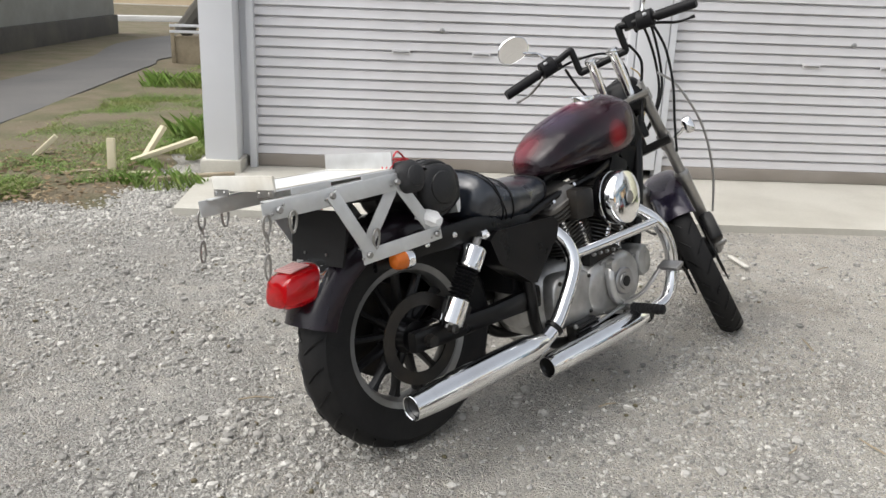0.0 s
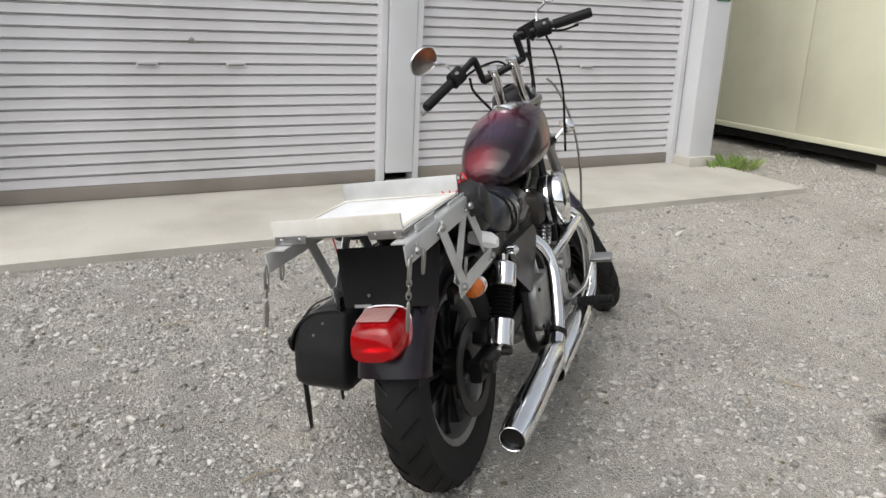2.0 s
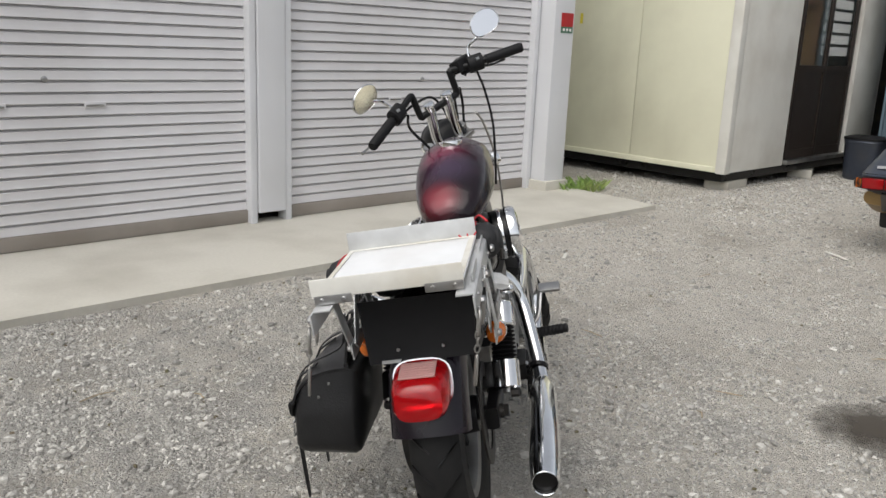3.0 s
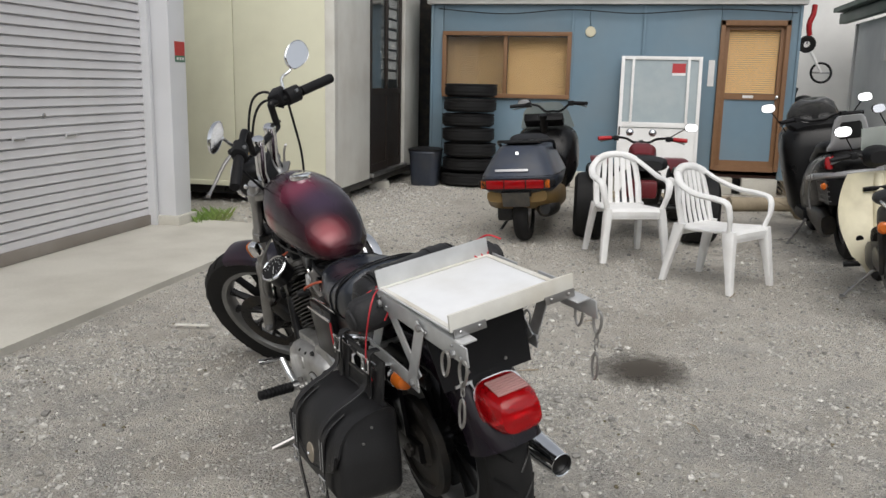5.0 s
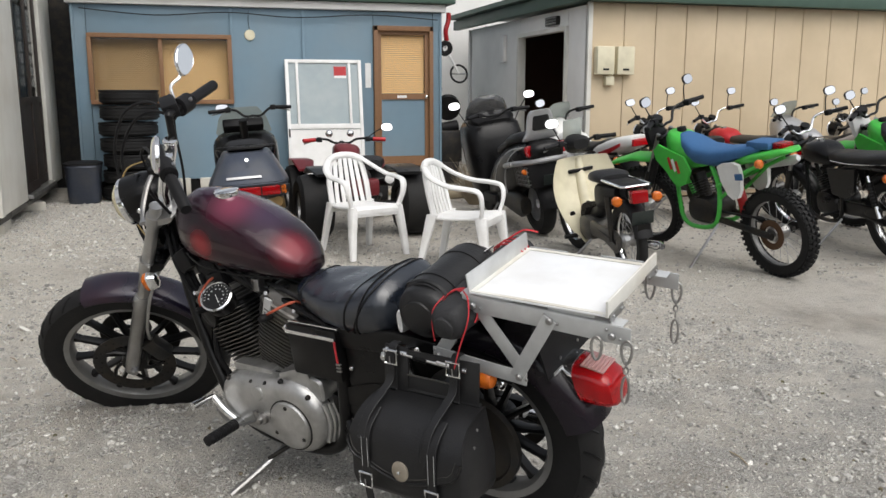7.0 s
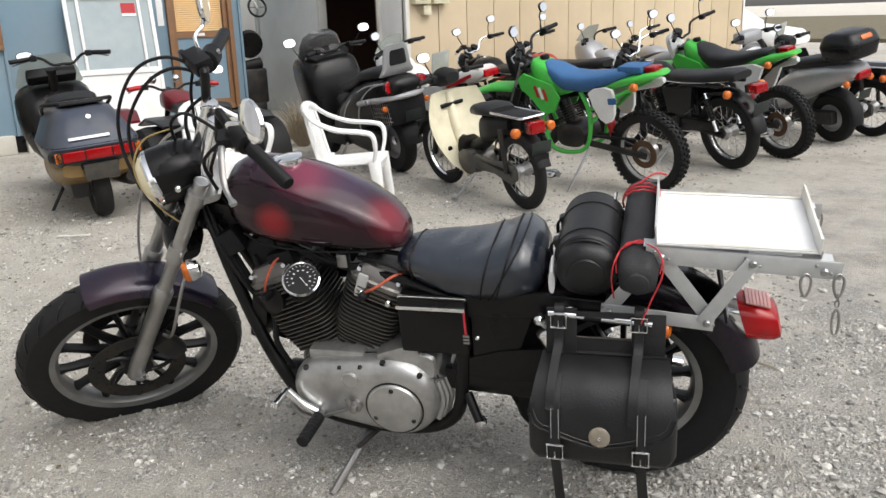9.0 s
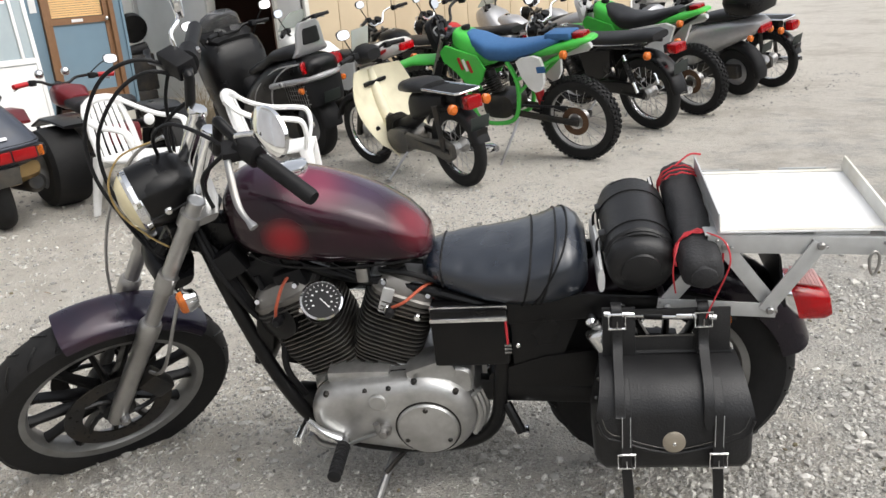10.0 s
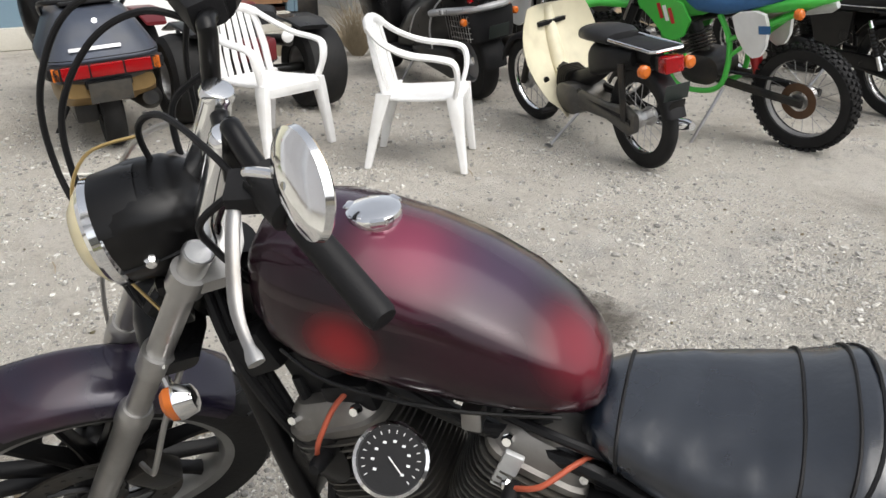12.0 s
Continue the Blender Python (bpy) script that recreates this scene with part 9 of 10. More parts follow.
def maxi_scooter(x, y, head, lean):
    """Large scooter seen from its left rear: inner leg shield, swept tail and backrest."""
    b = parked(x, y, head, lean, "large_scooter", "large black scooter with a silver backrest frame and low screen", "scooter")
    fat_wheel(b, "rear", (0, 0, 0.27), 0.27, 0.068)
    fat_wheel(b, "front", (1.34, 0, 0.27), 0.27, 0.058)
    tail = body(b, "tail_body", [(-0.36, 0.755, 0.09, 0.035, 0.03), (-0.33, 0.745, 0.14, 0.075, 0.09), (-0.22, 0.73, 0.178, 0.105, 0.16), (-0.05, 0.70, 0.205, 0.125, 0.24), (0.20, 0.64, 0.218, 0.14, 0.30), (0.45, 0.54, 0.215, 0.14, 0.28), (0.66, 0.42, 0.205, 0.10, 0.22), (0.74, 0.34, 0.19, 0.05, 0.12)], BLACK, "glossy black swept tail", 28, 2.7)
    for s in (-1, 1):
        # curved body seams, the highlight on their edges modelled as silver tubes
        for pts, r in (([(-0.31, 0.150, 0.80), (-0.12, 0.186, 0.765), (0.06, 0.212, 0.66), (0.14, 0.226, 0.52), (0.15, 0.222, 0.38)], 0.007), ([(-0.20, 0.172, 0.79), (0.02, 0.190, 0.755), (0.20, 0.205, 0.68), (0.36, 0.214, 0.58), (0.48, 0.214, 0.44)], 0.006)):
            part("seam_highlight", Geo().tube(curve([(q[0], s * q[1], q[2]) for q in pts], 5), r, 8), SILVER, tail, "body seam, its edge highlight drawn as a grey line")
        ln = part("tail_lens", Geo().loft([ring((sx, s * yy, 0.762), (0.45, -s * 0.89, 0), (0.2, 0, 0.98), w, h, 16, 3.2) for sx, yy, w, h in ((-0.275, 0.128, 0.055, 0.045), (-0.305, 0.140, 0.058, 0.046), (-0.322, 0.142, 0.045, 0.036))]), REDLENS, b, "dark red wrap-around tail lens")
        part("lens_rim", Geo().tube([(-0.296 + 0.030 * math.cos(k * 0.524), s * (0.150 - 0.055 * math.cos(k * 0.524)), 0.762 + 0.047 * math.sin(k * 0.524)) for k in range(12)], 0.004, 6, closed=True), BLACKPLASTIC, ln)
        side_mirror(b, (0.98, s * 0.22, 0.90), (0.90, s * 0.37, 1.14), s, Matrix())
        indicator(b, (-0.27, s * 0.195, 0.60), -1, s, 0.024)
    bd = part("tail_band", Geo().tube(curve([(0.10, 0.222, 0.625), (-0.10, 0.212, 0.655), (-0.27, 0.165, 0.672), (-0.345, 0.07, 0.678), (-0.352, 0.0, 0.679), (-0.345, -0.07, 0.678), (-0.27, -0.165, 0.672), (-0.10, -0.212, 0.655), (0.10, -0.222, 0.625)], 5), 0.026, 10, flat=0.9), SILVER, b, "broad silver band with worn lettering")
    for k in range(8):
        part("letter_bar", Geo().box((-0.02 - 0.034 * k, 0.238 - 0.0105 * max(0, k - 2), 0.646 + 0.004 * k), (0.02, 0.006, 0.026), Matrix.Rotation(-0.28, 3, "Z"), 0.001), DARKMETAL if k % 2 else WHITEPAINT, bd)
    gr = part("tail_grille", Geo().loft([ring((-0.21, 0, z), (1, 0, 0), (0, 1, 0), 0.12, w, 20, 3.5) for z, w in ((0.46, 0.16), (0.50, 0.178), (0.63, 0.186), (0.65, 0.18))]), BLACKPLASTIC, b, "black mesh grille")
    for k in range(9):
        part("mesh_bar", Geo().tube([(-0.30 + 0.03 * k, 0.176 + 0.002 * k, 0.47), (-0.29 + 0.03 * k, 0.184 + 0.002 * k, 0.64)], 0.003, 5), STEEL, gr)
    for k in range(5):
        part("mesh_bar", Geo().tube([(-0.325, 0.06, 0.49 + 0.035 * k), (-0.29, 0.17, 0.49 + 0.035 * k), (-0.10, 0.196, 0.49 + 0.035 * k)], 0.003, 5), STEEL, gr)
    st = body(b, "seat", [(-0.16, 0.845, 0.10, 0.03), (-0.08, 0.85, 0.15, 0.055), (0.12, 0.835, 0.165, 0.05), (0.22, 0.79, 0.165, 0.05), (0.48, 0.715, 0.15, 0.05), (0.62, 0.69, 0.10, 0.03)], BLACKSEAT, "two-step black seat", 22, 3)
    br = part("backrest_frame", Geo().loft([ring((sx, 0, z), (0.25, 0, 0), (0, 1, 0), 0.12, w, 18, 4) for sx, z, w in ((-0.20, 0.835, 0.150), (-0.225, 0.86, 0.150), (-0.235, 0.90, 0.125), (-0.250, 1.00, 0.112), (-0.262, 1.05, 0.098), (-0.268, 1.075, 0.075))]), SILVER, b, "silver cast backrest frame")
    part("backrest_pad", Geo().loft([ring((sx, 0, z), (1, 0, 0), (0, 1, 0), 0.045, w, 16, 4) for sx, z, w in ((-0.232, 0.915, 0.078), (-0.236, 0.925, 0.086), (-0.248, 1.02, 0.078), (-0.252, 1.032, 0.066))]), BLACKSEAT, br, "black backrest pad")
    part("inner_shield", Geo().loft([ring((sx, 0, z), (1, 0, 0), (0, 1, 0), lx, w, 24, 3.6) for z, sx, lx, w in ((0.22, 0.98, 0.16, 0.20), (0.30, 0.99, 0.18, 0.245), (0.55, 1.03, 0.20, 0.275), (0.78, 1.06, 0.22, 0.285), (0.90, 1.09, 0.22, 0.265), (0.95, 1.12, 0.20, 0.22))]), BLACK, b, "tall black leg shield and front cowl", 50)
    part("side_sticker", Geo().box((0.865, 0.165, 0.665), (0.004, 0.09, 0.075), Matrix.Rotation(-0.18, 3, "Z"), 0.001), WHITEPAINT, b, "small pale sticker")
    part("floor_board", Geo().box((0.74, 0, 0.27), (0.46, 0.44, 0.10), None, 0.03), BLACKPLASTIC, b)
    part("centre_tunnel", Geo().loft([ring((sx, 0, z), (0, 1, 0), (0, 0, 1), 0.09, h, 14, 3) for sx, z, h in ((0.55, 0.40, 0.16), (0.75, 0.42, 0.14), (0.92, 0.50, 0.18))]), BLACKPLASTIC, b)
    dash = part("dash", Geo().loft([ring((sx, 0, z), (0, 1, 0), (-0.3, 0, 0.95), w, h, 20, 3) for sx, z, w, h in ((0.90, 0.93, 0.16, 0.03), (0.96, 0.96, 0.215, 0.05), (1.08, 0.99, 0.225, 0.06), (1.18, 0.98, 0.18, 0.04))]), BLACKPLASTIC, b, "black dashboard")
    for s in (-1, 1):
        part("dial", Geo().lathe([(0.05, 0), (0.052, 0.012), (0.046, 0.014), (0.01, 0.014)], (0.965, s * 0.075, 1.005), (-0.6, 0, 0.8), 18), SMOKE, dash)
    part("windscreen", Geo().loft([ring((sx, 0, z), (0.55, 0, 0.2), (0, 1, 0), lx, w, 22, 2.6) for z, sx, lx, w in ((0.97, 1.12, 0.16, 0.215), (1.06, 1.09, 0.15, 0.20), (1.13, 1.05, 0.13, 0.165), (1.165, 1.03, 0.09, 0.11))]), SMOKE, b, "low smoked screen", 50)
    bars(b, (0.90, 1.0), 0.33, 0.03, 0.10, Matrix.Translation((0.90, 0, 1.0)) @ Matrix.Rotation(0.2, 4, "Z") @ Matrix.Translation((-0.90, 0, -1.0)), BLACK, (), (0, 0))
    part("rear_fender", arc_fender((0, 0, 0.27), 0.32, 0.09, radians(70), radians(180), 0.05, 12), BLACKPLASTIC, b)
    part("drive_case", Geo().loft([ring((sx, 0.14, z), (0, 1, 0), (0, 0, 1), 0.05, h, 14, 3) for sx, z, h in ((-0.06, 0.28, 0.07), (0.05, 0.28, 0.11), (0.40, 0.30, 0.08), (0.52, 0.31, 0.05))]), DARKMETAL, b)
    plate(b, (-0.37, 0, 0.52), -0.3)
    part("muffler", Geo().tube([(0.36, -0.2, 0.26), (0.30, -0.21, 0.27), (-0.18, -0.22, 0.36), (-0.24, -0.22, 0.37)], [0.03, 0.06, 0.065, 0.04], 16), DARKMETAL, b)
    stand_leg(b, 0.5, 0.2, 0.25, 0.15)
    return b


SMOKE = mat("smoked_screen", (0.10, 0.10, 0.10), 0.1, 0, 0.05, 20)
SMOKE.node_tree.nodes["Principled BSDF"].inputs["Transmission Weight"].default_value = 0.5
maxi_scooter(4.60, 0.185, -1.0, 9)


def small_scooter(x, y, head, lean):
    b = parked(x, y, head, lean, "silver_scooter", "small silver scooter with a black top case", "scooter")
    fat_wheel(b, "rear", (0, 0, 0.24), 0.24, 0.055)
    fat_wheel(b, "front", (1.22, 0, 0.24), 0.24, 0.05)
    body(b, "tail_body", [(-0.34, 0.70, 0.08, 0.03), (-0.28, 0.69, 0.12, 0.07), (0.0, 0.64, 0.16, 0.11, 0.14), (0.30, 0.56, 0.17, 0.16, 0.18), (0.50, 0.46, 0.16, 0.14, 0.18)], SILVER, "silver tail body", 22, 3)
    body(b, "seat", [(-0.20, 0.79, 0.08, 0.03), (-0.10, 0.79, 0.12, 0.05), (0.20, 0.76, 0.14, 0.05), (0.46, 0.72, 0.12, 0.04)], BLACKSEAT, "black seat", 20, 3)
    body(b, "leg_shield", [(0.86, 0.50, 0.14, 0.26), (0.92, 0.55, 0.20, 0.32), (1.0, 0.60, 0.18, 0.28), (1.08, 0.66, 0.10, 0.16)], SILVER, "silver leg shield", 20, 3)
    part("floor_board", Geo().box((0.68, 0, 0.28), (0.42, 0.30, 0.08), None, 0.02), BLACKPLASTIC, b)
    part("rear_fender", arc_fender((0, 0, 0.24), 0.29, 0.075, radians(70), radians(190), 0.05, 12), BLACKPLASTIC, b)
    part("engine_case", Geo().box((0.12, 0.11, 0.27), (0.46, 0.09, 0.13), None, 0.03), DARKMETAL, b)
    tail_lamp(b, (-0.33, 0, 0.66), (0.05, 0.16, 0.07))
    for s in (-1, 1):
        indicator(b, (-0.28, s * 0.15, 0.60), -1, s, 0.03)
    plate(b, (-0.34, 0, 0.48), -0.3)
    part("muffler", Geo().tube([(0.25, -0.15, 0.22), (0.20, -0.155, 0.23), (-0.18, -0.16, 0.30), (-0.22, -0.16, 0.31)], [0.025, 0.05, 0.055, 0.03], 14), STEEL, b)
    bars(b, (0.93, 0.98), 0.32, 0.03, 0.08, Matrix(), BLACK, (1, -1), (0.0, 0.16))
    part("bar_cover", Geo().box((0.97, 0, 0.98), (0.16, 0.26, 0.12), None, 0.04), SILVER, b)
    stand_leg(b, 0.35, 0.12, 0.2, 0.12)
    c = part("top_case", Geo().loft([ring((-0.20, 0, zz), (1, 0, 0), (0, 1, 0), w, d, 24, 4.5) for zz, w, d in ((0.80, 0.13, 0.16), (0.82, 0.17, 0.19), (0.92, 0.19, 0.21), (0.955, 0.185, 0.205), (1.02, 0.155, 0.18), (1.04, 0.11, 0.135))]), BLACK, b, "black top case with a red reflector", 50)
    part("case_reflector", Geo().box((-0.355, 0, 0.985), (0.05, 0.13, 0.045), Matrix.Rotation(0.5, 3, "Y"), 0.01), AMBER, c)
    part("case_seam", Geo().loft([ring((-0.20, 0, zz), (1, 0, 0), (0, 1, 0), 0.1905, 0.2105, 24, 4.5) for zz in (0.924, 0.932)]), BLACKPLASTIC, c)


small_scooter(3.0, -3.60, -8.0, 11)


# ---- three-wheeled buggy-tyred vehicle behind the chairs
DARKRED = mat("dark_red_plastic", (0.13, 0.012, 0.016), 0.3, 0, 0.15, 30)


def quad(x, y, head):
    b = thing("quad_bike", pose(x, y, 0, 0, 0, head), "red and black quad bike with wide balloon tyres", "quad bike", "vehicles parked in the yard")
    for wx, wy, r, w in ((0, 0.43, 0.27, 0.13), (0, -0.43, 0.27, 0.13), (1.15, 0.38, 0.26, 0.09), (1.15, -0.38, 0.26, 0.09)):
        o = (wx, wy, r)
        t = part("tyre", Geo().lathe([(r * 0.5, -w), (r * 0.82, -w * 1.04), (r * 0.95, -w * 0.85), (r, -w * 0.4), (r, w * 0.4), (r * 0.95, w * 0.85), (r * 0.82, w * 1.04), (r * 0.5, w)], o, (0, 1, 0), 36, closed=True), RUBBER, b, "wide balloon tyre")
        part("rim", Geo().lathe([(r * 0.52, -w * 0.9), (r * 0.44, -w * 0.85), (r * 0.40, -w * 0.3), (r * 0.1, -w * 0.2), (r * 0.1, w * 0.2), (r * 0.40, w * 0.3), (r * 0.44, w * 0.85), (r * 0.52, w * 0.9)], o, (0, 1, 0), 28, closed=True), STEEL, t)
    part("rear_axle", Geo().tube([(0, -0.4, 0.27), (0, 0.4, 0.27)], 0.03, 12), DARKMETAL, b)
    body(b, "engine", [(0.25, 0.36, 0.14, 0.12), (0.40, 0.38, 0.17, 0.16), (0.62, 0.38, 0.16, 0.15), (0.75, 0.36, 0.10, 0.10)], DARKMETAL, "", 18, 4)
    body(b, "seat", [(-0.20, 0.62, 0.10, 0.04), (-0.10, 0.63, 0.15, 0.06), (0.30, 0.60, 0.14, 0.05), (0.55, 0.62, 0.10, 0.04)], BLACKSEAT, "black seat", 18, 3)
    body(b, "fuel_tank", [(0.48, 0.62, 0.08, 0.05), (0.60, 0.65, 0.12, 0.09), (0.78, 0.66, 0.10, 0.08), (0.86, 0.66, 0.05, 0.04)], DARKRED, "dark red tank", 18, 3)
    for s in (-1, 1):
        part("rear_guard", Geo().loft([ring((sx, s * 0.34, sz), (0, 1, 0), (0, 0, 1), w, 0.012, 12, 4) for sx, sz, w in ((-0.22, 0.545, 0.10), (-0.10, 0.575, 0.13), (0.10, 0.585, 0.13), (0.28, 0.53, 0.12))]), BLACK, b, "black plastic mudguard")
        part("front_guard", Geo().loft([ring((1.1 + sx, s * 0.34, sz), (0, 1, 0), (0, 0, 1), w, 0.012, 12, 4) for sx, sz, w in ((-0.30, 0.50, 0.07), (-0.14, 0.57, 0.10), (0.10, 0.57, 0.10), (0.26, 0.50, 0.07))]), DARKRED, b, "dark red plastic mudguard")
    part("tail_box", Geo().box((-0.22, 0.05, 0.44), (0.10, 0.24, 0.14), None, 0.03), DARKRED, b, "dark red rear box")
    part("white_reflector", Geo().lathe([(0.035, 0), (0.04, 0.02), (0.02, 0.03)], (-0.18, -0.17, 0.50), (-1, 0, 0), 18), WHITEPAINT, b)
    part("exhaust", Geo().tube([(0.3, -0.14, 0.42), (-0.05, -0.18, 0.46), (-0.18, -0.18, 0.47)], 0.035, 12), DARKMETAL, b)
    hb = bars(b, (0.80, 0.74), 0.37, 0.04, 0.12, Matrix(), BLACK, (), (0, 0))
    side_mirror(hb, (0.80, -0.25, 0.79), (0.78, -0.42, 0.88), -1, Matrix())
    for s in (-1, 1):
        part("red_grip", Geo().tube([(0.71, s * 0.27, 0.777), (0.675, s * 0.38, 0.77)], 0.0185, 12), REDPLASTIC, hb, "red rubber grip")
    part("steering_post", Geo().tube([(0.98, 0, 0.40), (0.82, 0, 0.75)], 0.022, 10), BLACK, b)
    for s in (-1, 1):
        part("round_lamp", Geo().ball((0.90, s * 0.10, 0.82), 0.035, 12), CHROME, b)
    for s in (-1, 1):
        part("frame_rail", Geo().tube(curve([(-0.1, s * 0.12, 0.36), (0.3, s * 0.16, 0.24), (0.9, s * 0.14, 0.26), (1.15, s * 0.1, 0.40)], 5), 0.016, 8), BLACK, b)
    return b


quad(4.93, 1.68, 3.0)


# ---------------------------------------------------------------- garden chairs
def garden_chair(m):
    c = thing("garden_chair", m, "white moulded plastic garden chair on the gravel", "chair", "white garden chairs")
    part("seat", Geo().loft([ring((sx, 0, sz), (0, 1, 0), (0, 0, 1), w, 0.018, 24, 4) for sx, sz, w in ((-0.21, 0.405, 0.195), (-0.10, 0.402, 0.22), (0.05, 0.410, 0.232), (0.18, 0.42, 0.235), (0.225, 0.412, 0.225), (0.245, 0.39, 0.215))]), CHAIRWHITE, c)
    for s in (-1, 1):
        part("front_leg", Geo().loft([ring((sx, s * sy, sz), (1, 0, 0), (0, 1, 0), w, d, 12, 3.4) for sx, sy, sz, w, d in ((0.272, 0.262, 0.0, 0.022, 0.026), (0.245, 0.248, 0.18, 0.030, 0.032), (0.215, 0.228, 0.36, 0.046, 0.034), (0.205, 0.222, 0.43, 0.050, 0.026))]), CHAIRWHITE, c)
        part("rear_leg", Geo().loft([ring((sx, s * sy, sz), (1, 0, 0), (0, 1, 0), w, d, 12, 3.4) for sx, sy, sz, w, d in ((-0.30, 0.235, 0.0, 0.022, 0.024), (-0.255, 0.215, 0.22, 0.032, 0.028), (-0.205, 0.198, 0.43, 0.045, 0.026))]), CHAIRWHITE, c)
        part("arm", Geo().tube(curve([(0.205, s * 0.226, 0.42), (0.225, s * 0.262, 0.53), (0.205, s * 0.278, 0.622), (0.12, s * 0.284, 0.648), (-0.05, s * 0.276, 0.665), (-0.20, s * 0.240, 0.72), (-0.29, s * 0.155, 0.795)], 5), [0.024, 0.024, 0.024, 0.024, 0.024, 0.026, 0.028, 0.029] + [0.030] * 14 + [0.028] * 9, 12, flat=0.62), CHAIRWHITE, c)
        part("back_post", Geo().loft([ring((sx, s * sy, sz), (0.4, 0, 0), (0, 1, 0), 0.035, 0.026, 10, 3.4) for sx, sy, sz in ((-0.20, 0.185, 0.41), (-0.245, 0.185, 0.58), (-0.28, 0.165, 0.72), (-0.298, 0.135, 0.80))]), CHAIRWHITE, c)
    part("top_rail", Geo().tube(curve([(-0.285, -0.165, 0.78), (-0.308, -0.09, 0.812), (-0.315, 0.0, 0.822), (-0.308, 0.09, 0.812), (-0.285, 0.165, 0.78)], 5), 0.030, 12, flat=1.0), CHAIRWHITE, c)
    for k in range(5):
        y = -0.110 + 0.055 * k
        part("back_slat", Geo().loft([ring((sx, y * f, sz), (0.2, 0, 0), (0, 1, 0), 0.03, 0.0205, 8, 4) for sx, sz, f in ((-0.20, 0.41, 1.15), (-0.235, 0.52, 1.1), (-0.265, 0.65, 1.0), (-0.305, 0.81, 0.9))]), CHAIRWHITE, c)
    for xx in (0.228, -0.205):
        part("apron", Geo().loft([ring((xx, yy, 0.375), (1, 0, 0), (0, 0, 1), 0.012, 0.03, 8, 4) for yy in (-0.21, 0.21)]), CHAIRWHITE, c)
    return c


ch = garden_chair(pose(4.20, 1.83, 0, 0, 0, -160))
ch.scale = (0.88, 0.88, 0.88)
copy_thing(ch, pose(3.50, 1.24, 0, 0, 0, -128))


# ---------------------------------------------------------------- things by the offices
def tyre_stack():
    for i in range(7):
        g = tyre_geo((0, 0, 0), 0.315, 0.088, 0.20, 40, axis=(0, 0, 1))
        dx, dy = 0.02 * math.sin(i * 2.1), 0.018 * math.cos(i * 1.7)
        t = solo("stacked_tyre", g, RUBBER, "used black car tyre stacked beside the office window", "tyre", "stack of tyres")
        t.location = (8.06 + dx, 3.72 + dy, 0.09 + 0.176 * i)
        gr = Geo()
        for q in range(4):
            gr.lathe([(0.312, -0.052 + 0.035 * q), (0.3165, -0.048 + 0.035 * q), (0.3165, -0.036 + 0.035 * q), (0.312, -0.032 + 0.035 * q)], (0, 0, 0), (0, 0, 1), 40, closed=True)
        part("tread_rib", gr, RUBBER, t)


tyre_stack()


def bin_():
    b = thing("dark_bin", pose(7.92, 4.22, 0), "dark blue plastic bin beside the tyre stack", "bin")
    part("tub", Geo().loft([ring((0, 0, z), (1, 0, 0), (0, 1, 0), w, w, 24, 3.5) for z, w in ((0, 0.15), (0.02, 0.165), (0.38, 0.185), (0.40, 0.195), (0.42, 0.19))]), GREYBLUE, b)
    part("lid", Geo().loft([ring((0, 0, z), (1, 0, 0), (0, 1, 0), w, w, 24, 3.5) for z, w in ((0.42, 0.2), (0.44, 0.2), (0.455, 0.15))]), BLACKPLASTIC, b)


bin_()


def leaning_sash():
    """A removed white sliding door leaning against the blue wall."""
    c = thing("white_sliding_door", pose(8.10, 1.50, 0.0) @ pose(0, 0, 0, 0, 9.0, 0), "loose white aluminium sliding door leaning on the blue wall", "door")
    W, H = 0.92, 1.60
    for y in (-W / 2, W / 2):
        part("stile", Geo().box((0, y - math.copysign(0.02, y), H / 2), (0.035, 0.04, H), None, 0.003), WHITEPAINT, c)
    part("inner_stile", Geo().box((-0.012, -W / 2 + 0.15, 1.20), (0.02, 0.03, 0.76), None, 0.002), WHITEPAINT, c)
    part("inner_stile", Geo().box((-0.012, W / 2 - 0.14, 1.20), (0.02, 0.03, 0.76), None, 0.002), WHITEPAINT, c)
    for z, h in ((0.03, 0.06), (0.80, 0.06), (H - 0.02, 0.04)):
        part("rail", Geo().box((0, 0, z), (0.033, W - 0.08, h), None, 0.003), WHITEPAINT, c)
    part("lower_panel", Geo().box((0.004, 0, 0.41), (0.012, W - 0.08, 0.71)), WHITEPAINT, c)
    gl = part("pane", Geo().box((0.004, 0, 1.20), (0.006, W - 0.08, 0.75)), FROST, c, "clear pane")
    lb = part("red_sticker", Geo().box((-0.002, -0.20, 1.46), (0.003, 0.15, 0.12)), REDPLASTIC, c, "red and white sticker")
    part("sticker_foot", Geo().box((-0.004, -0.20, 1.395), (0.003, 0.15, 0.03)), WHITEPAINT, lb)
    part("latch", Geo().box((-0.02, 0.44, 0.72), (0.012, 0.02, 0.10), None, 0.003), DARKMETAL, c)


FROST = mat("pale_pane", (0.32, 0.38, 0.40), 0.15, 0, 0.08, 10, dirt=(0.45, 0.48, 0.48), dscale=3, damount=0.5)
leaning_sash()


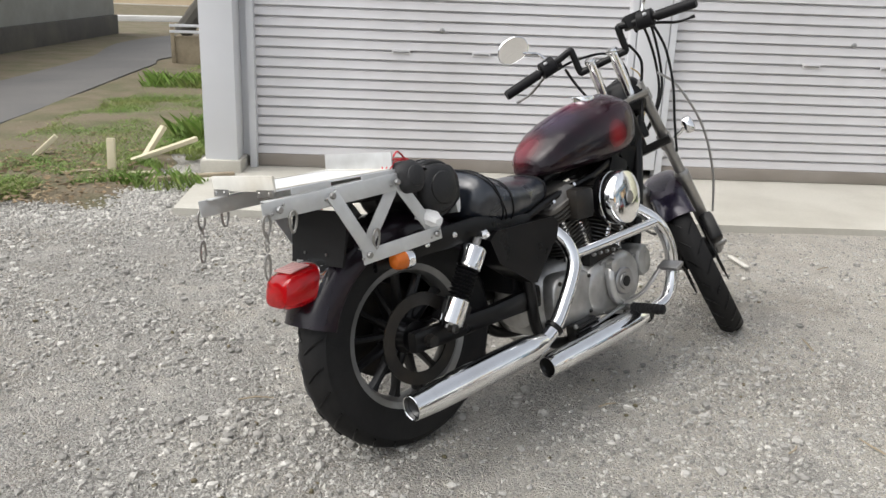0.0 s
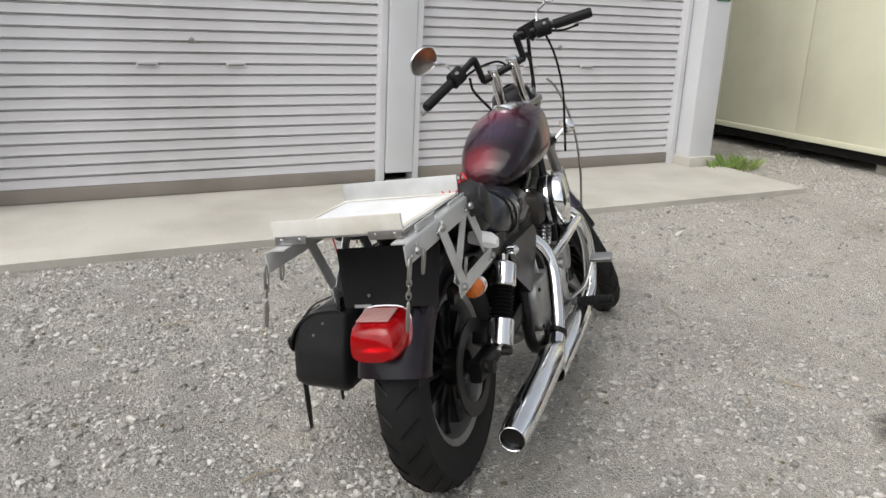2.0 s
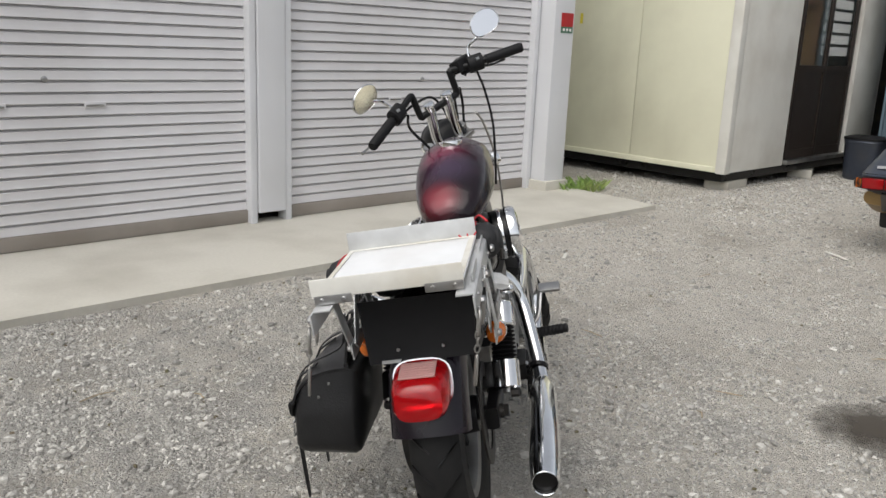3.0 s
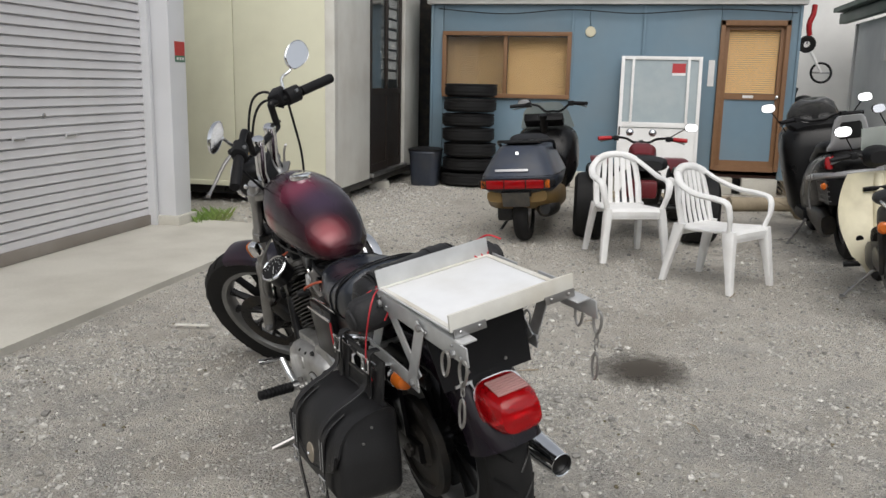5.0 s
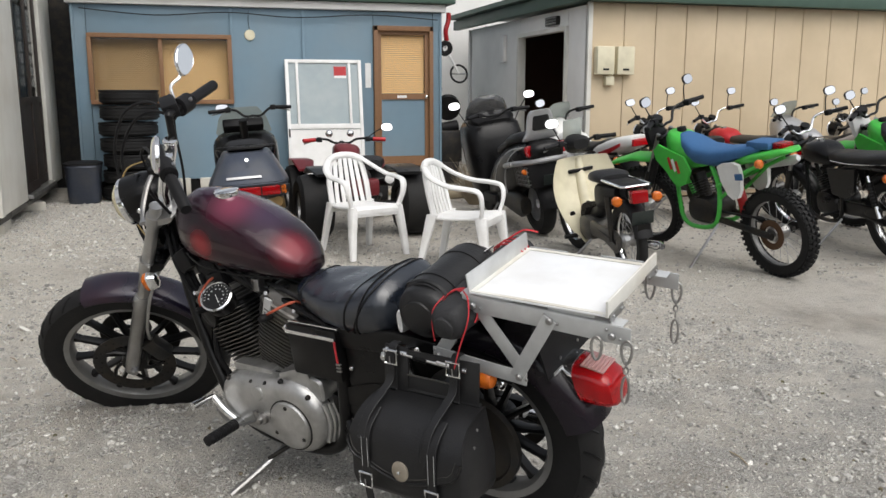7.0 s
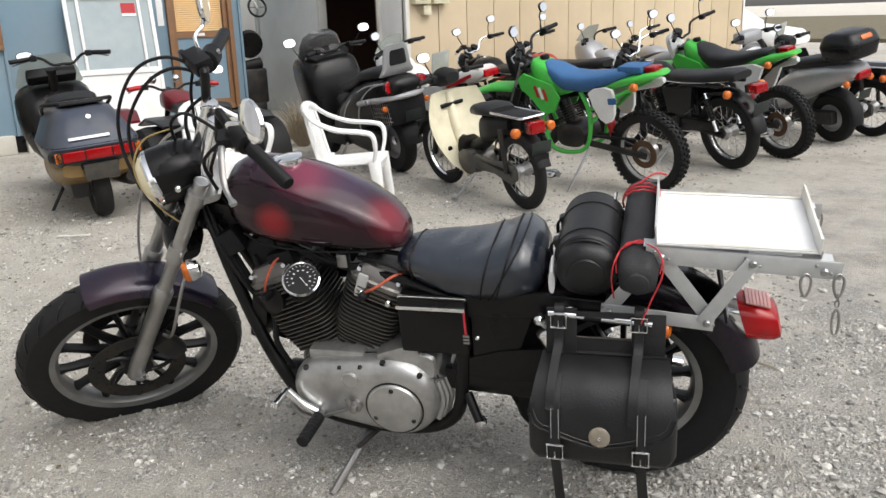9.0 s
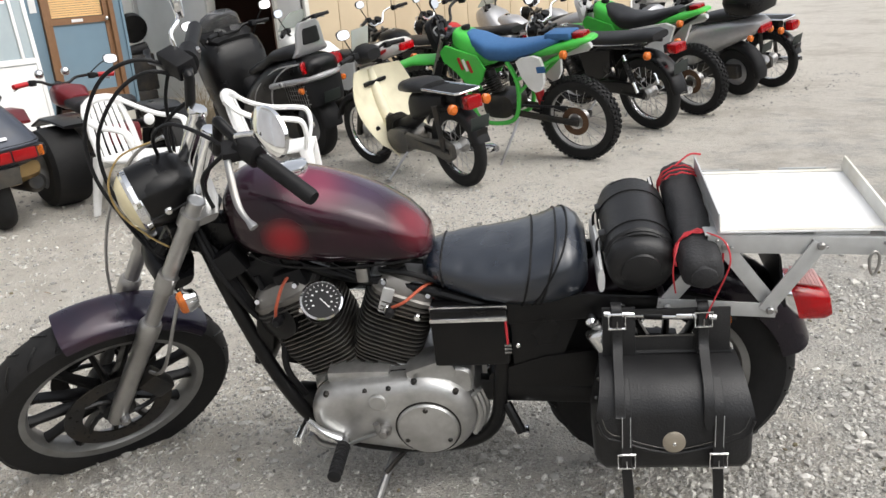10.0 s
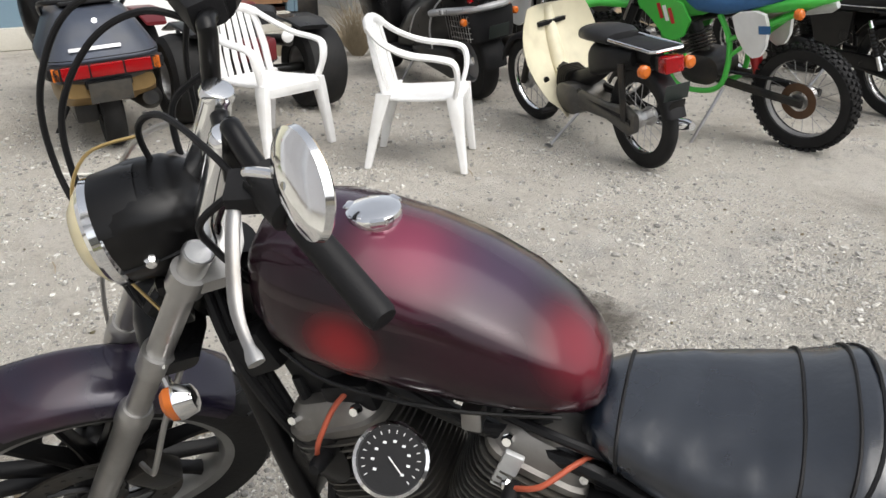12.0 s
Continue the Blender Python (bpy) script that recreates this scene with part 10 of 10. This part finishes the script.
def hanging_parts():
    """Small red bike and steering parts hung on the end of the blue office."""
    h = thing("hung_minibike", pose(8.62, -0.12, 1.85), "small red minibike frame hung on the office end wall", "minibike")
    part("wheel", tyre_geo((0.0, 0, -0.10), 0.10, 0.028, 0.05, 28, axis=(1, 0, 0.2)), RUBBER, h)
    part("red_body", Geo().tube(curve([(0, -0.02, 0.0), (-0.02, 0.0, 0.12), (0.0, -0.04, 0.24), (0.02, -0.05, 0.34)], 5), [0.03] * 16, 10), REDPLASTIC, h)
    part("fork", Geo().tube([(0, 0.0, -0.10), (0, -0.03, 0.12)], 0.010, 8), STEEL, h)
    s = thing("hung_steering_frame", pose(8.60, -0.20, 1.45), "go-kart steering frame hung on the office end wall", "steering wheel")
    part("steering_wheel", Geo().tube([(0.03 * math.sin(a), -0.10 + 0.11 * math.cos(a), -0.02 + 0.11 * math.sin(a)) for a in [2 * math.pi * k / 24 for k in range(24)]], 0.014, 8, closed=True), BLACK, s)
    part("column", Geo().tube([(0, -0.10, -0.02), (0.02, 0.03, 0.22)], 0.016, 8), WHITEPAINT, s)
    part("spoke", Geo().tube([(0, -0.20, -0.02), (0, 0.0, -0.02)], 0.010, 6), STEEL, s)
    d = thing("hung_black_parts", pose(8.60, -0.10, 0.95), "black machine parts piled against the office end wall", "machine parts")
    part("fan_body", Geo().lathe([(0.05, -0.06), (0.16, -0.05), (0.17, 0.03), (0.05, 0.06)], (0, -0.05, 0.05), (1, 0, 0.3), 24), BLACK, d)
    part("roller", Geo().tube([(0, -0.18, -0.18), (0, 0.06, -0.22)], 0.07, 14), BLACKPLASTIC, d)
    part("bracket", Geo().tube(curve([(0.02, 0.05, -0.2), (0.0, 0.07, 0.15), (0.02, 0.04, 0.3)], 5), 0.02, 8), DARKMETAL, d)
    part("lower_case", Geo().box((0.0, -0.08, -0.45), (0.2, 0.28, 0.42), None, 0.03), DARKMETAL, d)
    part("support", Geo().box((0.0, -0.05, -0.79), (0.22, 0.26, 0.28), None, 0.02), DARKMETAL, d)


hanging_parts()


def yard_clutter():
    rng = random.Random(12)
    lg = thing("timber_log", pose(7.2, -0.05, 0.07, 0, 0, -70), "weathered grey timber lying by the tan building", "timber")
    part("log", Geo().tube([(-0.9, 0, 0), (0.9, 0.02, 0)], [0.075, 0.065], 14), TIMBER, lg)
    for k in range(3):
        p = thing("plank", pose(7.75 - 0.10 * k, 1.0 + 0.1 * k, 0.03 + 0.0 * k, 0, 0, 88 + 4 * k), "long pale plank lying before the blue office", "plank", "planks by the office")
        part("board", Geo().box((0, 0, 0), (2.4 - 0.3 * k, 0.09, 0.035), None, 0.004), TIMBER, p)
    for k in range(8):
        bl = Geo().box((0, 0, 0.095), (0.19, 0.39, 0.19), None, 0.006)
        ob = solo("concrete_block", bl, CONCRETE, "hollow concrete block under the blue office", "concrete block", "office blocks")
        ob.location = (8.42, 0.3 + 0.5 * k, 0)
    # dried plants and red container near the log
    pl = thing("dry_shrub", pose(6.6, 0.15, 0), "dry brown shrub by the doorway", "shrub")
    g = Geo()
    for _ in range(240):
        a = rng.random() * 6.28
        h = 0.15 + 0.35 * rng.random()
        r = 0.05 + 0.25 * rng.random()
        g.tube([(0.05 * math.cos(a), 0.05 * math.sin(a), 0), (0.5 * r * math.cos(a), 0.5 * r * math.sin(a), h * 0.6), (r * math.cos(a + 0.3), r * math.sin(a + 0.3), h)], [0.004, 0.003, 0.001], 4)
    tagged(part("dry_growth", g, TIMBER, pl), kind="stuff")
    # white wood strips and sticks on the gravel
    for x, y, a, L in ((1.69, 3.92, -81, 0.17), (4.10, 2.9, 60, 0.2), (2.6, 3.9, 30, 0.12)):
        s = thing("wood_strip", pose(x, y, 0.010, 0, 0, a), "pale thin wood strip on the gravel", "wood strip", "strips on the gravel")
        part("strip", Geo().box((0, 0, 0), (L, 0.022, 0.008), None, 0.002), CREAM, s)
    for k in range(14):
        x, y = rng.uniform(-0.6, 3.2), rng.uniform(1.0, 4.0)
        if k == 0:
            x, y = 1.23, 2.19
        s = thing("twig", pose(x, y, 0.008, 0, 0, rng.uniform(0, 180)), "thin dry twig on the gravel", "twig", "twigs on the gravel")
        L = rng.uniform(0.05, 0.13)
        part("stem", Geo().tube([(-L / 2, 0, 0), (0, rng.uniform(-0.01, 0.01), 0.004), (L / 2, 0, 0)], [0.003, 0.0035, 0.002], 6), TIMBER, s)
    # timber offcuts on the verge
    for x, y, z, rx, rz, L, up in ((-1.62, 5.72, 0.10, 0, 32, 0.46, 15), (-1.72, 5.78, 0.12, 0, 50, 0.30, 50), (-1.86, 5.39, 0.11, 0, 90, 0.24, 84), (-2.02, 5.27, 0.03, 0, 30, 0.24, 0), (-2.44, 5.70, 0.08, 0, 20, 0.26, 42), (-1.64, 5.28, 0.03, 0, 5, 0.15, 2), (-1.32, 5.22, 0.035, 0, 24, 0.55, 0)):
        s = thing("timber_offcut", pose(x, y, z, 0, -up, rz), "pale split timber offcut on the verge", "timber", "timber offcuts")
        part("piece", Geo().box((0, 0, 0), (L, 0.05, 0.03), None, 0.004), TIMBERPALE if up else TIMBER, s)
    # weeds by the right pillar and under the left one
    for cx, cy, n in ((4.62, 5.35, 290), (-1.50, 6.6, 300), (-1.45, 5.1, 160), (-2.42, 9.45, 500)):
        w = thing("weed_clump", pose(cx, cy, 0), "low green weeds growing beside the garage pillar", "weeds", "weed clumps")
        g = Geo()
        for _ in range(n):
            a, d = rng.random() * 6.28, 0.22 * math.sqrt(rng.random())
            if n == 500:
                d *= 1.9
            h = 0.03 + 0.09 * rng.random() * (2.2 if n >= 300 else 1)
            b = rng.random() * 6.28
            x, y = d * math.cos(a) * 1.3, d * math.sin(a) * 0.6
            q = 0.003 + 0.004 * rng.random()
            g.add([(x - q, y, 0), (x + q, y, 0), (x + q * 0.6 + 0.4 * h * math.cos(b), y + 0.4 * h * math.sin(b), h * 0.7), (x + 0.8 * h * math.cos(b), y + 0.8 * h * math.sin(b), h)], [(0, 1, 2), (0, 2, 3)])
        part("leaves", g, GRASSMAT, w)
    # lean-to frame at the back of the garage
    f = thing("wooden_rack", pose(-2.72, 12.0, 0, 0, 0, 8), "old timber planter rack with a leaning trunk behind the garage", "rack")
    for z in (0.46, 0.54):
        part("rail", Geo().box((0.05, -0.02, z), (1.40, 0.06, 0.035), None, 0.004), POST, f, "pale grey rail")
    for x in (-0.62, 0.05, 0.70):
        part("post", Geo().box((x, 0, 0.29), (0.05, 0.05, 0.58), None, 0.004), TIMBER, f)
    part("trough", Geo().box((0.05, 0.22, 0.20), (1.30, 0.42, 0.40), None, 0.02), TIMBER, f)
    part("trunk", Geo().tube(curve([(-0.52, 0.2, 0.42), (-0.30, 0.2, 0.72), (-0.02, 0.2, 1.10), (0.20, 0.22, 1.75)], 5), 0.12, 10), DARKSTONE, f, "dark leaning trunk")


yard_clutter()


def white_car():
    c = thing("white_car", pose(12.3, -13.6, 0, 0, 0, 196), "white saloon car parked far behind the bikes", "car")
    body(c, "car_body", [(-2.1, 0.55, 0.70, 0.12), (-2.0, 0.58, 0.82, 0.26), (-1.2, 0.60, 0.86, 0.30), (0.0, 0.60, 0.87, 0.30), (1.2, 0.58, 0.86, 0.26), (1.95, 0.52, 0.80, 0.2), (2.1, 0.48, 0.68, 0.1)], WHITEPAINT, "white car body", 28, 4)
    body(c, "cabin", [(-1.5, 0.90, 0.66, 0.06), (-0.9, 1.05, 0.66, 0.30), (-0.2, 1.08, 0.66, 0.34), (0.4, 1.04, 0.66, 0.28), (1.0, 0.88, 0.66, 0.06)], WHITEPAINT, "", 24, 4)
    for s in (-1, 1):
        part("side_window", Geo().prism([(-1.1, 0.92), (-0.75, 1.24), (0.3, 1.26), (0.75, 0.94)], (0, s * 0.665, 0), (1, 0, 0), (0, 0, 1), 0.02), SMOKE, c)
        part("tail_lens", Geo().box((-2.02, s * 0.58, 0.66), (0.14, 0.38, 0.16), None, 0.03), REDLENS, c)
        for x in (-1.3, 1.3):
            w = part("wheel_tyre", tyre_geo((x, s * 0.78, 0.31), 0.31, 0.10, 0.20, 28), RUBBER, c)
            part("wheel_rim", Geo().lathe([(0.2, -0.05), (0.16, -0.03), (0.05, -0.06), (0.05, 0.06), (0.16, 0.03), (0.2, 0.05)], (x, s * 0.78, 0.31), (0, 1, 0), 20), SILVER, w)
    part("rear_window", Geo().prism([(-0.55, 0), (0.55, 0), (0.45, 0.5), (-0.45, 0.5)], (-1.46, 0, 0.92), (0, 1, 0), (0.75, 0, 0.45), 0.02), SMOKE, c)


white_car()


# ---------------------------------------------------------------- oil stain and loose stones
def stain():
    g = Geo()
    rng = random.Random(3)
    pts = [(0, 0, 0)]
    n = 40
    for k in range(n):
        a = 2 * math.pi * k / n
        r = 0.26 * (1 + 0.35 * noise.noise(Vector((math.cos(a) * 1.5, math.sin(a) * 1.5, 2))))
        pts.append((r * 1.25 * math.cos(a), r * 0.75 * math.sin(a), 0))
    g.add(pts, [(0, k + 1, (k + 1) % n + 1) for k in range(n)])
    ob = solo("oil_patch", g, OIL, "dark damp oil stain soaked into the gravel", "oil stain", kind="structure")
    ob.location = (1.62, 1.72, 0.014)


OIL = bpy.data.materials.new("oil_soaked_gravel")
OIL.use_nodes = True
on, ol = OIL.node_tree.nodes, OIL.node_tree.links
ob_ = on["Principled BSDF"]
ob_.inputs["Base Color"].default_value = (0.06, 0.05, 0.038, 1)
ob_.inputs["Roughness"].default_value = 0.8
otc = on.new("ShaderNodeTexCoord")
onz = on.new("ShaderNodeTexNoise")
onz.inputs["Scale"].default_value, onz.inputs["Detail"].default_value = 14, 8
ol.new(otc.outputs["Object"], onz.inputs["Vector"])
olen = on.new("ShaderNodeVectorMath")
olen.operation = "LENGTH"
ol.new(otc.outputs["Object"], olen.inputs[0])
oma = on.new("ShaderNodeMath")
oma.operation = "MULTIPLY_ADD"
oma.inputs[1].default_value = -3.0
ol.new(olen.outputs["Value"], oma.inputs[0])
ol.new(onz.outputs["Fac"], oma.inputs[2])
omr = on.new("ShaderNodeMapRange")
omr.inputs["From Min"].default_value, omr.inputs["From Max"].default_value = -0.25, 0.25
omr.inputs["To Max"].default_value = 0.85
ol.new(oma.outputs[0], omr.inputs["Value"])
ol.new(omr.outputs[0], ob_.inputs["Alpha"])
stain()


def ground_z(x, y):
    """Height of the yard's sheet, which is laid on a quarter-metre grid."""
    def node(i, j):
        u, v = i * 0.25, j * 0.25
        z = 0.012 * noise.noise(Vector((u * 0.9, v * 0.9, 0))) + 0.006 * noise.noise(Vector((u * 3, v * 3, 4)))
        return min(z, 0.0) if -1.5 < u < 4.8 and 4.2 < v < 6.2 else z
    i, j = math.floor(x * 4), math.floor(y * 4)
    f, g = x * 4 - i, y * 4 - j
    return (node(i, j) * (1 - f) + node(i + 1, j) * f) * (1 - g) + (node(i, j + 1) * (1 - f) + node(i + 1, j + 1) * f) * g - 0.004


def stones():
    """Crushed gravel strewn over the yard: split, angular pieces."""
    rng = random.Random(21)

    def shapes(chips):
        out = []
        for q in range(8):
            bm = bmesh.new()
            if chips:
                bmesh.ops.create_cone(bm, segments=4, radius1=1, radius2=0.62, depth=1.1, cap_ends=True)
                bmesh.ops.triangulate(bm, faces=bm.faces[:])
            else:
                bmesh.ops.create_icosphere(bm, subdivisions=1, radius=1)
            bm.verts.index_update()
            pts = [(v.co.x * rng.uniform(0.62, 1.15), v.co.y * rng.uniform(0.62, 1.15), v.co.z * rng.uniform(0.45, 0.95)) for v in bm.verts]
            out.append((np.array(pts), np.array([[v.index for v in f.verts] for f in bm.faces])))
            bm.free()
        return out

    CHIPS, LUMPS = shapes(True), shapes(False)

    def strew(name, count, place, size, label, mat_, base=CHIPS, sunk=0.40):
        V, F, k = [], [], 0
        for _ in range(count):
            x, y = place()
            if 4.46 < y and -1.25 < x < 4.5:
                continue
            s = size()
            p, f = base[rng.randrange(8)]
            a = rng.random() * 6.28
            c_, s_ = math.cos(a) * s, math.sin(a) * s
            e, h = rng.uniform(0.6, 1.0), s * rng.uniform(0.5, 1.0)
            V.append(np.stack([x + p[:, 0] * c_ - p[:, 1] * s_ * e, y + p[:, 0] * s_ + p[:, 1] * c_ * e, ground_z(x, y) + h * sunk + p[:, 2] * h], 1))
            F.append(f + k)
            k += len(p)
        me = bpy.data.meshes.new(name)
        me.from_pydata(np.concatenate(V).tolist(), [], np.concatenate(F).tolist())
        me.materials.append(mat_)
        tagged(new(name, me), label, "gravel", kind="stuff")

    def patchy(x0, x1, y0, y1, thr, stray=0.3):
        """Drifts with ragged edges; fewer stones on the packed sand."""
        while True:
            x, y = rng.uniform(x0, x1), rng.uniform(y0, y1)
            d = 0.7 * noise.noise(Vector((x * 1.1, y * 1.1, 11))) + 0.7 * noise.noise(Vector((x * 3.5, y * 3.5, 5))) + 0.4 * noise.noise(Vector((x * 9, y * 9, 2)))
            if rng.random() < min(0.72, 0.10 + 0.30 * (x + 0.2)):
                continue
            if d > thr or rng.random() < stray:
                return x, y

    strew("fine_gravel", 62000, lambda: patchy(-2.6, 2.6, 0.6, 4.6, 0.05), lambda: 0.0032 + 0.0078 * rng.random() ** 2.4, "fine crushed gravel over the yard", RUBBLE)
    strew("sandy_gravel", 20000, lambda: patchy(0.9, 4.6, 0.0, 4.6, 0.10, 0.2), lambda: 0.003 + 0.0075 * rng.random() ** 2.5, "small stones in packed sand", RUBBLE)
    strew("coarse_gravel", 8500, lambda: patchy(-2.8, 5.4, 0.2, 5.6, 0.05), lambda: 0.008 + 0.015 * rng.random() ** 3, "coarser loose stones over the yard", RUBBLE, LUMPS, 0.30)
    strew("buried_stone", 420, lambda: patchy(-2.4, 4.2, 0.4, 4.5, 0.0), lambda: 0.009 + 0.015 * rng.random() ** 2.5, "larger stones half sunk in the yard", STONEMAT, LUMPS, 0.0)
    strew("far_gravel", 9000, lambda: patchy(2.4, 8.2, -5.5, 4.6, 0.05), lambda: 0.006 + 0.012 * rng.random() ** 3, "loose stones before the offices", RUBBLE, LUMPS)
    strew("soil_clod", 700, lambda: patchy(-2.2, 4.2, 0.4, 4.5, 0.1), lambda: 0.004 + 0.008 * rng.random() ** 2, "small dark clods of soil on the gravel", EARTH, LUMPS)
    strew("verge_gravel", 9000, lambda: (rng.gauss(-1.75, 0.42), rng.gauss(4.72, 0.30)), lambda: 0.004 + 0.014 * rng.random() ** 2.5, "pale crushed stones at the edge of the verge", STONEMAT)
    strew("cabin_gravel", 3000, lambda: (rng.uniform(4.5, 8.0), rng.uniform(3.6, 6.4) if rng.random() < 0.6 else rng.uniform(3.6, 4.7)), lambda: 0.006 + 0.014 * rng.random() ** 2, "loose stones round the cabin", STONEMAT)


stones()
